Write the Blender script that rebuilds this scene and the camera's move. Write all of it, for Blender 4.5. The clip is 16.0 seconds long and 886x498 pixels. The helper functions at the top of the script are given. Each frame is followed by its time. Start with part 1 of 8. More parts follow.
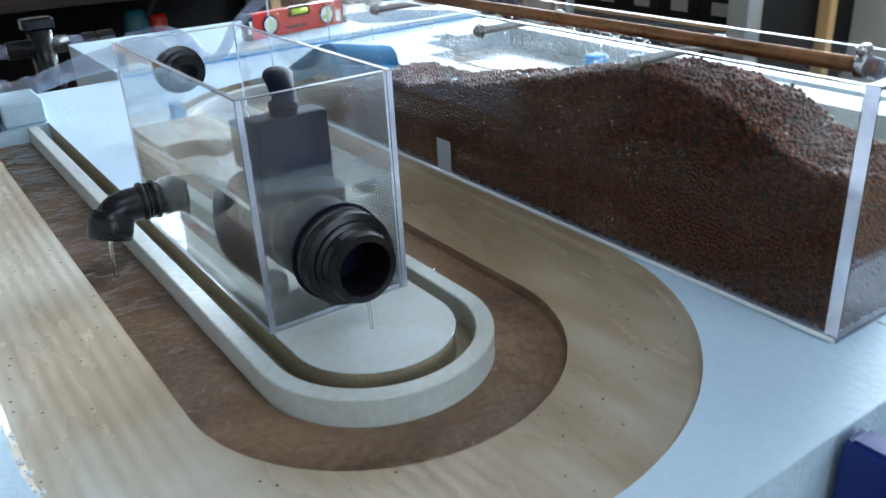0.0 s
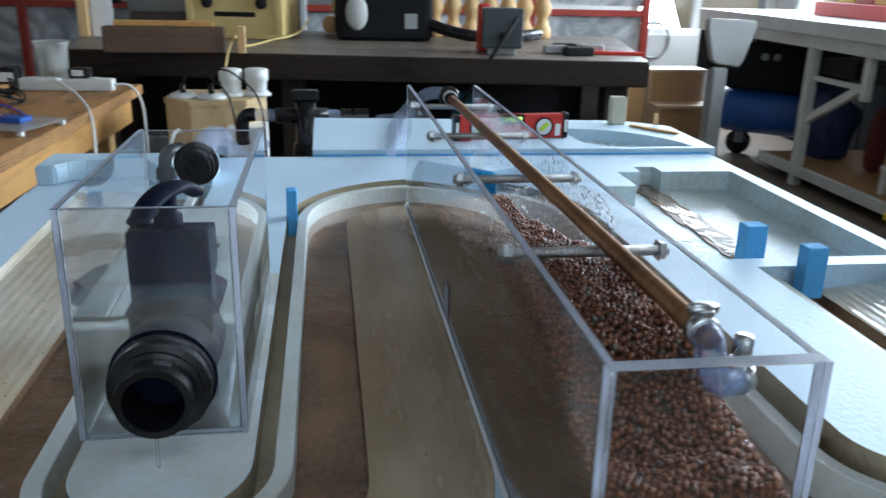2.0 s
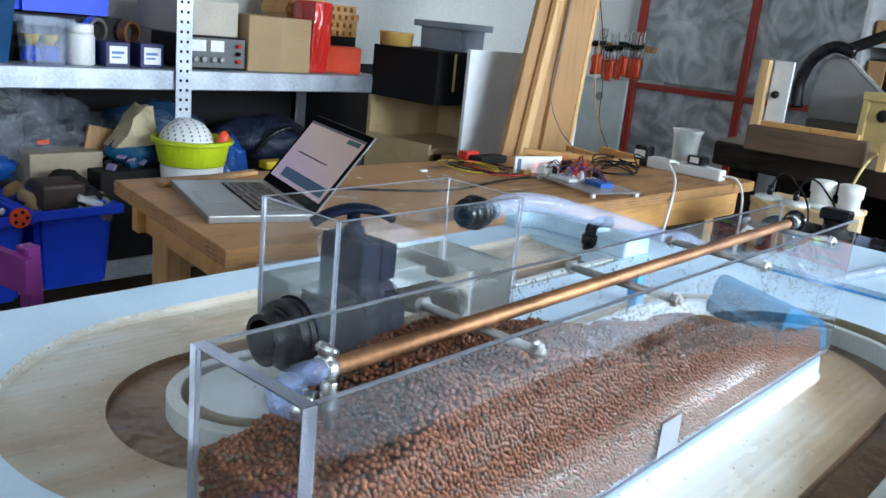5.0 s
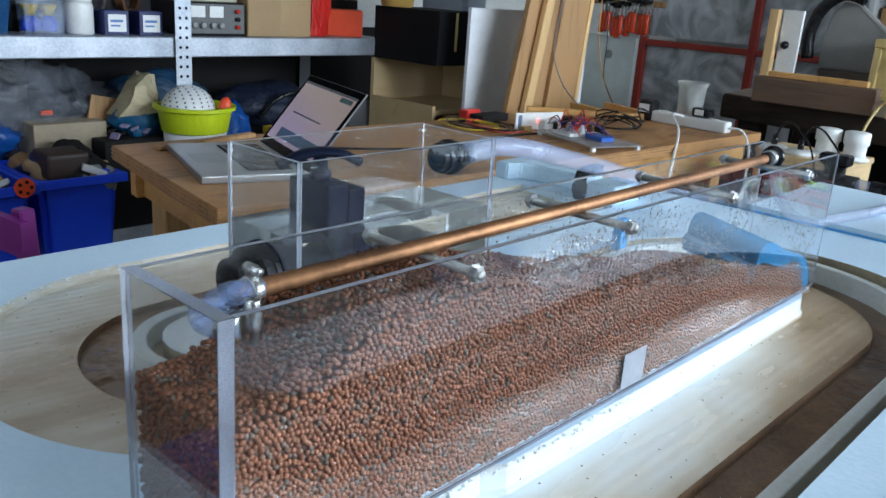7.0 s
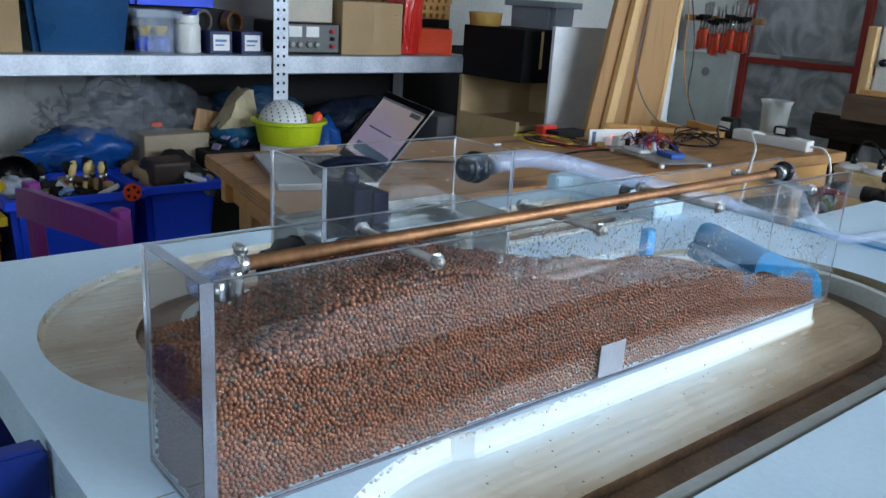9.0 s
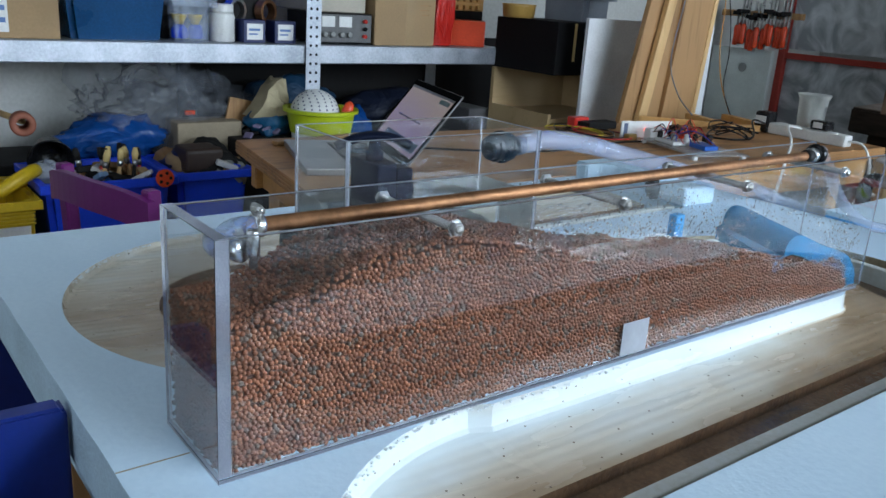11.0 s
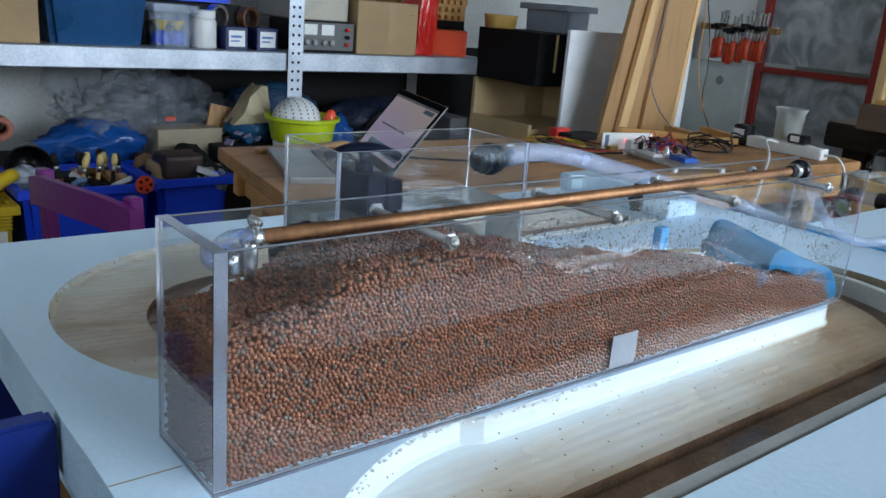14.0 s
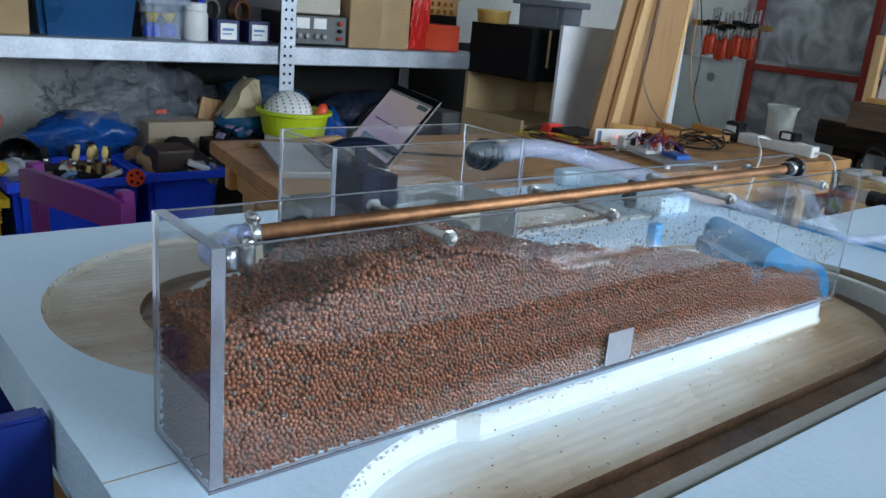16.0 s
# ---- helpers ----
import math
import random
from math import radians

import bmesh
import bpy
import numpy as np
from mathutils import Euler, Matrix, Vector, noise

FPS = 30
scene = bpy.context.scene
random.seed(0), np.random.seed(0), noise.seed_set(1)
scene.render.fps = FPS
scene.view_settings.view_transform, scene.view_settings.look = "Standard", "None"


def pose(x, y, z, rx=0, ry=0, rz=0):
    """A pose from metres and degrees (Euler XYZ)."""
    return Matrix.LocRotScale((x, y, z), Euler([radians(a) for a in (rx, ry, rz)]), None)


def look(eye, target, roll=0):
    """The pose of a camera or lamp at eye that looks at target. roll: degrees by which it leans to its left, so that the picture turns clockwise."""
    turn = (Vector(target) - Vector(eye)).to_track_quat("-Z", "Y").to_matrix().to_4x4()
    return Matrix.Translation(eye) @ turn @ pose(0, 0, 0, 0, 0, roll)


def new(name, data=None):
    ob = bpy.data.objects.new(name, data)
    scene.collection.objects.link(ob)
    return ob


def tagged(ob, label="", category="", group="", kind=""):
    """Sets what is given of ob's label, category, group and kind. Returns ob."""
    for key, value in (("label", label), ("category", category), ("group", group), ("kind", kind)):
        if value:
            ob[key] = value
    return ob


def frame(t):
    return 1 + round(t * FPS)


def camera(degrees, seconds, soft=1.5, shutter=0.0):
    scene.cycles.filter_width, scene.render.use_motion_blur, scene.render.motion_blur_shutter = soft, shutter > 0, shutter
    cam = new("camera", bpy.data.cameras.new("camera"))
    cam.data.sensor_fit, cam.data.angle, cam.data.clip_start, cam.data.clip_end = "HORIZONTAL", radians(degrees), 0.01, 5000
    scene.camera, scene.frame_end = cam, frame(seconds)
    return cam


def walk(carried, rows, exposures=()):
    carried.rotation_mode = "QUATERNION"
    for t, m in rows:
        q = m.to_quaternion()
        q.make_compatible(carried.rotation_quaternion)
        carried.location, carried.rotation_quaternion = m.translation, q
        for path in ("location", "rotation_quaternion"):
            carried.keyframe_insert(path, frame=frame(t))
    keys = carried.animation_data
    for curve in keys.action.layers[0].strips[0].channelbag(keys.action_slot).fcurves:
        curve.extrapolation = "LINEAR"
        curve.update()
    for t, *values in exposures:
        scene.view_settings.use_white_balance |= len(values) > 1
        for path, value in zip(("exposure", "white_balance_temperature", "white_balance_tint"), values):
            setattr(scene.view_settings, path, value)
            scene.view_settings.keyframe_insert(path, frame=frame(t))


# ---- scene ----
from mathutils.kdtree import KDTree

cam = camera(56.1, 16.0, shutter=0.5)

PATH = [
    (0, (-0.495, -0.254, 1.117), (0.517, 1.248, 0.27), -3.1),
    (0.5, (-0.425, -0.255, 1.112), (0.458, 1.357, 0.326), -0.8),
    (1, (-0.31, -0.324, 1.122), (0.323, 1.428, 0.394), 1.0),
    (1.5, (-0.206, -0.349, 1.139), (0.235, 1.482, 0.466), 2.0),
    (2, (-0.117, -0.302, 1.14), (0.156, 1.573, 0.5), 1.4),
    (2.5, (0.006, -0.313, 1.141), (-0.089, 1.578, 0.497), 0.9),
    (3, (0.112, -0.304, 1.156), (-0.401, 1.52, 0.514), 2.3),
    (3.5, (0.153, -0.246, 1.156), (-0.511, 1.534, 0.531), 3.9),
    (4, (0.225, -0.231, 1.15), (-0.662, 1.454, 0.541), 5.0),
    (4.5, (0.331, -0.239, 1.165), (-0.836, 1.294, 0.627), 6.3),
    (4.7, (0.359, -0.242, 1.169), (-0.894, 1.230, 0.653), 6.3),
    (6.8, (0.448, -0.229, 1.156), (-0.821, 1.195, 0.553), 4.2),
    (7, (0.438, -0.21, 1.146), (-0.839, 1.209, 0.549), 4.1),
    (7.5, (0.515, -0.198, 1.149), (-0.814, 1.159, 0.524), 5.2),
    (8, (0.581, -0.207, 1.165), (-0.84, 1.072, 0.579), 3.7),
    (8.5, (0.593, -0.212, 1.166), (-0.856, 1.044, 0.597), 3.7),
    (9, (0.582, -0.207, 1.165), (-0.874, 1.036, 0.588), 3.6),
    (11.5, (0.593, -0.197, 1.139), (-0.917, 0.976, 0.551), 3.8),
    (12, (0.595, -0.195, 1.139), (-0.919, 0.971, 0.55), 3.6),
    (12.5, (0.594, -0.197, 1.141), (-0.92, 0.967, 0.547), 3.7),
    (13, (0.592, -0.201, 1.143), (-0.917, 0.971, 0.553), 3.8),
    (13.5, (0.587, -0.205, 1.143), (-0.912, 0.982, 0.557), 4.1),
    (14, (0.582, -0.211, 1.145), (-0.891, 1.018, 0.579), 4.8),
    (14.5, (0.581, -0.212, 1.146), (-0.887, 1.025, 0.583), 5.1),
    (15, (0.579, -0.21, 1.144), (-0.886, 1.029, 0.579), 5.0),
    (15.5, (0.578, -0.211, 1.144), (-0.88, 1.033, 0.573), 5.3),
    (16, (0.576, -0.214, 1.145), (-0.879, 1.032, 0.569), 5.3),
]
walk(cam, [(t, look(eye, target, roll)) for t, eye, target, roll in PATH], [(0, 0.68), (0.6, 0.62), (1.0, 0.64), (1.5, 0.44), (2.0, 0.03), (3.5, 0.02), (4.0, 0.36), (4.5, 0.46), (7, 0.04), (9, -0.24), (16, -0.28)])

# ---- world and light ----
world = bpy.data.worlds.new("sky")
scene.world = world
world.use_nodes = True
wn = world.node_tree.nodes
sky = wn.new("ShaderNodeTexSky")
sky.sky_type = 'NISHITA'
sky.sun_disc = False
sky.sun_elevation, sky.sun_rotation = radians(38), radians(105)
world.node_tree.links.new(sky.outputs[0], wn["Background"].inputs[0])
wn["Background"].inputs[1].default_value = 0.12


def area(name, at, target, sx, sy, watts, color):
    lamp = bpy.data.lights.new(name, 'AREA')
    lamp.shape, lamp.size, lamp.size_y, lamp.energy, lamp.color = 'RECTANGLE', sx, sy, watts, color
    ob = new(name, lamp)
    ob.matrix_world = look(at, target)
    return ob


DAY = (0.70, 0.85, 1.0)
area("daylight_east", (3.54, 2.3, 1.95), (0.0, 0.8, 0.8), 3.4, 1.3, 235, DAY)
area("daylight_north", (2.95, 6.28, 1.5), (1.2, 2.0, 0.8), 1.1, 1.6, 105, DAY)
# added fill to brighten the gate and clamps in the north-west corner
area("fill_far_east", (3.54, 5.2, 1.85), (-2.2, 5.0, 0.9), 1.4, 1.1, 75, DAY)
area("daylight_south", (0.4, -3.38, 1.9), (0.1, 0.6, 0.8), 2.2, 1.2, 26, DAY)
# weak fill from overhead, through a rooflight added out of view
area("fill_roof", (0.3, -0.9, 3.22), (0.25, -0.7, 0.0), 1.7, 1.1, 12, DAY)

# ---- materials ----


def nodes_of(m):
    m.use_nodes = True
    nt = m.node_tree
    return nt, nt.nodes, nt.links, nt.nodes["Principled BSDF"]


def surf(name, a, b=None, rough=0.6, metal=0.0, stain=3.0, grain=60.0, bump=0.15, spread=0.5, stretch=(1, 1, 1), spec=0.5, coords="world"):
    """A surface between two colours: broad stains, fine grain, a little relief."""
    m = bpy.data.materials.new(name)
    nt, n, l, p = nodes_of(m)
    b = b or tuple(c * 0.75 for c in a)
    if coords == "world":
        src = n.new("ShaderNodeNewGeometry").outputs["Position"]
    else:
        src = n.new("ShaderNodeTexCoord").outputs["Object"]
    mp = n.new("ShaderNodeMapping")
    mp.inputs["Scale"].default_value = stretch
    l.new(src, mp.inputs[0])
    n1, n2 = n.new("ShaderNodeTexNoise"), n.new("ShaderNodeTexNoise")
    n1.inputs["Scale"].default_value, n1.inputs["Detail"].default_value = stain, 5
    n2.inputs["Scale"].default_value, n2.inputs["Detail"].default_value = grain, 4
    l.new(mp.outputs[0], n1.inputs[0]), l.new(mp.outputs[0], n2.inputs[0])
    mix = n.new("ShaderNodeMath")
    mix.operation = 'ADD'
    half = n.new("ShaderNodeMath")
    half.operation = 'MULTIPLY'
    half.inputs[1].default_value = 0.6
    l.new(n2.outputs[0], half.inputs[0])
    l.new(n1.outputs[0], mix.inputs[0]), l.new(half.outputs[0], mix.inputs[1])
    ramp = n.new("ShaderNodeValToRGB")
    ramp.color_ramp.elements[0].position, ramp.color_ramp.elements[1].position = 0.8 - spread * 0.5, 0.8 + spread * 0.5
    ramp.color_ramp.elements[0].color, ramp.color_ramp.elements[1].color = (*b, 1), (*a, 1)
    l.new(mix.outputs[0], ramp.inputs[0])
    l.new(ramp.outputs[0], p.inputs["Base Color"])
    rr = n.new("ShaderNodeMapRange")
    rr.inputs[3].default_value, rr.inputs[4].default_value = max(0.02, rough - 0.12), min(1, rough + 0.12)
    l.new(n1.outputs[0], rr.inputs[0]), l.new(rr.outputs[0], p.inputs["Roughness"])
    p.inputs["Metallic"].default_value = metal
    p.inputs["Specular IOR Level"].default_value = spec
    if bump:
        bp = n.new("ShaderNodeBump")
        bp.inputs["Strength"].default_value, bp.inputs["Distance"].default_value = bump, 0.003
        l.new(n2.outputs[0], bp.inputs["Height"]), l.new(bp.outputs[0], p.inputs["Normal"])
    return m


def grain_wood(name, a, b, scale=9.0, along=(1, 0.08, 1), rough=0.55, coords="world", spec=0.5):
    m = bpy.data.materials.new(name)
    nt, n, l, p = nodes_of(m)
    src = n.new("ShaderNodeNewGeometry").outputs["Position"] if coords == "world" else n.new("ShaderNodeTexCoord").outputs["Object"]
    mp = n.new("ShaderNodeMapping")
    mp.inputs["Scale"].default_value = along
    l.new(src, mp.inputs[0])
    wv, ns, st = n.new("ShaderNodeTexNoise"), n.new("ShaderNodeTexNoise"), n.new("ShaderNodeTexNoise")
    wv.inputs["Scale"].default_value, wv.inputs["Detail"].default_value, wv.inputs["Distortion"].default_value = scale * 2, 3, 0.8
    ns.inputs["Scale"].default_value, ns.inputs["Detail"].default_value = scale * 14, 4
    st.inputs["Scale"].default_value = 2.6
    l.new(mp.outputs[0], wv.inputs[0]), l.new(mp.outputs[0], ns.inputs[0]), l.new(src, st.inputs[0])
    s1 = n.new("ShaderNodeMath")
    s1.operation = 'MULTIPLY_ADD'
    s1.inputs[1].default_value = 0.5
    l.new(ns.outputs[0], s1.inputs[0]), l.new(wv.outputs[0], s1.inputs[2])
    s2 = n.new("ShaderNodeMath")
    s2.operation = 'MULTIPLY_ADD'
    s2.inputs[1].default_value = 0.5
    l.new(st.outputs[0], s2.inputs[0]), l.new(s1.outputs[0], s2.inputs[2])
    ramp = n.new("ShaderNodeValToRGB")
    ramp.color_ramp.elements[0].position, ramp.color_ramp.elements[1].position = 0.75, 1.2
    ramp.color_ramp.elements[0].color, ramp.color_ramp.elements[1].color = (*b, 1), (*a, 1)
    ramp.color_ramp.elements[1].position = 1.0
    l.new(s2.outputs[0], ramp.inputs[0]), l.new(ramp.outputs[0], p.inputs["Base Color"])
    p.inputs["Roughness"].default_value = rough
    p.inputs["Specular IOR Level"].default_value = spec
    bp = n.new("ShaderNodeBump")
    bp.inputs["Strength"].default_value, bp.inputs["Distance"].default_value = 0.2, 0.002
    l.new(ns.outputs[0], bp.inputs["Height"]), l.new(bp.outputs[0], p.inputs["Normal"])
    return m


def clear(name, tint=(1, 1, 1), ior=1.49, rough=0.02, haze=0.08, haze_scale=9.0, haze_color=(0.75, 0.78, 0.8), waves=0.0, floor=0.45, above=None, streak=1.0, gloss=0.5, low=0.06):
    """Clear plastic or water with a thin uneven film of haze on it."""
    m = bpy.data.materials.new(name)
    nt, n, l, p = nodes_of(m)
    p.inputs["Base Color"].default_value = (*tint, 1)
    p.inputs["Roughness"].default_value, p.inputs["IOR"].default_value = rough, ior
    p.inputs["Transmission Weight"].default_value, p.inputs["Specular IOR Level"].default_value = 1, gloss
    if waves:
        src = n.new("ShaderNodeNewGeometry").outputs["Position"]
        ns = n.new("ShaderNodeTexNoise")
        ns.inputs["Scale"].default_value, ns.inputs["Detail"].default_value = 34, 2
        l.new(src, ns.inputs[0])
        bp = n.new("ShaderNodeBump")
        bp.inputs["Strength"].default_value, bp.inputs["Distance"].default_value = waves, 0.004
        l.new(ns.outputs[0], bp.inputs["Height"]), l.new(bp.outputs[0], p.inputs["Normal"])
    if haze:
        src = n.new("ShaderNodeNewGeometry").outputs["Position"]
        ns, fine = n.new("ShaderNodeTexNoise"), n.new("ShaderNodeTexNoise")
        ns.inputs["Scale"].default_value, ns.inputs["Detail"].default_value = haze_scale, 4
        fine.inputs["Scale"].default_value, fine.inputs["Detail"].default_value = haze_scale * 40, 2
        run = n.new("ShaderNodeMapping")
        run.inputs["Scale"].default_value = (1, 1, streak)
        l.new(src, run.inputs[0]), l.new(run.outputs[0], ns.inputs[0]), l.new(src, fine.inputs[0])
        mr = n.new("ShaderNodeMapRange")
        mr.inputs[1].default_value, mr.inputs[2].default_value = floor, 0.75
        mr.inputs[3].default_value, mr.inputs[4].default_value = haze * 0.25, haze * 2.2
        l.new(ns.outputs[0], mr.inputs[0])
        mul = n.new("ShaderNodeMath")
        mul.operation = 'MULTIPLY'
        l.new(mr.outputs[0], mul.inputs[0])
        mf = n.new("ShaderNodeMapRange")
        mf.inputs[1].default_value, mf.inputs[2].default_value, mf.inputs[3].default_value, mf.inputs[4].default_value = 0.35, 0.65, 0.6, 1.4
        l.new(fine.outputs[0], mf.inputs[0]), l.new(mf.outputs[0], mul.inputs[1])
        if above:
            # condensation gathers over the wet pellets
            sp, ht, m2 = n.new("ShaderNodeSeparateXYZ"), n.new("ShaderNodeMapRange"), n.new("ShaderNodeMath")
            m2.operation = 'MULTIPLY'
            ht.inputs[1].default_value, ht.inputs[2].default_value, ht.inputs[3].default_value, ht.inputs[4].default_value = above[0], above[1], low, 1.0
            l.new(src, sp.inputs[0]), l.new(sp.outputs[2], ht.inputs[0]), l.new(mul.outputs[0], m2.inputs[0]), l.new(ht.outputs[0], m2.inputs[1])
            mul = m2
        tr, df, mx, mx2 = n.new("ShaderNodeBsdfTranslucent"), n.new("ShaderNodeBsdfDiffuse"), n.new("ShaderNodeMixShader"), n.new("ShaderNodeMixShader")
        tr.inputs[0].default_value = df.inputs[0].default_value = (*haze_color, 1)
        l.new(df.outputs[0], mx2.inputs[1]), l.new(tr.outputs[0], mx2.inputs[2])
        l.new(mul.outputs[0], mx.inputs[0]), l.new(p.outputs[0], mx.inputs[1]), l.new(mx2.outputs[0], mx.inputs[2])
        l.new(mx.outputs[0], n["Material Output"].inputs[0])
    return m


def film(name, tint, cover, crease=16, relief=0.7):
    """Thin creased plastic film: mostly see-through, with a pale gloss."""
    m = bpy.data.materials.new(name)
    nt, n, l, p = nodes_of(m)
    p.inputs["Base Color"].default_value = (*tint, 1)
    p.inputs["Roughness"].default_value = 0.22
    src = n.new("ShaderNodeNewGeometry").outputs["Position"]
    ns = n.new("ShaderNodeTexNoise")
    ns.inputs["Scale"].default_value, ns.inputs["Detail"].default_value, ns.inputs["Distortion"].default_value = crease, 4, 1.5
    l.new(src, ns.inputs[0])
    bp = n.new("ShaderNodeBump")
    bp.inputs["Strength"].default_value, bp.inputs["Distance"].default_value = relief, 0.01
    l.new(ns.outputs[0], bp.inputs["Height"]), l.new(bp.outputs[0], p.inputs["Normal"])
    mr = n.new("ShaderNodeMapRange")
    mr.inputs[1].default_value, mr.inputs[2].default_value, mr.inputs[3].default_value, mr.inputs[4].default_value = 0.35, 0.7, cover * 0.6, cover * 1.6
    l.new(ns.outputs[0], mr.inputs[0])
    tr, mx = n.new("ShaderNodeBsdfTransparent"), n.new("ShaderNodeMixShader")
    l.new(mr.outputs[0], mx.inputs[0]), l.new(tr.outputs[0], mx.inputs[1]), l.new(p.outputs[0], mx.inputs[2])
    l.new(mx.outputs[0], n["Material Output"].inputs[0])
    return m


def creased(name, c, rough):
    """Crumpled plastic: one colour, sharp creases."""
    m = bpy.data.materials.new(name)
    nt, n, l, p = nodes_of(m)
    src = n.new("ShaderNodeNewGeometry").outputs["Position"]
    ns, mr = n.new("ShaderNodeTexNoise"), n.new("ShaderNodeMix")
    ns.inputs["Scale"].default_value, ns.inputs["Detail"].default_value, ns.inputs["Distortion"].default_value = 6, 4, 1.6
    l.new(src, ns.inputs[0])
    mr.data_type = 'RGBA'
    mr.inputs[6].default_value, mr.inputs[7].default_value = (*[v * 0.7 for v in c], 1), (*[v * 1.25 for v in c], 1)
    l.new(ns.outputs[0], mr.inputs[0]), l.new(mr.outputs[2], p.inputs["Base Color"])
    p.inputs["Roughness"].default_value = rough
    bp = n.new("ShaderNodeBump")
    bp.inputs["Strength"].default_value, bp.inputs["Distance"].default_value = 0.8, 0.03
    l.new(ns.outputs[0], bp.inputs["Height"]), l.new(bp.outputs[0], p.inputs["Normal"])
    return m


def smeared(name, a, b):
    """Cloudy plastic wiped in swirls."""
    m = bpy.data.materials.new(name)
    nt, n, l, p = nodes_of(m)
    src = n.new("ShaderNodeNewGeometry").outputs["Position"]
    ns, fn = n.new("ShaderNodeTexNoise"), n.new("ShaderNodeTexNoise")
    ns.inputs["Scale"].default_value, ns.inputs["Detail"].default_value, ns.inputs["Distortion"].default_value = 3.2, 6, 2.6
    fn.inputs["Scale"].default_value, fn.inputs["Detail"].default_value = 1.3, 3
    l.new(src, ns.inputs[0]), l.new(src, fn.inputs[0])
    ad = n.new("ShaderNodeMath")
    ad.operation = 'MULTIPLY_ADD'
    ad.inputs[1].default_value = 0.6
    l.new(fn.outputs[0], ad.inputs[0]), l.new(ns.outputs[0], ad.inputs[2])
    ramp = n.new("ShaderNodeValToRGB")
    ramp.color_ramp.elements[0].position, ramp.color_ramp.elements[0].color = 0.68, (*b, 1)
    ramp.color_ramp.elements[1].position, ramp.color_ramp.elements[1].color = 1.0, (*a, 1)
    l.new(ad.outputs[0], ramp.inputs[0]), l.new(ramp.outputs[0], p.inputs["Base Color"])
    p.inputs["Roughness"].default_value = 0.4
    return m


def recess_paint():
    """Milled foam bed, cream with brown silt, fine tool ridges along y."""
    m = bpy.data.materials.new("milled_foam_bed")
    nt, n, l, p = nodes_of(m)
    src = n.new("ShaderNodeNewGeometry").outputs["Position"]
    sep = n.new("ShaderNodeSeparateXYZ")
    l.new(src, sep.inputs[0])
    big, mid, fine = n.new("ShaderNodeTexNoise"), n.new("ShaderNodeTexNoise"), n.new("ShaderNodeTexNoise")
    big.inputs["Scale"].default_value, big.inputs["Detail"].default_value = 4.0, 4
    mid.inputs["Scale"].default_value, mid.inputs["Detail"].default_value = 26, 5
    fine.inputs["Scale"].default_value, fine.inputs["Detail"].default_value = 240, 3
    mp = n.new("ShaderNodeMapping")
    mp.inputs["Scale"].default_value = (1, 0.22, 1)
    l.new(src, mp.inputs[0])
    l.new(src, big.inputs[0]), l.new(mp.outputs[0], mid.inputs[0]), l.new(mp.outputs[0], fine.inputs[0])
    near = n.new("ShaderNodeAttribute")
    near.attribute_name = "silt"
    s1 = n.new("ShaderNodeMath")
    s1.operation = 'MULTIPLY_ADD'
    s1.inputs[1].default_value = 0.44
    big_s = n.new("ShaderNodeMath")
    big_s.operation = 'MULTIPLY_ADD'
    big_s.inputs[1].default_value, big_s.inputs[2].default_value = 0.6, -0.42
    l.new(big.outputs[0], big_s.inputs[0])
    l.new(mid.outputs[0], s1.inputs[0]), l.new(big_s.outputs[0], s1.inputs[2])
    s2 = n.new("ShaderNodeMath")
    s2.operation = 'ADD'
    l.new(s1.outputs[0], s2.inputs[0]), l.new(near.outputs["Fac"], s2.inputs[1])
    ramp = n.new("ShaderNodeValToRGB")
    e = ramp.color_ramp.elements
    e[0].position, e[0].color = 0.30, (0.7, 0.76, 0.77, 1)
    e[1].position, e[1].color = 0.95, (0.27, 0.18, 0.1, 1)
    mid_e = e.new(0.52)
    mid_e.color = (0.59, 0.545, 0.45, 1)
    mid_f = e.new(0.74)
    mid_f.color = (0.42, 0.32, 0.215, 1)
    l.new(s2.outputs[0], ramp.inputs[0]), l.new(ramp.outputs[0], p.inputs["Base Color"])
    wet = n.new("ShaderNodeMapRange")
    wet.inputs[1].default_value, wet.inputs[2].default_value, wet.inputs[3].default_value, wet.inputs[4].default_value = 0.35, 0.65, 0.08, 0.34
    l.new(mid.outputs[0], wet.inputs[0]), l.new(wet.outputs[0], p.inputs["Roughness"])
    # dark specks of grit
    vor, near_s, mixs = n.new("ShaderNodeTexVoronoi"), n.new("ShaderNodeMath"), n.new("ShaderNodeMix")
    vor.inputs["Scale"].default_value = 75
    near_s.operation, near_s.inputs[1].default_value = 'LESS_THAN', 0.085
    mixs.data_type = 'RGBA'
    mixs.inputs[7].default_value = (0.12, 0.08, 0.05, 1)
    l.new(src, vor.inputs[0]), l.new(vor.outputs["Distance"], near_s.inputs[0]), l.new(near_s.outputs[0], mixs.inputs[0])
    l.new(ramp.outputs[0], mixs.inputs[6]), l.new(mixs.outputs[2], p.inputs["Base Color"])
    wave = n.new("ShaderNodeTexWave")
    wave.bands_direction = 'X'
    wave.inputs["Scale"].default_value, wave.inputs["Distortion"].default_value = 27, 0.3
    wave.inputs["Detail"].default_value, wave.inputs["Detail Scale"].default_value = 2, 1.5
    l.new(src, wave.inputs[0])
    hs = n.new("ShaderNodeMath")
    hs.operation = 'MULTIPLY_ADD'
    hs.inputs[1].default_value = 0.6
    # the cutter left deeper ridges on the outer legs than on the middle one
    dep, cut = n.new("ShaderNodeMapRange"), n.new("ShaderNodeMath")
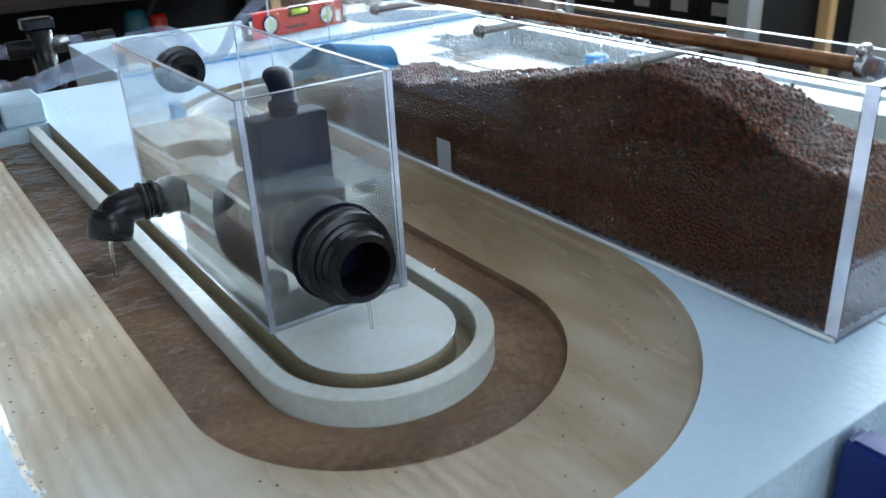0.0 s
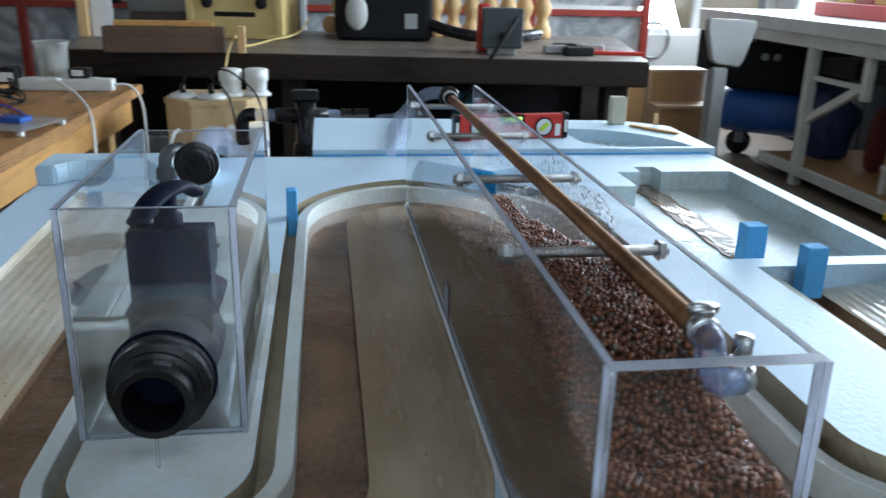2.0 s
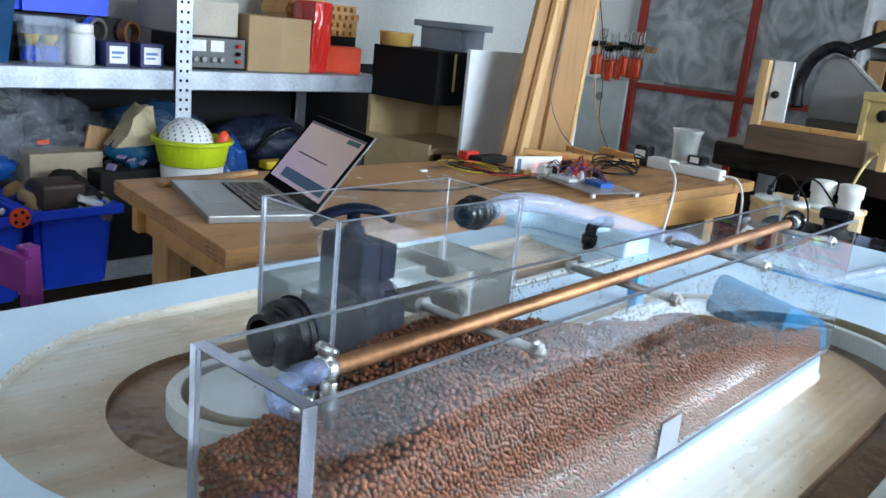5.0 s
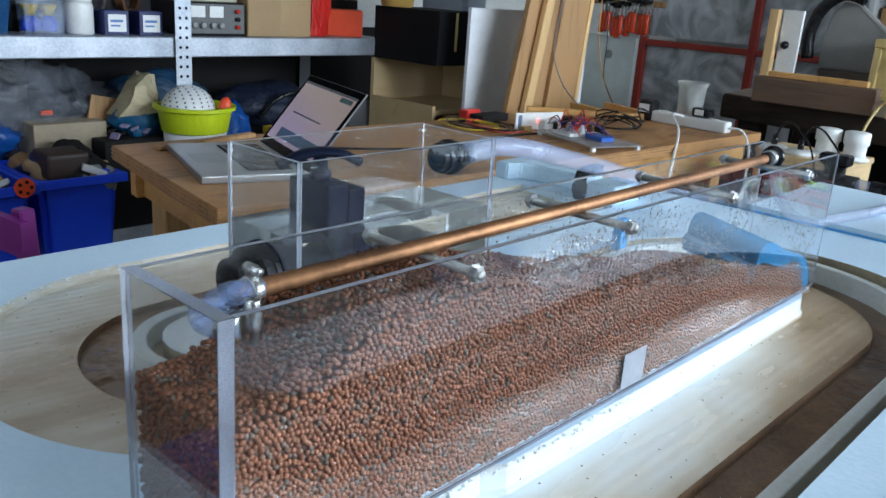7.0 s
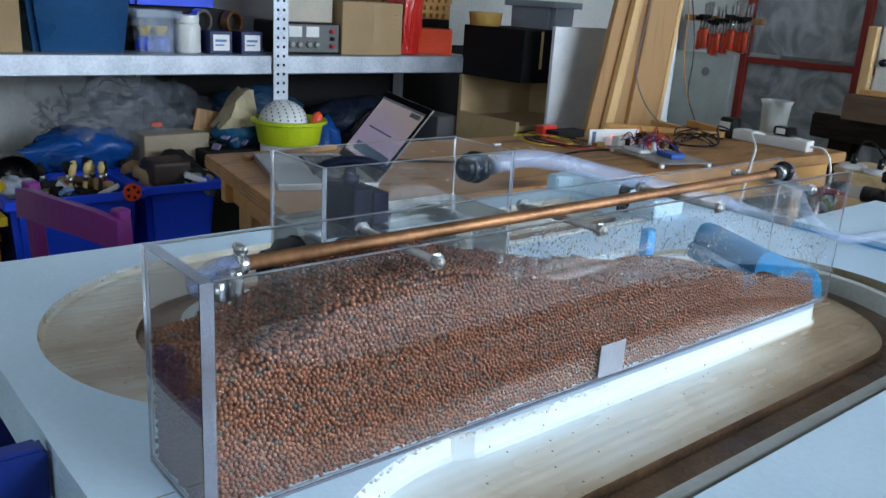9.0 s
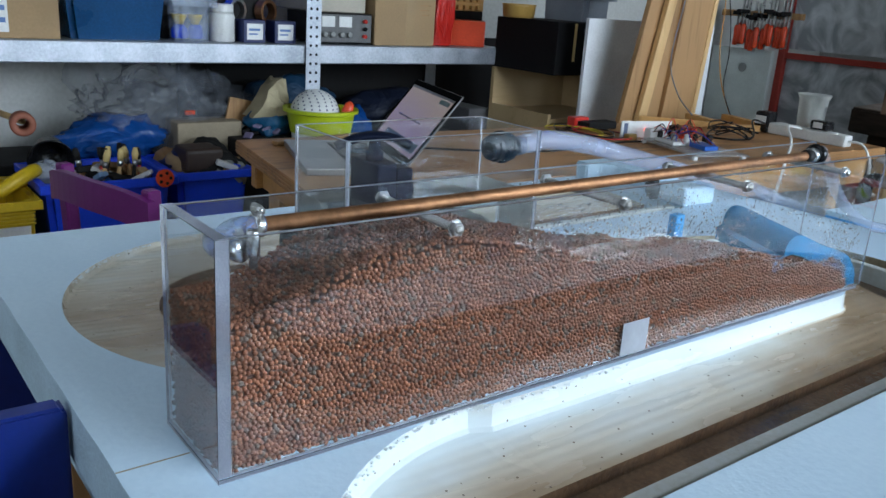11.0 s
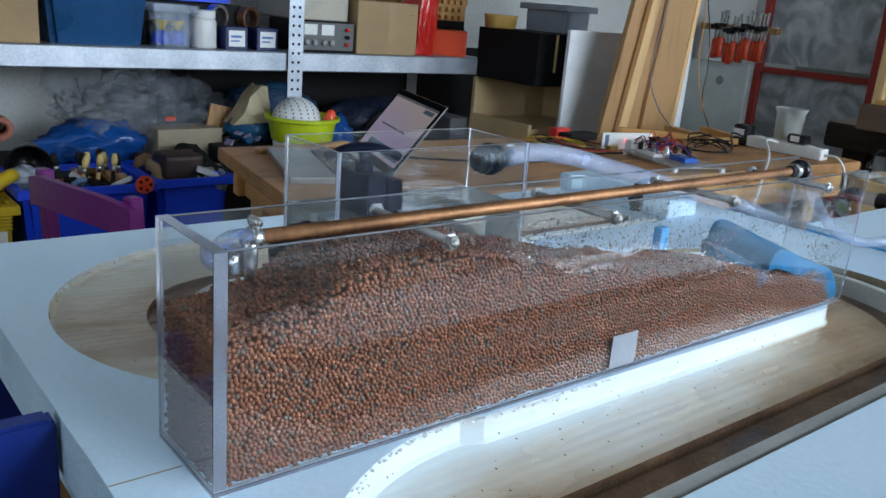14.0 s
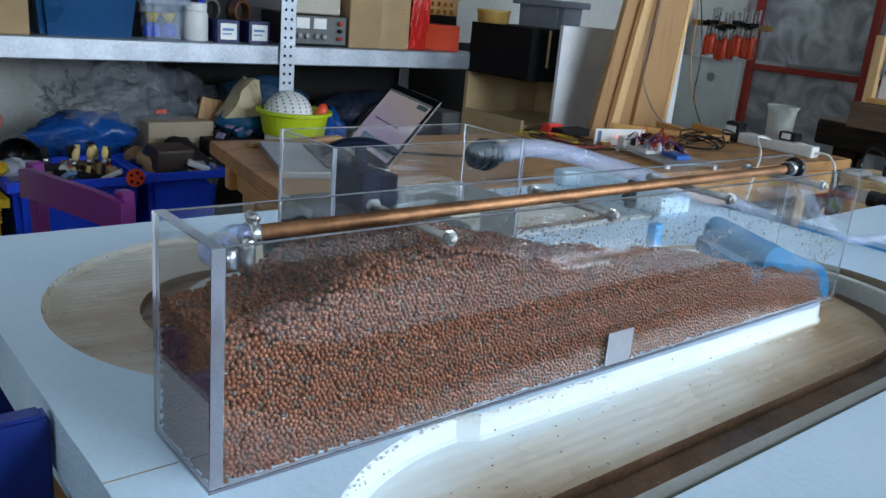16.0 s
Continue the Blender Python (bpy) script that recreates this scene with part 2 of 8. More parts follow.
    mid_x, off = n.new("ShaderNodeMath"), n.new("ShaderNodeMath")
    mid_x.operation, off.operation, cut.operation = 'ADD', 'ABSOLUTE', 'MULTIPLY'
    mid_x.inputs[1].default_value = 0.06
    dep.inputs[1].default_value, dep.inputs[2].default_value, dep.inputs[3].default_value, dep.inputs[4].default_value = 0.08, 0.22, 0.25, 0.95
    l.new(sep.outputs[0], mid_x.inputs[0]), l.new(mid_x.outputs[0], off.inputs[0]), l.new(off.outputs[0], dep.inputs[0]), l.new(dep.outputs[0], cut.inputs[0]), l.new(wave.outputs[1], cut.inputs[1])
    l.new(fine.outputs[0], hs.inputs[0]), l.new(cut.outputs[0], hs.inputs[2])
    bp = n.new("ShaderNodeBump")
    bp.inputs["Strength"].default_value, bp.inputs["Distance"].default_value = 0.24, 0.0012
    l.new(hs.outputs[0], bp.inputs["Height"]), l.new(bp.outputs[0], p.inputs["Normal"])
    return m


FOAM = surf("pale_blue_foam", (0.64, 0.8, 0.92), (0.52, 0.69, 0.83), rough=0.5, stain=5, grain=150, bump=0.22, spread=0.8)
FOAM_EDGE = surf("cut_foam_edge", (0.56, 0.72, 0.83), (0.42, 0.56, 0.65), rough=0.7, stain=12, grain=260, bump=0.4)
BLUE_FOAM = surf("sky_blue_foam", (0.1, 0.42, 0.78), (0.07, 0.34, 0.68), rough=0.75, stain=20, grain=300, bump=0.5)
FILTER = surf("blue_filter_mat", (0.001, 0.14, 0.3), (0.001, 0.09, 0.2), rough=0.95, stain=40, grain=500, bump=0.9, spec=0.1)
BED = recess_paint()
SILT = surf("wet_brown_silt", (0.27, 0.155, 0.085), (0.1, 0.054, 0.03), rough=0.35, stain=14, grain=220, bump=0.3)
RING = surf("stained_foam_rim", (0.62, 0.66, 0.65), (0.46, 0.46, 0.39), rough=0.45, stain=9, grain=160, bump=0.2, spread=0.8)
GROOVE = surf("silty_groove", (0.36, 0.3, 0.2), (0.22, 0.17, 0.1), rough=0.4, stain=16, grain=220, bump=0.3)
ACRYL = clear("clear_acrylic", (0.97, 0.985, 1.0), 1.49, 0.015, haze=0.004, haze_scale=7)
ACRYL_FOG = clear("fogged_acrylic", (0.97, 0.985, 1.0), 1.34, 0.02, haze=0.012, haze_scale=9, above=(0.89, 0.94))
ACRYL_WEST = clear("fogged_acrylic_rim", (0.97, 0.985, 1.0), 1.22, 0.02, haze=0.026, haze_scale=9, above=(0.9, 0.96))
ACRYL_MIST = clear("misted_acrylic", (0.97, 0.985, 1.0), 1.49, 0.02, haze=0.013, haze_scale=24, floor=0.46, above=(0.885, 0.905), streak=0.3, gloss=0.3, low=0.5)
ACRYL_EDGE = clear("cut_acrylic_edge", (0.9, 0.92, 0.97), 1.49, 0.3, haze=0.36, haze_scale=30, haze_color=(0.44, 0.465, 0.55), floor=0.1)
WATER = clear("water", (0.95, 0.97, 0.96), 1.33, 0.0, haze=0, waves=2.0)
RIPPLE = clear("rippled_water", (0.95, 0.97, 0.96), 1.33, 0.0, haze=0, waves=0.5)
CALM = clear("calm_water", (0.95, 0.97, 0.96), 1.33, 0.0, haze=0, waves=0.22)
PUDDLE = clear("thin_water", (0.98, 0.99, 0.99), 1.33, 0.0, haze=0, waves=0.15)
WATER_STILL = clear("cloudy_still_water", (0.95, 0.97, 0.95), 1.33, 0.0, haze=0.06, haze_scale=8, haze_color=(0.7, 0.68, 0.58), floor=0.3)
COPPER = surf("old_copper", (0.38, 0.19, 0.095), (0.18, 0.088, 0.045), rough=0.56, metal=1.0, stain=22, grain=150, bump=0.1)
STEEL = surf("zinc_steel", (0.62, 0.62, 0.62), (0.42, 0.42, 0.42), rough=0.3, metal=1.0, stain=30, grain=300, bump=0.2)
CHROME = surf("bright_steel", (0.6, 0.6, 0.59), (0.42, 0.42, 0.42), rough=0.24, metal=1.0, stain=30, grain=200, bump=0.05)
ROD = surf("dull_threaded_rod", (0.5, 0.49, 0.47), (0.33, 0.32, 0.3), rough=0.45, metal=1.0, stain=40, grain=500, bump=0.5)
BLACK = surf("black_plastic", (0.010, 0.010, 0.012), (0.006, 0.006, 0.007), rough=0.26, stain=20, grain=200, bump=0.08, spec=0.35)
PVC = surf("dark_grey_pvc", (0.006, 0.009, 0.022), (0.004, 0.005, 0.013), rough=0.5, stain=15, grain=160, bump=0.1, spec=0.06)
HOSE_END = film("bluish_hose_end", (0.2, 0.27, 0.45), 0.42, 40, 0.3)
HOSE = film("clear_hose", (0.42, 0.49, 0.66), 0.3, 3, 0.02)
PELLET = bpy.data.materials.new("clay_pellets")
PELLET_WET_SHADED = bpy.data.materials.new("wet_shaded_clay_pellets")
PELLET_WEST_SHADED = bpy.data.materials.new("west_shaded_clay_pellets")
FLOOR = surf("worn_floor", (0.2, 0.15, 0.11), (0.1, 0.078, 0.06), rough=0.75, stain=1.6, grain=30, bump=0.2, spec=0.2)
WALL = surf("whitewashed_wall", (0.66, 0.66, 0.63), (0.5, 0.5, 0.47), rough=0.85, stain=1.4, grain=60, bump=0.3)
CEIL = surf("dim_ceiling", (0.24, 0.23, 0.21), (0.18, 0.17, 0.16), rough=0.9, stain=1, grain=20)
PLY = grain_wood("worn_plywood", (0.4, 0.195, 0.066), (0.13, 0.056, 0.02), 6.0, (0.9, 0.2, 1))
PINE = grain_wood("pine", (0.66, 0.42, 0.19), (0.48, 0.27, 0.1), 7.0, (1, 1, 0.08))
PINE_Y = grain_wood("pine_lengthwise", (0.58, 0.31, 0.1), (0.4, 0.2, 0.06), 8.0, (1, 0.1, 1))
PALEPLY = grain_wood("pale_plywood", (0.6, 0.43, 0.23), (0.47, 0.32, 0.16), 5.0, (1, 0.1, 1))
STEPWOOD = grain_wood("birch_plywood", (0.5, 0.34, 0.2), (0.38, 0.24, 0.13), 6.0, (1, 0.1, 1))
OAK = grain_wood("brown_board", (0.4, 0.22, 0.09), (0.25, 0.13, 0.048), 7.0, (1, 1, 0.08))
DARKWOOD = grain_wood("oily_dark_bench", (0.032, 0.023, 0.018), (0.010, 0.008, 0.006), 5.0, (0.1, 1, 1), rough=0.55, spec=0.2)
# window sheen on the bench top is put into this paler grey
BENCHTOP_SHEEN = grain_wood("worn_bench_top_sheen", (0.18, 0.145, 0.115), (0.06, 0.045, 0.034), 5.0, (0.1, 1, 1), rough=0.4)
GALV = surf("galvanised_shelf", (0.48, 0.51, 0.56), (0.27, 0.3, 0.34), rough=0.4, metal=0.6, stain=7, grain=120, bump=0.12)


def plain(name, c, rough=0.5, metal=0.0, stain=8.0, bump=0.08, dark=0.8, spec=0.5):
    return surf(name, c, tuple(v * dark for v in c), rough=rough, metal=metal, stain=stain, grain=120, bump=bump, spec=spec)


WHITE = plain("white_plastic", (0.78, 0.78, 0.76), 0.4)
BINBLUE = plain("blue_plastic_bin", (0.01, 0.075, 0.85), 0.38)
TEALBIN = plain("teal_blue_bin", (0.002, 0.07, 0.2), 0.3, stain=5, dark=0.55, spec=0.25)
CHAIRBLUE = plain("deep_blue_paint", (0.005, 0.026, 0.22), 0.4)
PURPLE = plain("purple_paint", (0.16, 0.015, 0.15), 0.4)
RED = plain("red_plastic", (0.62, 0.03, 0.02), 0.35)
ORANGE = plain("orange_red_plastic", (0.8, 0.075, 0.02), 0.35)
LIME = plain("lime_plastic", (0.52, 0.62, 0.015), 0.35)
YELLOW = plain("yellow_plastic", (0.72, 0.48, 0.015), 0.4)
CREAM = plain("cream_crate", (0.78, 0.58, 0.24), 0.5)
CARD = plain("cardboard", (0.41, 0.27, 0.14), 0.85, stain=5)
NAVY = plain("navy_carton", (0.012, 0.02, 0.1), 0.5)
MATTBLACK = plain("matt_black_board", (0.009, 0.009, 0.01), 0.7, spec=0.15)
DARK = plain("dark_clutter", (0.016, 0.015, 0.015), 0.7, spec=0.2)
GREY = plain("grey_machine_paint", (0.3, 0.31, 0.3), 0.5)
REDPAINT = plain("red_oxide_paint", (0.42, 0.04, 0.025), 0.5)
BAG = film("clear_polythene", (0.24, 0.255, 0.29), 0.26, 5, 0.4)
BLUEBAG = creased("blue_polythene", (0.006, 0.065, 0.27), 0.22)
GLASS = clear("window_glass", (1, 1, 1), 1.45, 0.0, haze=0.02, haze_scale=3)
SCREEN = bpy.data.materials.new("lit_screen")
LED = bpy.data.materials.new("red_light")


def finish_special():
    # dry pellets are reddish with a few grey ones; darker copies carry wetness and shade
    for mt, k, rough, spec in ((PELLET, 0.6, 0.55, 0.3), (PELLET_WET_SHADED, 0.42, 0.45, 0.14), (PELLET_WEST_SHADED, 0.43, 0.6, 0.1)):
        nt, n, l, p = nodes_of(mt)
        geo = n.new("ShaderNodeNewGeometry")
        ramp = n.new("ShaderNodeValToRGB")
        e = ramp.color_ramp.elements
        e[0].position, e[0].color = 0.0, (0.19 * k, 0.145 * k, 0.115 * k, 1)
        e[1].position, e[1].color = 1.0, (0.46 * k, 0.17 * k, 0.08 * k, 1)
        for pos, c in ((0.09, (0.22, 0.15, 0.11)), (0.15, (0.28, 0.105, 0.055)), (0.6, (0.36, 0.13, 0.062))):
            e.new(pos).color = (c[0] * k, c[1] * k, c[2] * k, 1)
        l.new(geo.outputs["Random Per Island"], ramp.inputs[0])
        ns = n.new("ShaderNodeTexNoise")
        ns.inputs["Scale"].default_value, ns.inputs["Detail"].default_value = 900, 3
        l.new(geo.outputs["Position"], ns.inputs[0])
        mx = n.new("ShaderNodeMix")
        mx.data_type, mx.blend_type = 'RGBA', 'MULTIPLY'
        mx.inputs[0].default_value = 0.4
        l.new(ramp.outputs[0], mx.inputs[6]), l.new(ns.outputs[0], mx.inputs[7])
        l.new(mx.outputs[2], p.inputs["Base Color"])
        p.inputs["Roughness"].default_value = rough
        p.inputs["Specular IOR Level"].default_value = spec
    for m, c, s in ((SCREEN, (0.6, 0.47, 0.44), 0.3), (LED, (1.0, 0.08, 0.05), 6.0)):
        nt, n, l, p = nodes_of(m)
        p.inputs["Base Color"].default_value = (0.02, 0.02, 0.02, 1)
        p.inputs["Emission Color"].default_value, p.inputs["Emission Strength"].default_value = (*c, 1), s
        p.inputs["Roughness"].default_value = 0.2


finish_special()

# ---- building helpers ----


PLACE = {}
LEVEL = [0.0]


def at_level(dz, build):
    """Runs a builder with all its heights shifted by dz."""
    LEVEL[0] = dz
    build()
    LEVEL[0] = 0.0


def part(name, bm, material, parent=None, label="", smooth=False, shadow=True):
    """One mesh object under a thing or a part. material: one, or a list of slots."""
    me = bpy.data.meshes.new(name)
    if smooth:
        for f in bm.faces:
            f.smooth = True
    if bm.verts:
        lo = Vector([min(v.co[i] for v in bm.verts) for i in range(3)])
        hi = Vector([max(v.co[i] for v in bm.verts) for i in range(3)])
        mid = Vector(((lo.x + hi.x) / 2, (lo.y + hi.y) / 2, lo.z))
    else:
        mid = Vector()
    bmesh.ops.translate(bm, vec=-mid, verts=bm.verts)
    bm.normal_update()
    bm.to_mesh(me)
    bm.free()
    mid.z += LEVEL[0]
    for m in (material if isinstance(material, (list, tuple)) else [material]):
        me.materials.append(m)
    ob = new(name, me)
    if parent is not None:
        ob.parent = parent
        ob.matrix_parent_inverse = Matrix.Translation(-PLACE[parent.name])
    ob.location = mid
    PLACE[ob.name] = mid
    if label:
        tagged(ob, label)
    ob.visible_shadow = shadow
    return ob


def thing(name, at, label, category, group="", kind=""):
    ob = new(name)
    ob.empty_display_size = 0.05
    ob.location = PLACE[ob.name] = Vector(at) + Vector((0, 0, LEVEL[0]))
    return tagged(ob, label, category, group, kind)


def single(name, bm, material, label, category, group="", kind="", smooth=False, shadow=True):
    return tagged(part(name, bm, material, None, "", smooth, shadow), label, category, group, kind)


def B(*boxes, bevel=0.0, seg=1):
    """A mesh of boxes (x0, x1, y0, y1, z0, z1), their edges rounded."""
    bm = bmesh.new()
    for x0, x1, y0, y1, z0, z1 in boxes:
        m = Matrix.Translation(((x0 + x1) / 2, (y0 + y1) / 2, (z0 + z1) / 2)) @ Matrix.Diagonal((abs(x1 - x0), abs(y1 - y0), abs(z1 - z0), 1))
        bmesh.ops.create_cube(bm, size=1, matrix=m)
    if bevel:
        bmesh.ops.bevel(bm, geom=list(bm.edges), offset=bevel, segments=seg, affect='EDGES', profile=0.6)
    return bm


def turned(bm, m):
    bmesh.ops.transform(bm, matrix=m, verts=bm.verts)
    return bm


def merge(*bms):
    out = bms[0]
    for b in bms[1:]:
        me = bpy.data.meshes.new("tmp")
        b.to_mesh(me)
        b.free()
        out.from_mesh(me)
        bpy.data.meshes.remove(me)
    return out


def lathe(p0, p1, profile, seg=32, bm=None, closed=True):
    """Turn a profile of (radius, distance) about the axis from p0 towards p1."""
    bm = bm or bmesh.new()
    p0, ax = Vector(p0), (Vector(p1) - Vector(p0)).normalized()
    q = ax.to_track_quat('Z', 'Y').to_matrix()
    rings = []
    for r, h in profile:
        c = p0 + ax * h
        rings.append([bm.verts.new(c + q @ Vector((r * math.cos(2 * math.pi * i / seg), r * math.sin(2 * math.pi * i / seg), 0))) for i in range(seg)])
    for a, b in zip(rings, rings[1:]):
        for i in range(seg):
            j = (i + 1) % seg
            bm.faces.new((a[i], a[j], b[j], b[i]))
    if closed:
        bm.faces.new(rings[0][::-1]), bm.faces.new(rings[-1])
    return bm


def rod(p0, p1, r, seg=16, bm=None, r1=None):
    h = (Vector(p1) - Vector(p0)).length
    return lathe(p0, p1, [(r, 0), (r if r1 is None else r1, h)], seg, bm)


def bow(points, n=12):
    """A smooth line through the points."""
    pts = [Vector(p) for p in points]
    out = []
    for i in range(len(pts) - 1):
        a, b = pts[max(i - 1, 0)], pts[i]
        c, d = pts[i + 1], pts[min(i + 2, len(pts) - 1)]
        for k in range(n):
            t = k / n
            out.append(0.5 * ((2 * b) + (c - a) * t + (2 * a - 5 * b + 4 * c - d) * t * t + (3 * b - a - 3 * c + d) * t ** 3))
    out.append(pts[-1])
    return out


def tube(points, r, seg=12, n=10, bm=None, inner=0.0):
    """A round tube along a smooth line; inner gives it a bore."""
    bm = bm or bmesh.new()
    line = bow(points, n)
    for rad, flip in ((r, False), (inner, True)):
        if rad <= 0:
            continue
        rings, up = [], Vector((0.01, 0.02, 1))
        for i, p in enumerate(line):
            d = (line[min(i + 1, len(line) - 1)] - line[max(i - 1, 0)]).normalized()
            s = d.cross(up).normalized()
            up = s.cross(d)
            rings.append([bm.verts.new(p + (s * math.cos(2 * math.pi * k / seg) + up * math.sin(2 * math.pi * k / seg)) * rad) for k in range(seg)])
        for a, b in zip(rings, rings[1:]):
            for k in range(seg):
                j = (k + 1) % seg
                f = (a[k], a[j], b[j], b[k])
                bm.faces.new(f[::-1] if flip else f)
        if not inner:
            bm.faces.new(rings[0][::-1]), bm.faces.new(rings[-1])
    return bm


def slab(outline, z0, z1, bevel=0.0):
    """An upright prism over a flat outline."""
    bm = bmesh.new()
    f = bm.faces.new([bm.verts.new((x, y, z0)) for x, y in outline])
    r = bmesh.ops.extrude_face_region(bm, geom=[f])
    bmesh.ops.translate(bm, vec=(0, 0, z1 - z0), verts=[v for v in r["geom"] if isinstance(v, bmesh.types.BMVert)])
    bmesh.ops.recalc_face_normals(bm, faces=bm.faces)
    if bevel:
        bmesh.ops.bevel(bm, geom=list(bm.edges), offset=bevel, segments=2, affect='EDGES')
    return bm


def arc(cx, cy, r, a0, a1, n):
    return [(cx + r * math.cos(radians(a0 + (a1 - a0) * i / n)), cy + r * math.sin(radians(a0 + (a1 - a0) * i / n))) for i in range(n + 1)]


# ---- the room ----
def room():
    tagged(part("floor", B((-3.2, 4.0, -3.6, 6.6, -0.1, 0)), FLOOR), "worn brown workshop floor", "floor", kind="structure")
    tagged(part("ceiling", B((-3.2, 4.0, -3.6, -1.5, 3.2, 3.3), (-3.2, 4.0, -0.3, 6.6, 3.2, 3.3), (-3.2, -0.6, -1.5, -0.3, 3.2, 3.3), (1.2, 4.0, -1.5, -0.3, 3.2, 3.3)), CEIL), "dim workshop ceiling with an added rooflight", "ceiling", kind="structure")
    tagged(part("wall_west", B((-3.2, -3.05, -3.6, 6.6, 0, 3.2)), WALL), "whitewashed workshop wall behind the shelving", "wall", kind="structure")
    # east wall with a wide window south of the benches and a second, added one
    tagged(part("wall_east", B((3.6, 3.75, -3.6, 0.6, 0, 3.2), (3.6, 3.75, 4.0, 4.5, 0, 3.2), (3.6, 3.75, 5.9, 6.6, 0, 3.2), (3.6, 3.75, 0.6, 4.0, 0, 1.3), (3.6, 3.75, 0.6, 4.0, 2.6, 3.2), (3.6, 3.75, 4.5, 5.9, 0, 1.3), (3.6, 3.75, 4.5, 5.9, 2.4, 3.2)), WALL),
           "whitewashed workshop wall with a window and an added second one", "wall", kind="structure")
    tagged(part("wall_south", B((-3.05, -0.7, -3.6, -3.45, 0, 3.2), (1.5, 3.6, -3.6, -3.45, 0, 3.2), (-0.7, 1.5, -3.6, -3.45, 0, 1.3), (-0.7, 1.5, -3.6, -3.45, 2.5, 3.2)), WALL),
           "whitewashed workshop wall with a window", "wall", kind="structure")
    tagged(part("wall_north", B((-3.05, 2.35, 6.4, 6.55, 0, 3.2), (3.5, 3.6, 6.4, 6.55, 0, 3.2), (2.35, 3.5, 6.4, 6.55, 0, 0.66), (2.35, 3.5, 6.4, 6.55, 2.3, 3.2)), WALL),
           "whitewashed workshop wall with a bright window", "wall", kind="structure")
    for name, b, frame_boxes in (
            ("window_1", (3.66, 3.67, 0.6, 4.0, 1.3, 2.6), [(3.62, 3.7, 0.6, 4.0, 1.3, 1.35), (3.62, 3.7, 0.6, 4.0, 2.55, 2.6), (3.62, 3.7, 1.7, 1.76, 1.35, 2.55), (3.62, 3.7, 2.85, 2.91, 1.35, 2.55)]),
            # unseen window added around the far east fill lamp
            ("added_window_5", (3.66, 3.67, 4.5, 5.9, 1.3, 2.4), [(3.62, 3.7, 4.5, 5.9, 1.3, 1.35), (3.62, 3.7, 4.5, 5.9, 2.35, 2.4), (3.62, 3.7, 5.17, 5.23, 1.35, 2.35)]),
            ("window_2", (2.35, 3.5, 6.47, 6.48, 0.66, 2.3), [(2.35, 3.5, 6.42, 6.5, 0.66, 0.71), (2.35, 3.5, 6.42, 6.5, 2.25, 2.3), (2.9, 2.95, 6.42, 6.5, 0.71, 2.25)]),
            ("window_3", (-0.7, 1.5, -3.53, -3.52, 1.3, 2.5), [(-0.7, 1.5, -3.56, -3.48, 1.3, 1.35), (-0.7, 1.5, -3.56, -3.48, 2.45, 2.5), (0.37, 0.43, -3.56, -3.48, 1.35, 2.45)]),
            # unseen rooflight added for the overhead fill
            ("added_rooflight", (-0.6, 1.2, -1.5, -0.3, 3.27, 3.28), [(-0.6, 1.2, -1.5, -1.46, 3.24, 3.29), (-0.6, 1.2, -0.34, -0.3, 3.24, 3.29), (0.28, 0.32, -1.46, -0.34, 3.24, 3.29)])):
        w = thing(name, ((b[0] + b[1]) / 2, (b[2] + b[3]) / 2, b[4]), "workshop window with white frame", "window", kind="structure")
        part("pane", B(b), GLASS, w, shadow=False)
        for fb in frame_boxes:
            part("window_frame", B(fb, bevel=0.004), WHITE, w)


room()

# ---- the milled foam table ----
TOP = 0.80
C1, C2, C3 = (-0.237, 0.23), (0.053, 0.84), (0.343, 0.23)
RC = 0.1185
R2 = C2[0] - (C1[0] + RC)


def course():
    """The middle line of the channel, with its right-hand normal and the width of the bank on that side."""
    rows = []

    def straight(x, y0, y1, n, w0, w1):
        s = 1 if y1 > y0 else -1
        for i in range(n):
            t = i / n
            rows.append((x, y0 + (y1 - y0) * t, s, 0.0, w0 + (w1 - w0) * t))

    def bend(c, r, a0, a1, n, w0, w1):
        ccw = a1 > a0
        for i in range(n):
            t = i / n
            a = radians(a0 + (a1 - a0) * t)
            k = 1 if ccw else -1
            rows.append((c[0] + r * math.cos(a), c[1] + r * math.sin(a), k * math.cos(a), k * math.sin(a), w0 + (w1 - w0) * t))

    straight(C1[0] - RC, 1.04, C1[1], 40, 0.142, 0.132)
    bend(C1, RC, 180, 360, 48, 0.132, 0.1165)
    straight(C1[0] + RC, C1[1], C2[1], 30, 0.1165, 0.1165)
    bend(C2, R2, 180, 0, 48, 0.1165, 0.1165)
    straight(C2[0] + R2, C2[1], C3[1], 30, 0.1165, 0.119)
    bend(C3, RC, 180, 360, 48, 0.128, 0.128)
    straight(C3[0] + RC, C3[1], 0.60, 12, 0.128, 0.128)
    rows.append((C3[0] + RC, 0.60, 1, 0.0, 0.128))
    return rows


COURSE = course()
HALF = 0.0265


def across(r, u):
    x, y, nx, ny, w = r
    return x + nx * u, y + ny * u


def fall(i):
    """How far the course has dropped, 0 at its head to 1 on the last legs."""
    t = min(max((i - 118) / 50, 0), 1)
    return t * t * (3 - 2 * t)


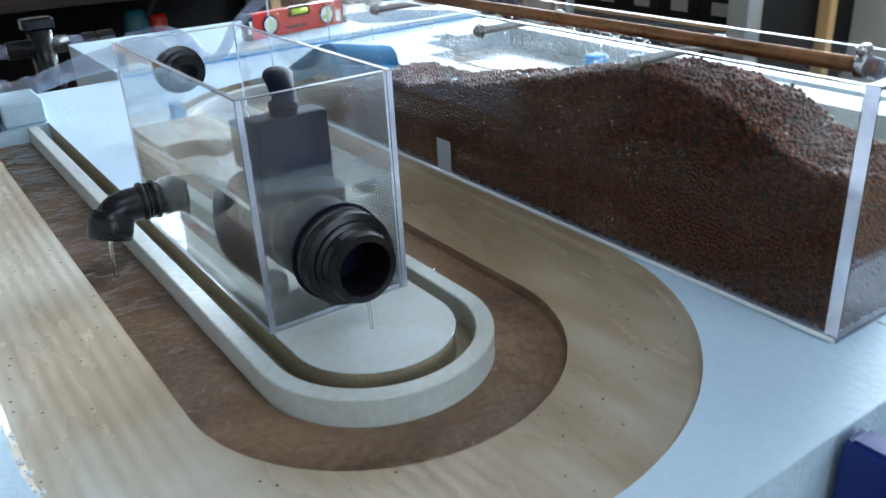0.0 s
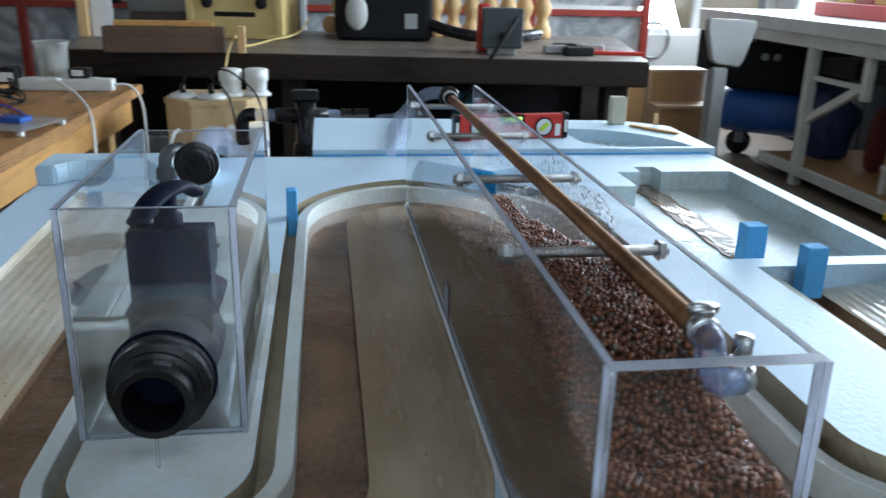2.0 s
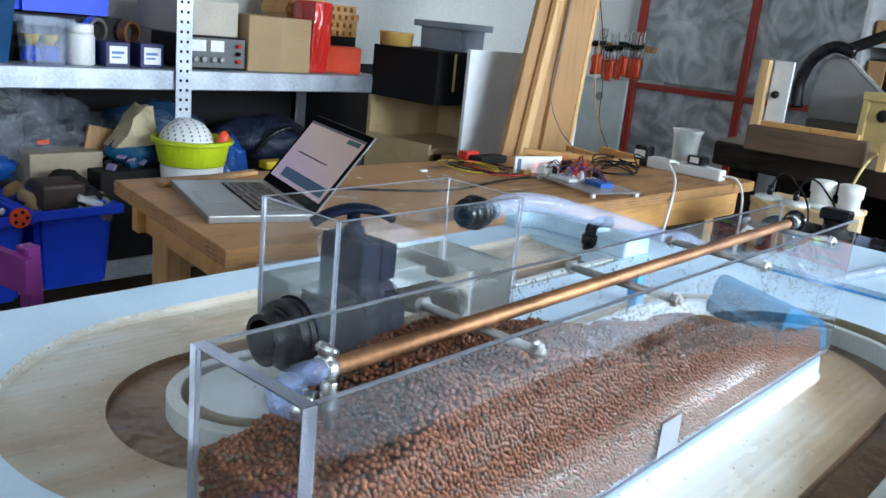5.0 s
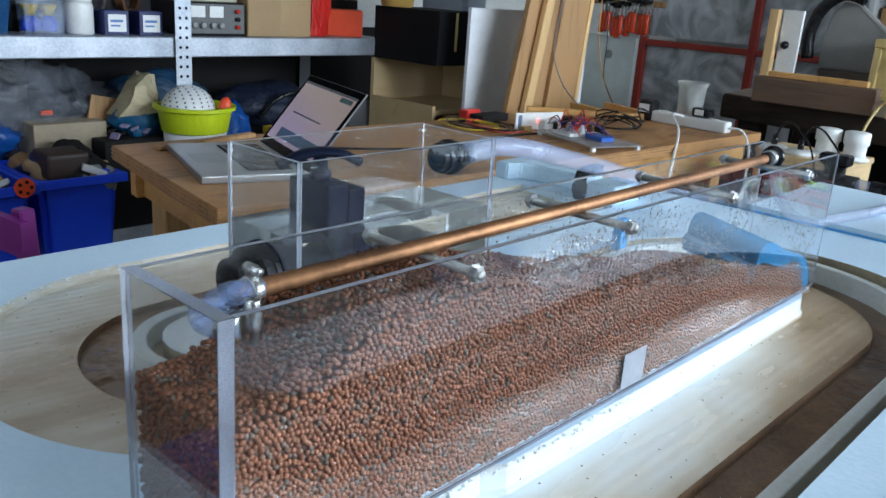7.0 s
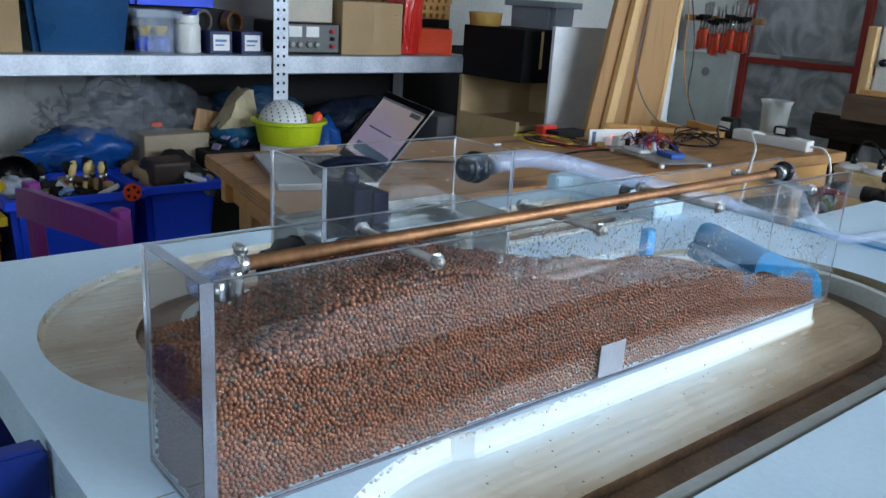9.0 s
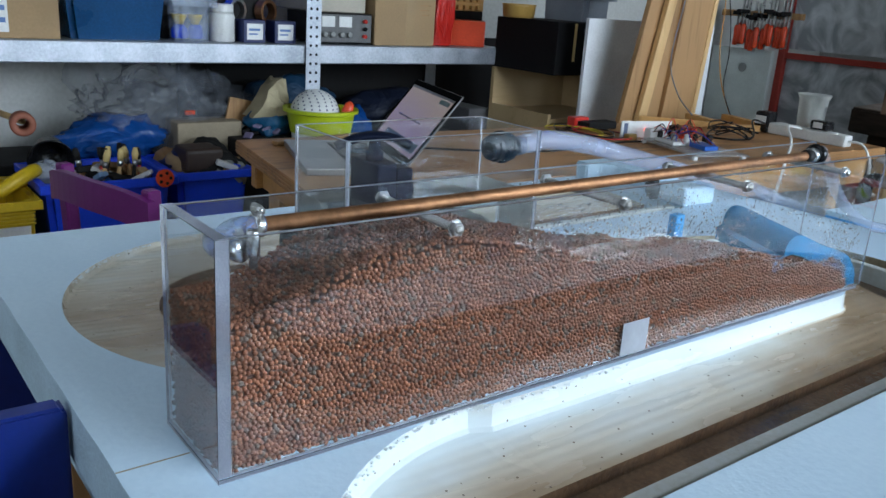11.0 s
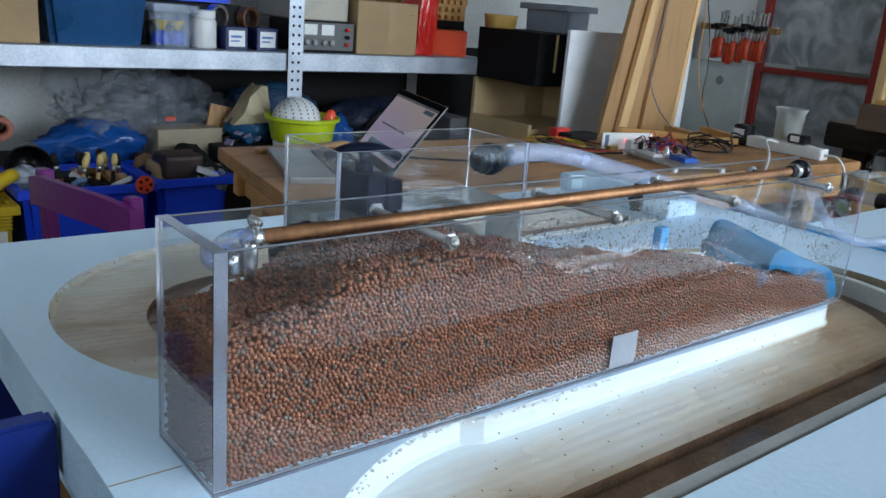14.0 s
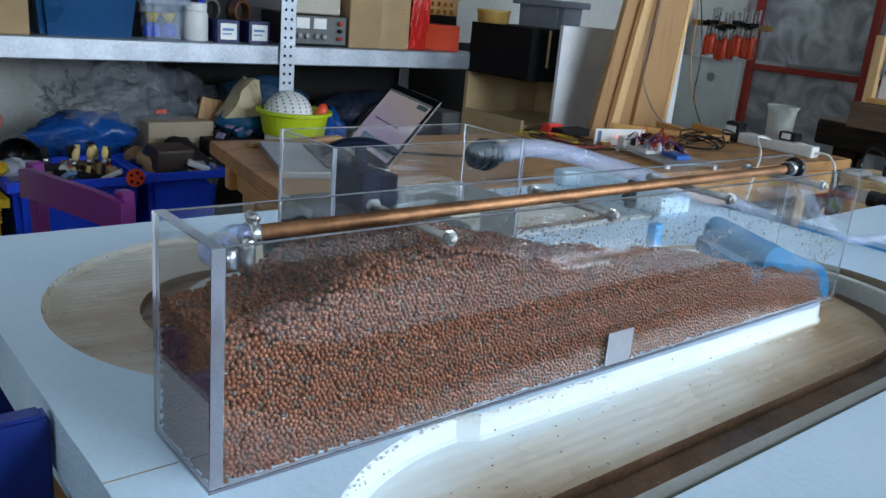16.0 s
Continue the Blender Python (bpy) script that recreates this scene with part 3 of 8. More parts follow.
def silt(i, u):
    """How much brown silt lies at a place on the bank."""
    k = min(max((u - HALF) / 0.09, 0), 1)
    if i < 40:
        base, side = 0.6, 0.12
    elif i < 88:
        t = (i - 40) / 48
        base, side = 0.57 + 0.15 * t, 0.14 - 0.05 * t
    elif i < 166:
        base, side = 0.72 + 0.15 * min((i - 88) / 20, 1), 0.08
    else:
        t = min((i - 166) / 14, 1)
        base, side = 0.87 - 0.25 * t, 0.07 + 0.36 * t
        k = k ** (1 - 0.3 * t)
    if i >= 160 and u > COURSE[i][4] - 0.002:
        return 0.2
    return base - side * k


def band(us, zs, first=0, last=None):
    """Strips along the course between sideways offsets us (numbers or functions of a row) at heights zs."""
    bm = bmesh.new()
    amount = bm.verts.layers.float.new("silt")
    lines = []
    for u, z in zip(us, zs):
        line = []
        for i, r in enumerate(COURSE):
            uu = u(r) if callable(u) else u
            za, zb = z if isinstance(z, tuple) else (z, z)
            v = bm.verts.new((*across(r, uu), za + (zb - za) * fall(i)))
            v[amount] = silt(i, uu)
            line.append(v)
        lines.append(line)
    for a, b in zip(lines, lines[1:]):
        for i in range(first, (last or len(COURSE)) - 1):
            bm.faces.new((a[i], a[i + 1], b[i + 1], b[i]))
    bmesh.ops.delete(bm, geom=[v for v in bm.verts if not v.link_faces], context='VERTS')
    bmesh.ops.recalc_face_normals(bm, faces=bm.faces)
    return bm


def foam_table():
    t = thing("foam_table", (0.03, 0.6, 0.62), "pale blue foam slab milled with a winding brown water channel", "model table")
    out = lambda r: r[4]
    x0, x1, y0, y1 = -0.572, 0.642, -0.055, 1.245
    # upper face with the course cut out of it
    bm = bmesh.new()

    def loop(pts):
        vs = [bm.verts.new((x, y, TOP)) for x, y in pts]
        return [bm.edges.new((vs[i], vs[(i + 1) % len(vs)])) for i in range(len(vs))], vs
    n = 40
    rim = [(x0 + (x1 - x0) * i / n, y0 + 0.0004 * math.sin(i * 1.7)) for i in range(n)] + [(x1, y0 + (y1 - y0) * i / n) for i in range(n)]
    rim += [(x1 - (x1 - x0) * i / n, y1) for i in range(n)] + [(x0 + 0.0006 * math.sin(i * 2.1), y1 - (y1 - y0) * i / n) for i in range(n)]
    e1, v1 = loop(rim)
    hole = [across(r, r[4]) for r in COURSE] + [across(r, -0.0555) for r in reversed(COURSE)]
    e2, v2 = loop(hole)
    # basin beside the last leg
    basin = [(0.478, 0.606), (0.478, 0.63), (0.615, 0.63), (0.615, 1.1), (0.484, 1.1), (0.484, 1.14), (0.444, 1.14), (0.444, 1.1), (0.40, 1.1), (0.40, 1.0), (0.345, 1.0), (0.345, 0.63), (0.44, 0.63), (0.44, 0.606)]
    e3, v3 = loop(basin)
    basin2 = [(0.53, 0.2), (0.615, 0.2), (0.615, 0.605), (0.60, 0.605), (0.60, 0.58), (0.53, 0.5)]
    e4, v4 = loop(basin2)
    bmesh.ops.triangle_fill(bm, use_beauty=True, use_dissolve=False, edges=e1 + e2 + e3 + e4)
    for f in bm.faces:
        if f.normal.z < 0:
            f.normal_flip()
    part("upper_face", bm, FOAM, t)
    bm = bmesh.new()
    for pts, za, zb in ((rim, TOP, 0.745),):
        va, vb = [bm.verts.new((x, y, za)) for x, y in pts], [bm.verts.new((x, y, zb)) for x, y in pts]
        for i in range(len(pts)):
            j = (i + 1) % len(pts)
            bm.faces.new((vb[i], vb[j], va[j], va[i]))
    part("edge", bm, FOAM_EDGE, t, "rough cut pale blue foam edge")
    part("lower_layer", B((x0 + 0.012, x1 - 0.012, y0 + 0.014, y1 - 0.01, 0.70, 0.7449)), FOAM_EDGE, t)
    part("rim", band((-HALF, -HALF, -0.0275, -0.0395, -0.0405, -0.0405), ((0.772, 0.75), (TOP - 0.002, 0.786), (TOP - 0.001, 0.787), (TOP - 0.001, 0.787), (TOP - 0.002, 0.786), (0.762, 0.755))), RING, t, "stained foam rim beside the channel")
    part("groove", band((-0.0405, -0.0555, -0.0555), ((0.777, 0.766), (0.777, 0.766), TOP)), GROOVE, t, "silty groove")
    part("channel_bed", band((-HALF, -0.008, 0.012, HALF, HALF + 0.0012), ((0.775, 0.752), (0.7735, 0.7505), (0.774, 0.751), (0.7755, 0.7525), (0.7855, 0.767))), SILT, t, "brown silt channel bed")
    part("bank", band((HALF + 0.0012, lambda r: 0.045, lambda r: r[4] - 0.05, lambda r: r[4] - 0.022, lambda r: r[4] - 0.005, lambda r: r[4] - 0.0015, lambda r: r[4]), ((0.7855, 0.767), (0.7865, 0.768), (0.7885, 0.7715), (0.7900, 0.774), (0.7905, 0.775), (0.793, 0.7785), TOP)), BED, t, "cream milled bank with brown silt")
    for first, last, mt in ((0, 90, WATER), (89, 200, CALM), (199, None, RIPPLE)):
        part("water", band((-HALF, HALF), ((0.7785, 0.756), (0.7785, 0.756)), first, last), mt, t, "shallow moving water", shadow=False)
    stained = surf("silt_stained_foam", (0.6, 0.75, 0.83), (0.42, 0.44, 0.4), rough=0.35, stain=5, grain=120, bump=0.15, spread=0.45)
    for pts, zf in ((basin, 0.765), (basin2, 0.76)):
        bm = bmesh.new()
        vt, vb = [bm.verts.new((x, y, TOP)) for x, y in pts], [bm.verts.new((x, y, zf)) for x, y in pts]
        for i in range(len(pts)):
            j = (i + 1) % len(pts)
            bm.faces.new((vt[i], vt[j], vb[j], vb[i]))
        bm.faces.new(vb)
        bmesh.ops.recalc_face_normals(bm, faces=bm.faces)
        for f in bm.faces:
            if abs(f.normal.z) > 0.5 and f.normal.z < 0:
                f.normal_flip()
        part("basin", bm, stained, t, "pale blue basin stained with silt")
    part("seam", B((0.0490, 0.0502, -0.0548, -0.0005, TOP - 0.01, TOP + 0.0003)), GROOVE, t, "thin open seam between two foam sheets")
    island = [(C1[0] + 0.0625 * math.cos(radians(a)), C1[1] + 0.0625 * math.sin(radians(a))) for a in range(180, 361, 9)] + [(C1[0] + 0.0625, 0.62), (C1[0] - 0.0625, 0.62)]
    part("island_stain", slab(island, TOP + 0.0001, TOP + 0.0004), surf("damp_stained_foam", (0.66, 0.72, 0.76), (0.56, 0.55, 0.46), rough=0.25, stain=13, grain=150, bump=0.1, spread=0.7), t, "damp cream stained foam")
    # sides that close the two ends of the course
    for r, s in ((COURSE[0], 1), (COURSE[-1], 1)):
        a, b = across(r, -0.0555), across(r, r[4])
        gaps = ((min(a[0], b[0]), max(a[0], b[0])),) if r is COURSE[0] else ((a[0], 0.439), (0.479, b[0]))
        for g0, g1 in gaps:
            part("end_wall", B((g0, g1, r[1], r[1] + 0.004, 0.75, TOP - 0.0005)), FOAM_EDGE, t)
    # silt and water lying along the basin
    rng = random.Random(14)
    left, right = [], []
    for i in range(27):
        y = 0.602 + 0.535 * i / 26
        w = 0.4 if y < 0.63 or y > 1.1 else 1.0
        left.append((0.441 - w * 0.008 * rng.random(), y)), right.append((0.476 + w * 0.012 * rng.random(), y))
    part("silt_streak", slab(left + right[::-1], 0.7652, 0.7668), SILT, t, "streak of brown silt in the basin")
    wl, wr = [(0.437 + 0.012 * rng.random(), 0.612 + 0.5 * i / 20) for i in range(21)], [(0.466 + 0.014 * rng.random(), 0.612 + 0.5 * i / 20) for i in range(21)]
    part("water", slab(wl + wr[::-1], 0.7669, 0.7685), RIPPLE, t, "shallow moving water", shadow=False)
    wet = [(0.36 + 0.07 * (0.5 + 0.5 * math.sin(i * 1.9)) * (i % 2), 0.66 + 0.02 * i) for i in range(9)] + [(0.433, 0.83), (0.433, 0.655)]
    part("water", slab(wet, 0.7655, 0.7662), PUDDLE, t, "thin puddle in the basin", shadow=False)
    # torn foam along the cut edges
    bm = bmesh.new()
    for lo, hi in ((38, 56), (186, 220)):
        for i in range(lo, hi):
            for k in range(5):
                r = COURSE[i]
                q = COURSE[i + 1]
                u = r[4] + rng.uniform(-0.0045, 0.0012) - 0.004 * max(0, math.sin(i * 0.9)) * rng.random()
                s = rng.random()
                xa, ya = across(r, u)
                xb, yb = across(q, u)
                sz = rng.uniform(0.0009, 0.0024)
                m = Matrix.Translation((xa + (xb - xa) * s, ya + (yb - ya) * s, TOP - 0.0012 + rng.uniform(-0.001, 0.0008))) @ Matrix.Rotation(rng.uniform(0, 6), 4, 'Z') @ Matrix.Diagonal((sz, sz * rng.uniform(0.5, 1.3), sz * 0.6, 1))
                bmesh.ops.create_icosphere(bm, subdivisions=1, radius=1, matrix=m)
    part("torn_fringe", bm, plain("torn_white_foam", (0.74, 0.8, 0.83), 0.8), t, "torn white foam fringe on the cut edge")["kind"] = "stuff"
    return t


foam_table()


def trestle():
    t = thing("trestle_table", (0.03, 0.6, 0), "plain wooden trestle table under the foam slab", "table")
    part("tabletop", B((-0.54, 0.61, -0.02, 1.52, 0.668, 0.699), bevel=0.003), OAK, t)
    for x in (-0.48, 0.55):
        for y in (0.05, 1.42):
            part("leg", B((x - 0.03, x + 0.03, y - 0.03, y + 0.03, 0, 0.668), bevel=0.004), OAK, t)
        part("rail", B((x - 0.02, x + 0.02, 0.08, 1.39, 0.58, 0.668), bevel=0.003), OAK, t)


trestle()


def second_slab():
    t = thing("foam_slab", (0.25, 1.4, 0.70), "pale blue foam slab with a shallow milled hollow", "foam slab")
    bm = bmesh.new()
    rim = [(-0.142, 1.249), (0.655, 1.249), (0.655, 1.49), (0.56, 1.56), (-0.142, 1.6)]
    hol = arc(0.395, 1.24, 0.22, 6, 90, 24) + [(0.39, 1.385), (0.40, 1.31), (0.43, 1.274), (0.49, 1.262)]

    def loop(pts, z):
        vs = [bm.verts.new((x, y, z)) for x, y in pts]
        return [bm.edges.new((vs[i], vs[(i + 1) % len(vs)])) for i in range(len(vs))]
    bmesh.ops.triangle_fill(bm, use_beauty=True, edges=loop(rim, 0.812) + loop(hol, 0.812))
    for f in bm.faces:
        if f.normal.z < 0:
            f.normal_flip()
    part("upper_face", bm, FOAM, t)
    bm = bmesh.new()
    for pts, za, zb in ((rim, 0.812, 0.70), (hol, 0.812, 0.785)):
        va, vb = [bm.verts.new((x, y, za)) for x, y in pts], [bm.verts.new((x, y, zb)) for x, y in pts]
        for i in range(len(pts)):
            j = (i + 1) % len(pts)
            bm.faces.new((vb[i], vb[j], va[j], va[i]))
    part("edge", bm, FOAM_EDGE, t)
    bm = bmesh.new()
    bm.faces.new([bm.verts.new((x, y, 0.786)) for x, y in hol])
    for f in bm.faces:
        f.normal_update()
        if f.normal.z < 0:
            f.normal_flip()
    part("hollow", bm, BED, t)


second_slab()


def foam_bits():
    for x, y, w, d, z0, z1 in ((-0.1665, 0.845, 0.015, 0.022, 0.772, 0.842), (0.431, 0.665, 0.03, 0.024, 0.765, 0.835), (0.467, 0.582, 0.028, 0.022, 0.7665, 0.832)):
        bm = B((x - w / 2, x + w / 2, y - d / 2, y + d / 2, z0, z1), bevel=0.0015)
        turned(bm, Matrix.Translation((x, y, 0)) @ Matrix.Rotation(radians(4), 4, 'Z') @ Matrix.Translation((-x, -y, 0)))
        single("foam_peg", bm, BLUE_FOAM, "sky blue foam peg stuck in a milled groove", "foam block", "foam pegs")
    bm = B((-0.357, -0.298, 1.042, 1.13, TOP + 0.0005, 0.835), bevel=0.003)
    single("foam_block", bm, FOAM_EDGE, "small pale blue foam block at the head of the channel", "foam block")
    outline = [(-0.57, 1.045), (-0.54, 1.045), (-0.525, 1.07), (-0.50, 1.085), (-0.41, 1.09), (-0.40, 1.06), (-0.385, 1.05), (-0.385, 1.14), (-0.57, 1.14)]
    single("foam_kerb", slab(outline, TOP + 0.0005, 0.832, 0.003), FOAM_EDGE, "low pale blue foam kerb closing the bank", "foam block")


foam_bits()

# ---- the long tank ----
W, L, H0, H1, TH, END = 0.1015, 0.90, 0.8, 0.980, 0.005, 0.010


def panel(name, box, parent, material, flat, label=""):
    """A clear sheet: its two broad faces clear, the cut edges pale. flat: the axis across the sheet."""
    bm = B(box)
    for f in bm.faces:
        f.material_index = 0 if abs(f.normal[flat]) > 0.5 else 1
    bmesh.ops.bevel(bm, geom=list(bm.edges), offset=0.0004, segments=1, affect='EDGES')
    return part(name, bm, [material, ACRYL_EDGE], parent, label, shadow=False)


PROFILE = [(0.0, 0.116), (0.04, 0.114), (0.075, 0.125), (0.11, 0.141), (0.155, 0.150), (0.2, 0.152), (0.25, 0.146), (0.3, 0.134), (0.4, 0.112), (0.55, 0.087), (0.625, 0.086), (0.68, 0.076), (0.73, 0.064), (0.815, 0.059), (0.85, 0.045), (0.872, 0.018)]


def heap(x, y):
    """Height of the clay pellets above the tank's floor."""
    for (a, ha), (b, hb) in zip(PROFILE, PROFILE[1:]):
        if a <= y <= b:
            t = (y - a) / (b - a)
            t = t * t * (3 - 2 * t) * 0.5 + t * 0.5
            h = ha + (hb - ha) * t
            break
    else:
        h = 0.0
    side = 0.010 * (1 - x / W) * math.exp(-((y - 0.16) / 0.1) ** 2)
    if y > 0.6:
        side -= 0.016 * (1 - x / W) * min((y - 0.6) / 0.08, 1)
    return h + side - 0.006 + 0.004 * noise.noise(Vector((x * 30, y * 22, 3))) + 0.003 * noise.noise(Vector((x * 80, y * 60, 9)))


def long_tank():
    t = thing("long_tank", (W / 2, L / 2, 0.8), "long clear acrylic tank tied with steel rods, clay pellets inside", "tank")
    panel("side_panel", (0, TH, END + 0.0003, L, H0 + 0.0045, H1), t, ACRYL_WEST, 0, "fogged and droplet-marked acrylic side")
    panel("side_panel", (W - TH, W, END + 0.0003, L, H0 + 0.0045, H1), t, ACRYL_FOG, 0, "fogged and droplet-marked acrylic side")
    panel("end_panel", (0, W, 0, END, H0 + 0.0045, H1 + 0.0005), t, ACRYL, 1, "thick acrylic end sheet")
    panel("floor_panel", (0, W, 0, L - 0.008, H0 + 0.0003, H0 + 0.004), t, ACRYL, 2)
    for i, y in enumerate((0.196, 0.394, 0.589, 0.792)):
        r = part("tie_rod", rod((-0.008, y, 0.966), (W + 0.008, y, 0.966), 0.0036, 14), ROD, t, "threaded steel tie rod", smooth=True)
        for x, s in ((-0.0005, -1), (W + 0.0005, 1)):
            part("nut", lathe((x, y, 0.966), (x + s, y, 0.966), [(0.0075, 0), (0.0075, 0.001), (0.0062, 0.001), (0.0062, 0.0048), (0.005, 0.0056)], 6), STEEL, r)
    # white bead added to show daylight caught on the floor panel's edge
    part("foot_line", rod((-0.0016, 0.002, 0.8022), (-0.0016, L - 0.006, 0.8022), 0.0019, 8), plain("white_foot_line", (0.74, 0.76, 0.77), 0.35), t, "white line for the daylit floor panel edge along the foot", smooth=True)
    # strip of tape by the foot of each side
    part("tape", B((W + 0.0003, W + 0.0008, 0.419, 0.458, 0.806, 0.841)), plain("grey_tape", (0.36, 0.38, 0.42), 0.5), t, "grey tape patch")
    part("tape", B((-0.0008, -0.0003, 0.455, 0.48, 0.803, 0.84)), bpy.data.materials["grey_tape"], t, "grey tape patch")
    return t


long_tank()


def balls(name, c, rad, squash, sub):
    """One mesh of many small balls at the spots c; the faces of each ball are returned too."""
    ico = bmesh.new()
    bmesh.ops.create_icosphere(ico, subdivisions=sub, radius=1)
    bv = np.array([v.co[:] for v in ico.verts])
    bf = np.array([[v.index for v in f.verts] for f in ico.faces])
    ico.free()
    v = (bv[None] * squash * np.asarray(rad)[:, None, None] + np.asarray(c)[:, None, :]).reshape(-1, 3)
    f = (bf[None] + (np.arange(len(c)) * len(bv))[:, None, None]).reshape(-1, 3)
    me = bpy.data.meshes.new(name)
    me.vertices.add(len(v))
    me.vertices.foreach_set("co", v.ravel())
    me.loops.add(f.size)
    me.loops.foreach_set("vertex_index", f.ravel().astype(np.int32))
    me.polygons.add(len(f))
    me.polygons.foreach_set("loop_start", np.arange(0, f.size, 3, dtype=np.int32))
    me.polygons.foreach_set("use_smooth", np.ones(len(f), dtype=bool))
    me.update(calc_edges=True)
    return me, len(bf)


def pellets():
    """The heap of clay pellets: a dark core and small balls over every side that shows."""
    rng = np.random.default_rng(5)
    bm = bmesh.new()
    nx, ny = 10, 120
    xs = np.linspace(TH + 0.003, W - TH - 0.003, nx)
    ys = np.linspace(END + 0.003, 0.868, ny)
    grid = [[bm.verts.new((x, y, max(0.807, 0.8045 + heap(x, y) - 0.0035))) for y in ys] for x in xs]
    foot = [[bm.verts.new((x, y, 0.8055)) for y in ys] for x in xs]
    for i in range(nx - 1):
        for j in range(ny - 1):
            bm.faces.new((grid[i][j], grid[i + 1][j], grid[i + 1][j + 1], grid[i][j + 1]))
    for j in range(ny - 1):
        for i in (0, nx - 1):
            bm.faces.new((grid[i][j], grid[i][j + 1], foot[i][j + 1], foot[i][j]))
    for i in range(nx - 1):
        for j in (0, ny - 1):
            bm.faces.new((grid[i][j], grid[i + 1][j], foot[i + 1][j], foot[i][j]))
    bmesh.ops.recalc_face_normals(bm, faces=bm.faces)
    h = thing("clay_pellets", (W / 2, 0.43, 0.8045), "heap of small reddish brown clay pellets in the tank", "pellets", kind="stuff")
    # core coloured dark for the shade in the gaps between the balls
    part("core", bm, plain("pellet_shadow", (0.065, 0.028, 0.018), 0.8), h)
    d = 0.0041
    xi0, xi1, yi0 = TH + d * 0.5, W - TH - d * 0.5, END + d * 0.5

    def scatter(u1, v1, seed):
        """Close-packed spots over a rectangle, shaken out of their rows."""
        r = np.random.default_rng(seed)
        nu, nv = int(u1 / d), int(v1 / (d * 0.87))
        u, v = np.meshgrid(np.arange(nu) * d, np.arange(nv) * d * 0.87)
        u = u + (np.arange(nv) % 2)[:, None] * d * 0.5
        p = np.stack([u.ravel(), v.ravel()], 1) + r.normal(0, d * 0.27, (nu * nv, 2))
        for _ in range(3):
            tree = KDTree(len(p))
            for i, q in enumerate(p):
                tree.insert((q[0], q[1], 0), i)
            tree.balance()
            push = np.zeros_like(p)
            for i, q in enumerate(p):
                for co, j, far in tree.find_range((q[0], q[1], 0), d * 0.95):
                    if j != i:
                        push[i] += (q - np.array(co[:2])) * ((d * 0.95 - far) / max(far, 1e-5) * 0.4)
            p = p + push
        return p
    spots = []
    # upper surface, both long sides and the near end
    for u, v in scatter(xi1 - xi0, 0.87 - yi0, 1):
        x, y = xi0 + u, yi0 + v
        z = 0.8042 + heap(x, y)
        if z > 0.808 and y < 0.868:
            spots.append((x, y, z + rng.normal(0, 0.0006)))
    for xw, seed in ((xi1, 2), (xi0, 3)):
        for u, v in scatter(0.87 - yi0, 0.155, seed):
            y, z = yi0 + u, 0.8066 + v
            if y < 0.868 and z < 0.8045 + heap(xw, y) - 0.002:
                spots.append((xw + (abs(rng.normal(0, 0.0005)) if xw == xi0 else -abs(rng.normal(0, 0.0005))), y, z))
    for u, v in scatter(xi1 - xi0 - d, 0.155, 4):
        x, z = xi0 + d * 0.5 + u, 0.8066 + v
        if z < 0.8045 + heap(x, yi0) - 0.002:
            spots.append((x, yi0 + abs(rng.normal(0, 0.0005)), z))
    c = np.array(spots)
    k = len(c)
    me, faces = balls("pellet_layer", c, rng.uniform(0.0019, 0.00222, k), rng.uniform(0.9, 1.1, (k, 1, 3)), 2 if k < 24000 else 1)
    for mt in (PELLET, PELLET_WET_SHADED, PELLET_WEST_SHADED):
        me.materials.append(mt)
    # wet streak along the slope; near end and west side also darkened for shade
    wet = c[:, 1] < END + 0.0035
    west_side = c[:, 0] < xi0 + 0.002
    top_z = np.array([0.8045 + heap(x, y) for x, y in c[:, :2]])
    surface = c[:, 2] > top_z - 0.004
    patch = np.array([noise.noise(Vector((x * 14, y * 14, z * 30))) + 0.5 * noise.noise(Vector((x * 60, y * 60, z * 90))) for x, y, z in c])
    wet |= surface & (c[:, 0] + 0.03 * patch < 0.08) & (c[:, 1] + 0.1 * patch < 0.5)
    me.polygons.foreach_set("material_index", np.repeat(np.where(west_side, 2, wet.astype(np.int32)).astype(np.int32), faces))
    ob = new("pellet_layer", me)
    ob.parent, ob.matrix_parent_inverse = h, Matrix.Translation(-PLACE[h.name])
    ob["kind"] = "stuff"


pellets()


def droplets():
    """Condensation beads on the inner faces of the tank's sides."""
    rng = random.Random(21)
    spots, rad = [], []
    while len(spots) < 9000:
        y = 0.26 + 0.62 * rng.random() ** 0.8
        low = 0.80 + heap(0.05, min(y, 0.86)) + 0.004
        z = low + (0.972 - low) * rng.random() ** 1.7
        if noise.noise(Vector((y * 9, z * 16, 2))) + 0.5 * noise.noise(Vector((y * 40, z * 60, 7))) < rng.uniform(-0.5, 0.35):
            continue
        spots.append((W - TH - 0.0001 if len(spots) % 4 else TH + 0.0001, y, z))
        rad.append(0.00024 + 0.00115 * rng.random() ** 3.5)
    me, faces = balls("condensation", np.array(spots), rad, np.array([[[0.5, 1, 1.15]]]), 1)
    me.materials.append(clear("water_bead", (1, 1, 1), 1.33, 0.0, haze=0))
    ob = tagged(new("condensation", me), "water beads on the inside of the tank", "water drops", kind="stuff")
    ob.visible_shadow = False


droplets()


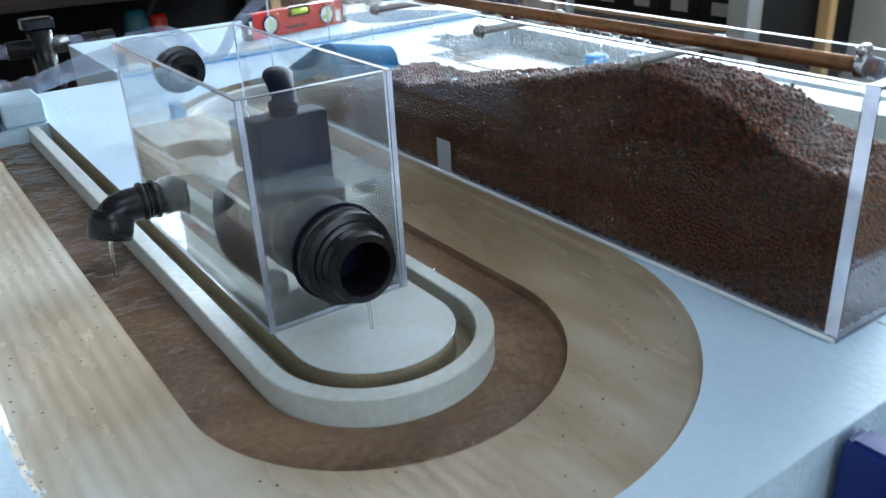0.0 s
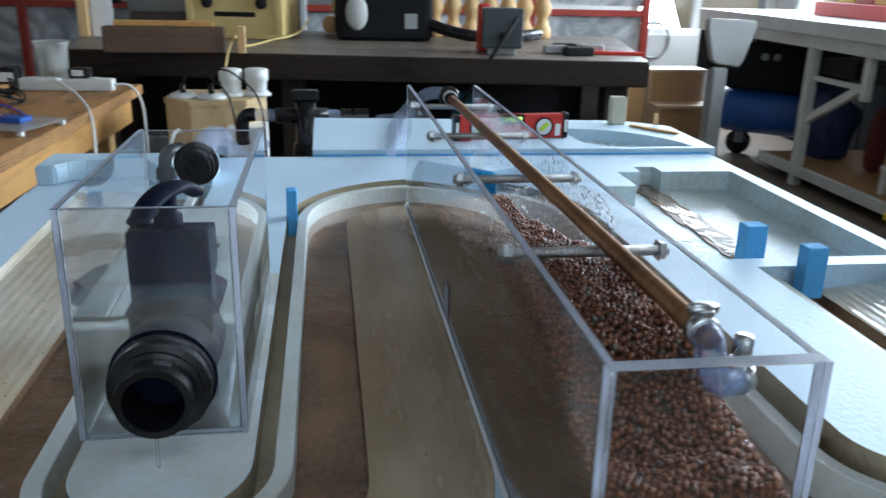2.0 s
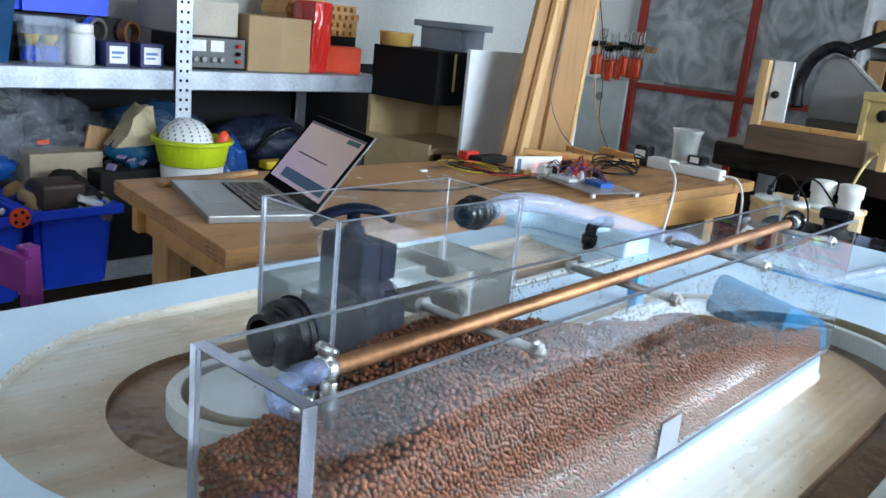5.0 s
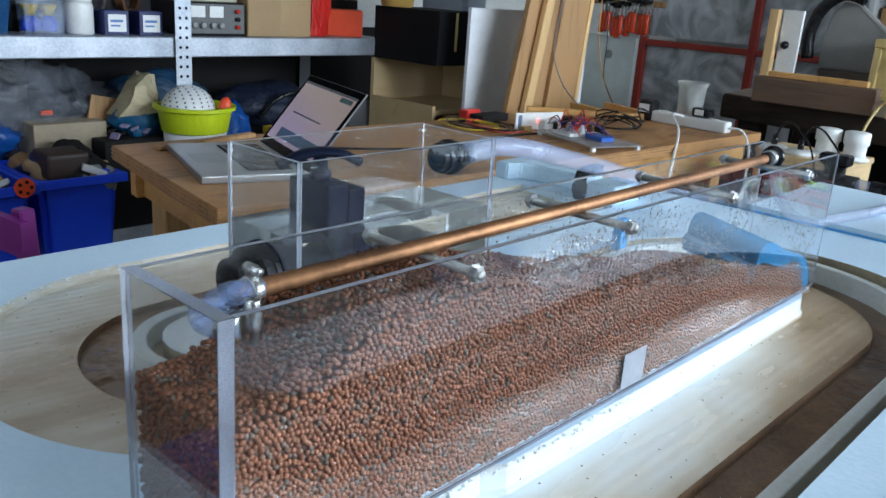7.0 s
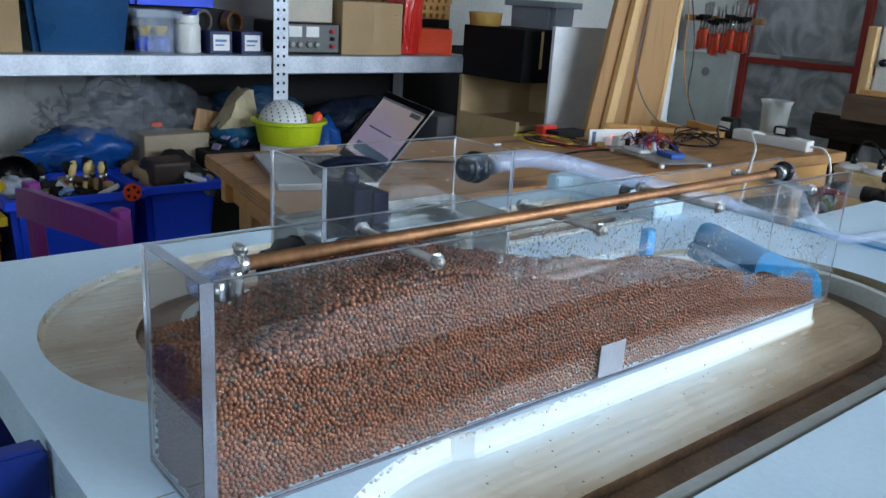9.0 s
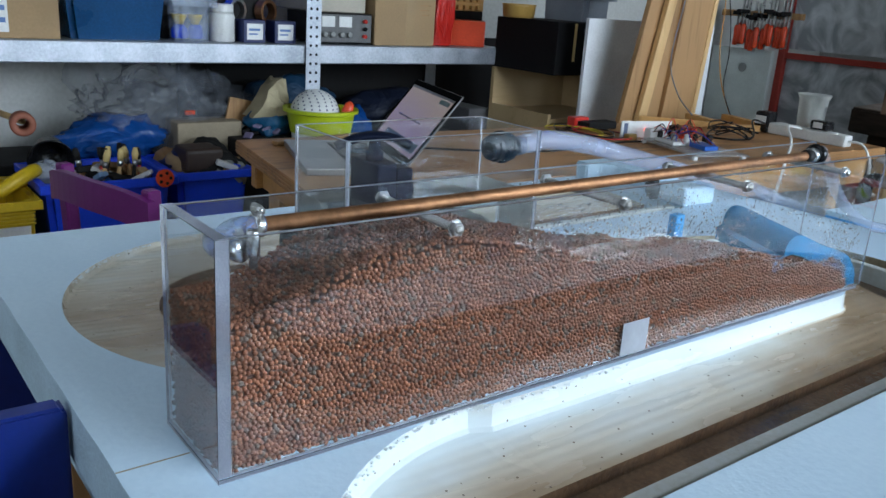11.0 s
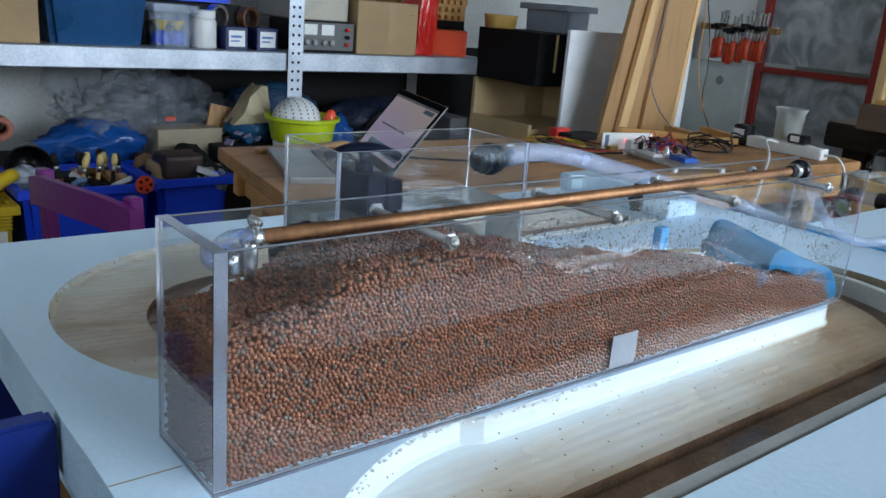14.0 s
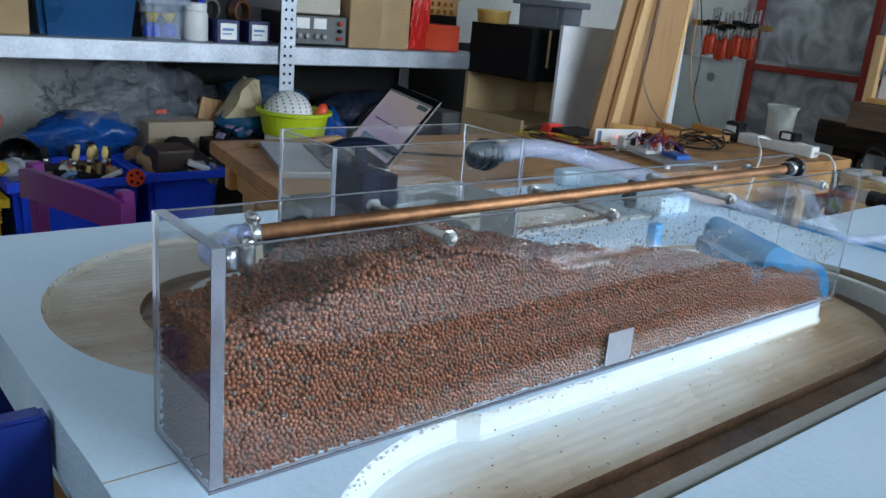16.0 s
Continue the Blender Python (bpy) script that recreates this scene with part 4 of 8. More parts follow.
def filter_mat():
    line = bow([(0, 0.703, 0.87), (0, 0.702, 0.89), (0, 0.707, 0.903), (0, 0.722, 0.909), (0, 0.75, 0.903), (0, 0.795, 0.884), (0, 0.855, 0.856), (0, 0.884, 0.83), (0, 0.891, 0.8065)], 8)
    bm = bmesh.new()
    up, lo = [], []

    def dip_at(p):
        """The mat leans to the east, most at its near end."""
        return 0.012 * min(max((0.86 - p.y) / 0.08, 0), 1) + 0.004 * (p.z > 0.82)
    for i, p in enumerate(line):
        d = (line[min(i + 1, len(line) - 1)] - line[max(i - 1, 0)]).normalized()
        nrm = Vector((0, -d.z, d.y)) * -1 if d.y < 0 else Vector((0, -d.z, d.y))
        up.append([bm.verts.new((x, p.y, max(p.z - dip, 0.8065))) for x, dip in ((0.0065, 0.0), (W - 0.0065, dip_at(p)))])
        row = []
        for x, dip, thick in ((0.0065, 0.0, 0.011), (W - 0.0065, dip_at(p), 0.024)):
            q = p - nrm * thick
            row.append(bm.verts.new((x, q.y, max(q.z - dip, 0.8062))))
        lo.append(row)
    for a in (up, lo):
        for i in range(len(a) - 1):
            bm.faces.new((a[i][0], a[i][1], a[i + 1][1], a[i + 1][0]))
    for i in range(len(up) - 1):
        for s in (0, 1):
            bm.faces.new((up[i][s], up[i + 1][s], lo[i + 1][s], lo[i][s]))
    for e in (0, -1):
        bm.faces.new((up[e][0], up[e][1], lo[e][1], lo[e][0]))
    bmesh.ops.recalc_face_normals(bm, faces=bm.faces)
    single("filter_mat", bm, FILTER, "bent blue filter mat holding the pellets back", "filter mat")


filter_mat()


def copper_pipe():
    t = thing("copper_pipe", (0.056, 0.43, 0.9698), "old copper spray pipe lying on the tie rods", "pipe")
    a, e = Vector((0.0625, 0.046, 0.9752)), Vector((0.0495, 0.797, 0.9752))
    ax = (e - a).normalized()
    m = Matrix.Translation(a) @ Matrix.Rotation(math.atan2(-ax.x, ax.y), 4, 'Z')
    n = (e - a).length

    def bit(name, bm, mt, parent=t, label="", smooth=True):
        return part(name, turned(bm, m), mt, parent, label, smooth)
    bit("pipe", lathe((0, -0.008, 0), (0, 1, 0), [(0.0045, 0), (0.0056, 0.001), (0.0056, n + 0.007), (0.0045, n + 0.008)], 24), COPPER)
    # near end: folded hose held by clamps
    bit("hose_end", tube([(0, 0.006, 0), (0, -0.004, 0.0003), (-0.003, -0.014, -0.001), (-0.006, -0.0205, -0.006), (-0.003, -0.0225, -0.0115), (0.004, -0.0195, -0.0135), (0.012, -0.015, -0.013)], 0.0072, 16, 6), HOSE_END, t, "folded bluish clear hose end")
    c = bit("hose_clamp", lathe((0, -0.002, 0), (0, 1, 0), [(0.0079, 0), (0.0086, 0.0006), (0.0086, 0.0064), (0.0079, 0.007)], 28), CHROME, t, "bright worm-drive hose clamp")
    bit("housing", B((-0.0045, 0.0045, -0.0015, 0.0065, 0.0078, 0.0125), bevel=0.0012), CHROME, c, smooth=False)
    bit("screw", lathe((-0.008, 0.0025, 0.0118), (1, 0.0025, 0.0118), [(0.0022, 0), (0.0034, 0.0015), (0.0034, 0.01), (0.0026, 0.011), (0.0026, 0.0145)], 12), CHROME, c)
    c = bit("hose_clamp", lathe((0.0065, -0.0178, -0.0135), (0.03, -0.007, -0.0125), [(0.0079, 0), (0.0084, 0.0006), (0.0084, 0.006), (0.0079, 0.0066)], 24), CHROME, t, "bright worm-drive hose clamp")
    bit("screw", lathe((0.016, -0.0095, -0.025), (0.0165, -0.0095, 1), [(0.003, 0), (0.003, 0.009), (0.0048, 0.0098), (0.0048, 0.026), (0.0038, 0.0275)], 16), CHROME, c)
    # far end: black bush, clamp and a rubber ring
    bit("bush", lathe((0, n - 0.004, 0), (0, 9, 0), [(0.0062, 0), (0.0078, 0.001), (0.0078, 0.012)], 20), DARK)
    bit("hose_clamp", lathe((0, n + 0.0085, 0), (0, 9, 0), [(0.009, 0), (0.0096, 0.0006), (0.0096, 0.007), (0.009, 0.008)], 24), STEEL)
    bit("ring", lathe((0, n + 0.017, 0), (0, 9, 0), [(0.0095, 0), (0.0135, 0.0015), (0.0142, 0.005), (0.0135, 0.0085), (0.011, 0.011), (0.011, 0.0145)], 24), BLACK, t, "black rubber ring")


copper_pipe()


def feed_hose():
    pts = [(0.0492, 0.818, 0.9752), (0.044, 0.84, 0.9765), (0.025, 0.879, 0.969), (0.004, 0.947, 0.936), (-0.011, 1.007, 0.898), (-0.011, 1.05, 0.868), (-0.008, 1.1, 0.842), (0.0, 1.17, 0.823), (0.012, 1.25, 0.8212)]
    pts += [(0.035, 1.36, 0.8212), (0.05, 1.48, 0.8212), (0.05, 1.6, 0.815), (0.035, 1.7, 0.795), (0.012, 1.735, 0.788)]
    single("feed_hose", tube(pts, 0.0085, 14, 8), HOSE, "clear hose feeding the copper pipe", "hose", smooth=True)


feed_hose()

# ---- the small tank ----


def small_tank():
    x0, x1, y0, y1, z0, z1, th = -0.303, -0.180, 0.268, 0.558, 0.8005, 0.980, 0.005
    t = thing("small_tank", ((x0 + x1) / 2, (y0 + y1) / 2, 0.8), "small clear acrylic tank half filled with water", "tank")
    panel("side_panel", (x0, x0 + th, y0, y1, z0, z1), t, ACRYL_MIST, 0)
    panel("side_panel", (x1 - th, x1, y0, y1, z0, z1), t, ACRYL_MIST, 0)
    panel("end_panel", (x0 + th + 0.0003, x1 - th - 0.0003, y0, y0 + th, z0, z1 - 0.0005), t, ACRYL_MIST, 1)
    panel("end_panel", (x0 + th + 0.0003, x1 - th - 0.0003, y1 - th, y1, z0, z1 - 0.0005), t, ACRYL_MIST, 1)
    panel("floor_panel", (x0 + th + 0.0003, x1 - th - 0.0003, y0 + th + 0.0003, y1 - th - 0.0003, z0, z0 + 0.004), t, ACRYL, 2)
    part("water", B((x0 + th - 0.0003, x1 - th + 0.0003, y0 + th - 0.0003, y1 - th + 0.0003, z0 + 0.0038, 0.899)), WATER_STILL, t, "still clear water", shadow=False)
    x, zc = -0.239, 0.850
    v = part("gate_valve", lathe((x, 0.283, zc), (x, 1, zc), [(0.03, 0), (0.031, 0.002), (0.031, 0.03), (0.035, 0.034), (0.035, 0.056), (0.033, 0.059), (0.036, 0.064), (0.036, 0.098), (0.026, 0.099), (0.026, 0.07)], 32), PVC, t, "dark grey plastic gate valve", smooth=True)
    part("bonnet", B((x - 0.031, x + 0.031, 0.325, 0.352, zc + 0.01, 0.945), bevel=0.003, seg=2), PVC, v)
    part("cap_block", B((x - 0.028, x + 0.03, 0.353, 0.376, 0.90, 0.938), bevel=0.002, seg=2), PVC, v)
    part("stem", lathe((x, 0.339, 0.9445), (x, 0.339, 2), [(0.011, 0), (0.011, 0.01), (0.007, 0.012), (0.007, 0.028)], 16), PVC, v, smooth=True)
    bm = tube([(0, -0.043, -0.014), (0, -0.024, -0.004), (0, 0, 0), (0, 0.024, -0.003), (0, 0.043, -0.012)], 0.0052, 16, 6)
    for q in bm.verts:
        q.co.x *= 2.3 - 16 * abs(q.co.y)
    part("handle", turned(bm, Matrix.Translation((x, 0.339, 0.974)) @ Matrix.Rotation(radians(-20), 4, 'Z')), PVC, v, "dark blue lever", smooth=True)
    part("side_knob", lathe((x + 0.005, 0.3765, 0.905), (x + 0.005, 2, 0.905), [(0.008, 0), (0.009, 0.003), (0.009, 0.012), (0.006, 0.015)], 14), PVC, v, smooth=True)
    # nozzle through the near wall
    nz = part("nozzle", lathe((x, 0.2695, zc), (x, -1, zc), [(0.0361, 0.0), (0.037, 0.0009), (0.037, 0.0084), (0.0353, 0.0092), (0.0353, 0.011), (0.0365, 0.0118), (0.0365, 0.0196), (0.0312, 0.0212), (0.0312, 0.0244), (0.0276, 0.0256), (0.0276, 0.027), (0.028, 0.028), (0.0271, 0.029), (0.028, 0.0301), (0.0271, 0.0311), (0.028, 0.0322), (0.0271, 0.0332), (0.0266, 0.0416), (0.0212, 0.0416), (0.021, -0.012), (0.0, -0.0125)], 40, closed=False), BLACK, t, "black threaded outlet nozzle", smooth=False)
    part("gasket", lathe((x, 0.2699, zc), (x, -1, zc), [(0.039, 0), (0.039, 0.002)], 40), PVC, nz)
    # water trickling from the overflow and the nozzle
    part("water_thread", tube([(-0.3545, 0.499, 0.822), (-0.357, 0.497, 0.80), (-0.3575, 0.497, 0.7795)], 0.0018, 8, 5), PUDDLE, t, "thin thread of falling water", smooth=True, shadow=False)
    part("water_thread", tube([(x, 0.2292, zc - 0.0262), (x, 0.2275, zc - 0.036), (x, 0.2272, TOP + 0.0012)], 0.0012, 8, 5), PUDDLE, t, "thin thread of falling water", smooth=True, shadow=False)
    # inlet bulkhead in the far wall
    xi, zi = -0.247, 0.947
    inl = part("inlet", lathe((xi, 0.5512, zi), (xi, -1, zi), [(0.02, 0), (0.022, 0.001), (0.022, 0.006), (0.018, 0.007), (0.018, 0.012), (0.019, 0.013), (0.019, 0.018), (0.016, 0.019), (0.016, 0.026), (0.0085, 0.026), (0.0085, 0.0)], 28, closed=False), BLACK, t, "black inlet fitting", smooth=False)
    part("flange", lathe((xi, 0.5575, zi), (xi, 2, zi), [(0.019, 0), (0.019, 0.006), (0.012, 0.007), (0.012, 0.03)], 24), BLACK, inl, smooth=True)
    # overflow elbow through the west wall
    ye, ze = 0.505, 0.842
    el = part("overflow_elbow", tube([(-0.285, ye, ze), (-0.32, ye, ze), (-0.338, ye - 0.001, ze - 0.001), (-0.347, ye - 0.002, ze - 0.006), (-0.351, ye - 0.003, ze - 0.014)], 0.0155, 20, 6, inner=0.0118), BLACK, t, "black overflow elbow", smooth=True)
    part("bell", lathe((-0.349, ye - 0.002, ze - 0.006), (-0.3555, ye - 0.006, ze - 0.026), [(0.0157, -0.005), (0.019, 0.0), (0.0202, 0.003), (0.0202, 0.019), (0.019, 0.0205), (0.0158, 0.0205), (0.015, 0.004)], 28, closed=False), BLACK, el, "wide bell mouth", smooth=True)
    part("inner_pipe", tube([(-0.284, ye, ze), (-0.262, ye, ze + 0.001), (-0.247, ye - 0.008, ze + 0.003), (-0.237, ye - 0.026, ze + 0.003)], 0.0175, 18, 5, inner=0.0145), BLACK, el, smooth=True)
    for xx, r in ((-0.3055, 0.0185), (-0.3112, 0.0168), (-0.3165, 0.0182)):
        part("collar", lathe((xx, ye, ze), (xx - 1, ye, ze), [(r - 0.001, 0), (r, 0.0006), (r, 0.0036), (r - 0.001, 0.0042)], 24), BLACK, el, smooth=True)
    return t


small_tank()


def inlet_hose():
    pts = [(-0.247, 0.575, 0.947), (-0.246, 0.64, 0.952), (-0.246, 0.72, 0.94), (-0.25, 0.80, 0.921), (-0.266, 0.92, 0.893), (-0.279, 1.057, 0.8585), (-0.284, 1.16, 0.832), (-0.288, 1.25, 0.8155)]
    pts += [(-0.288, 1.33, 0.79), (-0.282, 1.45, 0.755), (-0.272, 1.58, 0.735), (-0.265, 1.72, 0.728)]
    single("supply_hose", tube(pts, 0.0135, 16, 8), HOSE, "thick clear supply hose into the small tank", "hose", smooth=True)


inlet_hose()


def spirit_level():
    a, b = Vector((0.134, 1.326, 0.8125)), Vector((0.378, 1.362, 0.8125))
    ang = math.atan2(b.y - a.y, b.x - a.x)
    m = Matrix.Translation(a) @ Matrix.Rotation(ang, 4, 'Z')
    n = (b - a).length
    t = thing("spirit_level", a, "red spirit level with black end caps standing on edge", "spirit level")
    red, vial = RED, plain("lime_vial", (0.55, 0.8, 0.05), 0.2)
    part("body", turned(B((0.012, n - 0.012, -0.008, 0.012, 0.001, 0.050), bevel=0.0015), m), red, t)
    for x0, x1 in ((0, 0.0125), (n - 0.0125, n)):
        c = part("end_cap", turned(B((x0, x1, -0.010, 0.014, 0, 0.052), bevel=0.004, seg=2), m), BLACK, t)
        part("slot", turned(B(((x0 + x1) / 2 - 0.003, (x0 + x1) / 2 + 0.003, -0.0106, -0.0099, 0.013, 0.038)), m), WHITE, c)
    for x in (0.052, n - 0.055):
        q = part("vial_window", turned(lathe((x, -0.009, 0.025), (x, -1, 0.025), [(0.0165, 0), (0.0165, 0.0015), (0.013, 0.0016)], 24), m), WHITE, t)
        part("ring", turned(lathe((x, -0.0088, 0.025), (x, -1, 0.025), [(0.0165, 0), (0.0195, 0.0003), (0.0195, 0.0022), (0.0165, 0.0026)], 28, closed=False), m), BLACK, q)
        tilt = radians(0 if x < n / 2 else 50)
        part("vial", turned(B((-0.004, 0.004, -0.0025, 0, -0.011, 0.011), bevel=0.001), m @ Matrix.Translation((x, -0.0106, 0.025)) @ Matrix.Rotation(tilt, 4, 'Y')), vial, q)
    q = part("vial_window", turned(B((n / 2 - 0.025, n / 2 + 0.025, -0.0105, -0.0085, 0.032, 0.052), bevel=0.002), m), BLACK, t)
    part("vial", turned(lathe((n / 2 - 0.018, -0.0105, 0.042), (n, -0.0105, 0.042), [(0.0055, 0), (0.0055, 0.036)], 12), m), vial, q, smooth=True)
    part("barcode", turned(B((n - 0.029, n - 0.018, -0.0092, -0.0082, 0.006, 0.03)), m), WHITE, t, "white sticker")
    part("label", turned(B((0.09, 0.14, -0.0092, -0.0082, 0.010, 0.016)), m), plain("dark_print", (0.12, 0.02, 0.02)), t, "dark bar of print")


spirit_level()


def slab_offcuts():
    for p, a, n, hh in (((0.585, 1.455, 0.8125), -52, 0.075, 0.004), ((0.607, 1.42, 0.8125), -50, 0.085, 0.0045)):
        bm = B((-n / 2, n / 2, -0.007, 0.007, 0, hh), bevel=0.0008)
        single("wood_offcut", turned(bm, Matrix.Translation(p) @ Matrix.Rotation(radians(a), 4, 'Z')), PINE_Y, "thin wooden offcut lying on the foam slab", "wood offcut", "wood offcuts")
    single("cream_block", B((0.523, 0.558, 1.505, 1.53, 0.8125, 0.874), bevel=0.002), plain("cream_foam", (0.62, 0.57, 0.44), 0.7), "small upright cream block on the foam slab", "block")
    single("wood_chip", B((0.622, 0.632, 1.497, 1.503, 0.8125, 0.838), bevel=0.001), PINE, "small upright piece of pale wood on the foam slab", "wood offcut")


slab_offcuts()


def slab_seam():
    single("glue_seam", B((-0.14, 0.64, 1.2453, 1.2487, 0.76, 0.8035)), BLUE_FOAM, "bright blue seam between the two foam slabs", "foam strip")


slab_seam()

# ---- plywood workbench ----


def workbench():
    z = 0.745
    t = thing("workbench", (-1.2, 1.7, 0), "worn plywood workbench on timber legs", "workbench")
    outline = [(-0.885, 0.62), (-0.765, 2.82), (-1.42, 2.92), (-1.53, 0.73)]
    part("tabletop", slab(outline, z - 0.036, z, 0.002), PLY, t, "worn plywood top with layered edge")
    for k in range(3):
        zz = z - 0.009 - 0.009 * k
        o = [(x + (0.0012 if x > -1.2 else -0.0012), y + (0.0012 if y > 1.5 else -0.0012)) for x, y in outline]
        part("ply_layer", slab(o, zz - 0.0015, zz + 0.0015), OAK, t)
    part("front_rail", slab([(-0.905, 0.68), (-0.795, 2.76), (-0.835, 2.765), (-0.945, 0.685)], z - 0.126, z - 0.037, 0.003), PINE_Y, t)
    part("back_rail", slab([(-1.47, 0.76), (-1.37, 2.85), (-1.41, 2.855), (-1.51, 0.765)], z - 0.126, z - 0.037, 0.003), PINE_Y, t)
    part("end_rail", slab([(-0.945, 0.70), (-0.945, 0.74), (-1.47, 0.82), (-1.47, 0.78)], z - 0.126, z - 0.037, 0.003), PINE_Y, t)
    for x, y in ((-0.975, 0.74), (-0.885, 2.68), (-1.43, 0.83), (-1.36, 2.75)):
        part("leg", B((x - 0.035, x + 0.035, y - 0.035, y + 0.035, 0.023, z - 0.126), bevel=0.004), PINE, t)
    part("stretcher", slab([(-0.99, 0.75), (-0.90, 2.66), (-0.92, 2.66), (-1.01, 0.75)], 0.12, 0.2, 0.003), PINE_Y, t)
    part("label", turned(B((0, 0.1, -0.0008, 0, 0, 0.034)), Matrix.Translation((-0.903, 0.703, z - 0.074)) @ Matrix.Rotation(radians(86.9), 4, 'Z')), WHITE, t, "white paper label")
    part("label_print", turned(B((0.01, 0.09, -0.0014, -0.0006, 0.022, 0.025), (0.01, 0.065, -0.0014, -0.0006, 0.012, 0.015)), Matrix.Translation((-0.903, 0.703, z - 0.074)) @ Matrix.Rotation(radians(86.9), 4, 'Z')), GREY, t, "grey bars of print")


at_level(-0.023, workbench)


def laptop():
    z = 0.7455
    e, bl = Vector((-0.99, 0.92, z)), Vector((-1.34, 1.038, z))
    w = (e - bl).length
    ang = math.atan2(bl.y - e.y, bl.x - e.x)
    # local: x along the hinge, y away from the hinge to the front
    m = Matrix.Translation(e) @ Matrix.Rotation(ang, 4, 'Z')
    t = thing("laptop", e, "open silver laptop with a black screen bezel", "laptop")
    base = part("base", turned(B((0, w, 0, 0.235, 0, 0.017), bevel=0.003, seg=2), m), surf("laptop_aluminium", (0.33, 0.32, 0.31), (0.28, 0.27, 0.26), rough=0.35, metal=0.7, bump=0), t)
    part("keyboard", turned(B((0.04, w - 0.04, 0.025, 0.125, 0.0168, 0.0178)), m), MATTBLACK, base, "black keyboard")
    for r in range(6):
        for c in range(14):
            x = 0.044 + c * (w - 0.092) / 14
            part("key", turned(B((x, x + (w - 0.092) / 14 - 0.003, 0.028 + r * 0.0158, 0.041 + r * 0.0158, 0.0178, 0.0192)), m), BLACK, base)
    part("trackpad", turned(B((w / 2 - 0.055, w / 2 + 0.055, 0.14, 0.215, 0.0168, 0.0175)), m), GREY, base)
    tilt = m @ Matrix.Translation((0, 0.004, 0.016)) @ Matrix.Rotation(radians(38), 4, 'X')
    lid = part("lid", turned(B((0, w, -0.004, 0, 0, 0.218), bevel=0.0015), tilt), bpy.data.materials["laptop_aluminium"], t)
    part("bezel", turned(B((0.0015, w - 0.0015, 0.0001, 0.0012, 0.0, 0.2165)), tilt), plain("bezel_black", (0.004, 0.004, 0.004), 0.9, spec=0.02), lid, "black screen bezel")
    s = part("screen", turned(B((0.016, w - 0.016, 0.0013, 0.0018, 0.024, 0.198)), tilt), SCREEN, lid, "lit pale screen")
    green, pale = plain("teal_console", (0.01, 0.07, 0.06), 0.3), plain("window_line", (0.1, 0.08, 0.08), 0.3)
    part("program_window", turned(B((0.03, w - 0.07, 0.0019, 0.0022, 0.035, 0.062)), tilt), green, s)
    part("program_bar", turned(B((0.03, 0.10, 0.0019, 0.0022, 0.178, 0.19)), tilt), green, s)
    part("program_bar", turned(B((0.014, w - 0.014, 0.0019, 0.0022, 0.193, 0.1995)), tilt), pale, s)
    part("window_edge", turned(B((0.11, 0.3, 0.0019, 0.0022, 0.108, 0.112)), tilt), pale, s)
    single("black_cable", tube([(-1.34, 1.06, 0.749), (-1.2, 1.25, 0.749), (-1.1, 1.5, 0.749), (-1.14, 1.8, 0.749), (-1.12, 1.95, 0.75)], 0.003, 8, 8), BLACK, "black cable lying on the workbench", "cable", smooth=True)


at_level(-0.023, laptop)


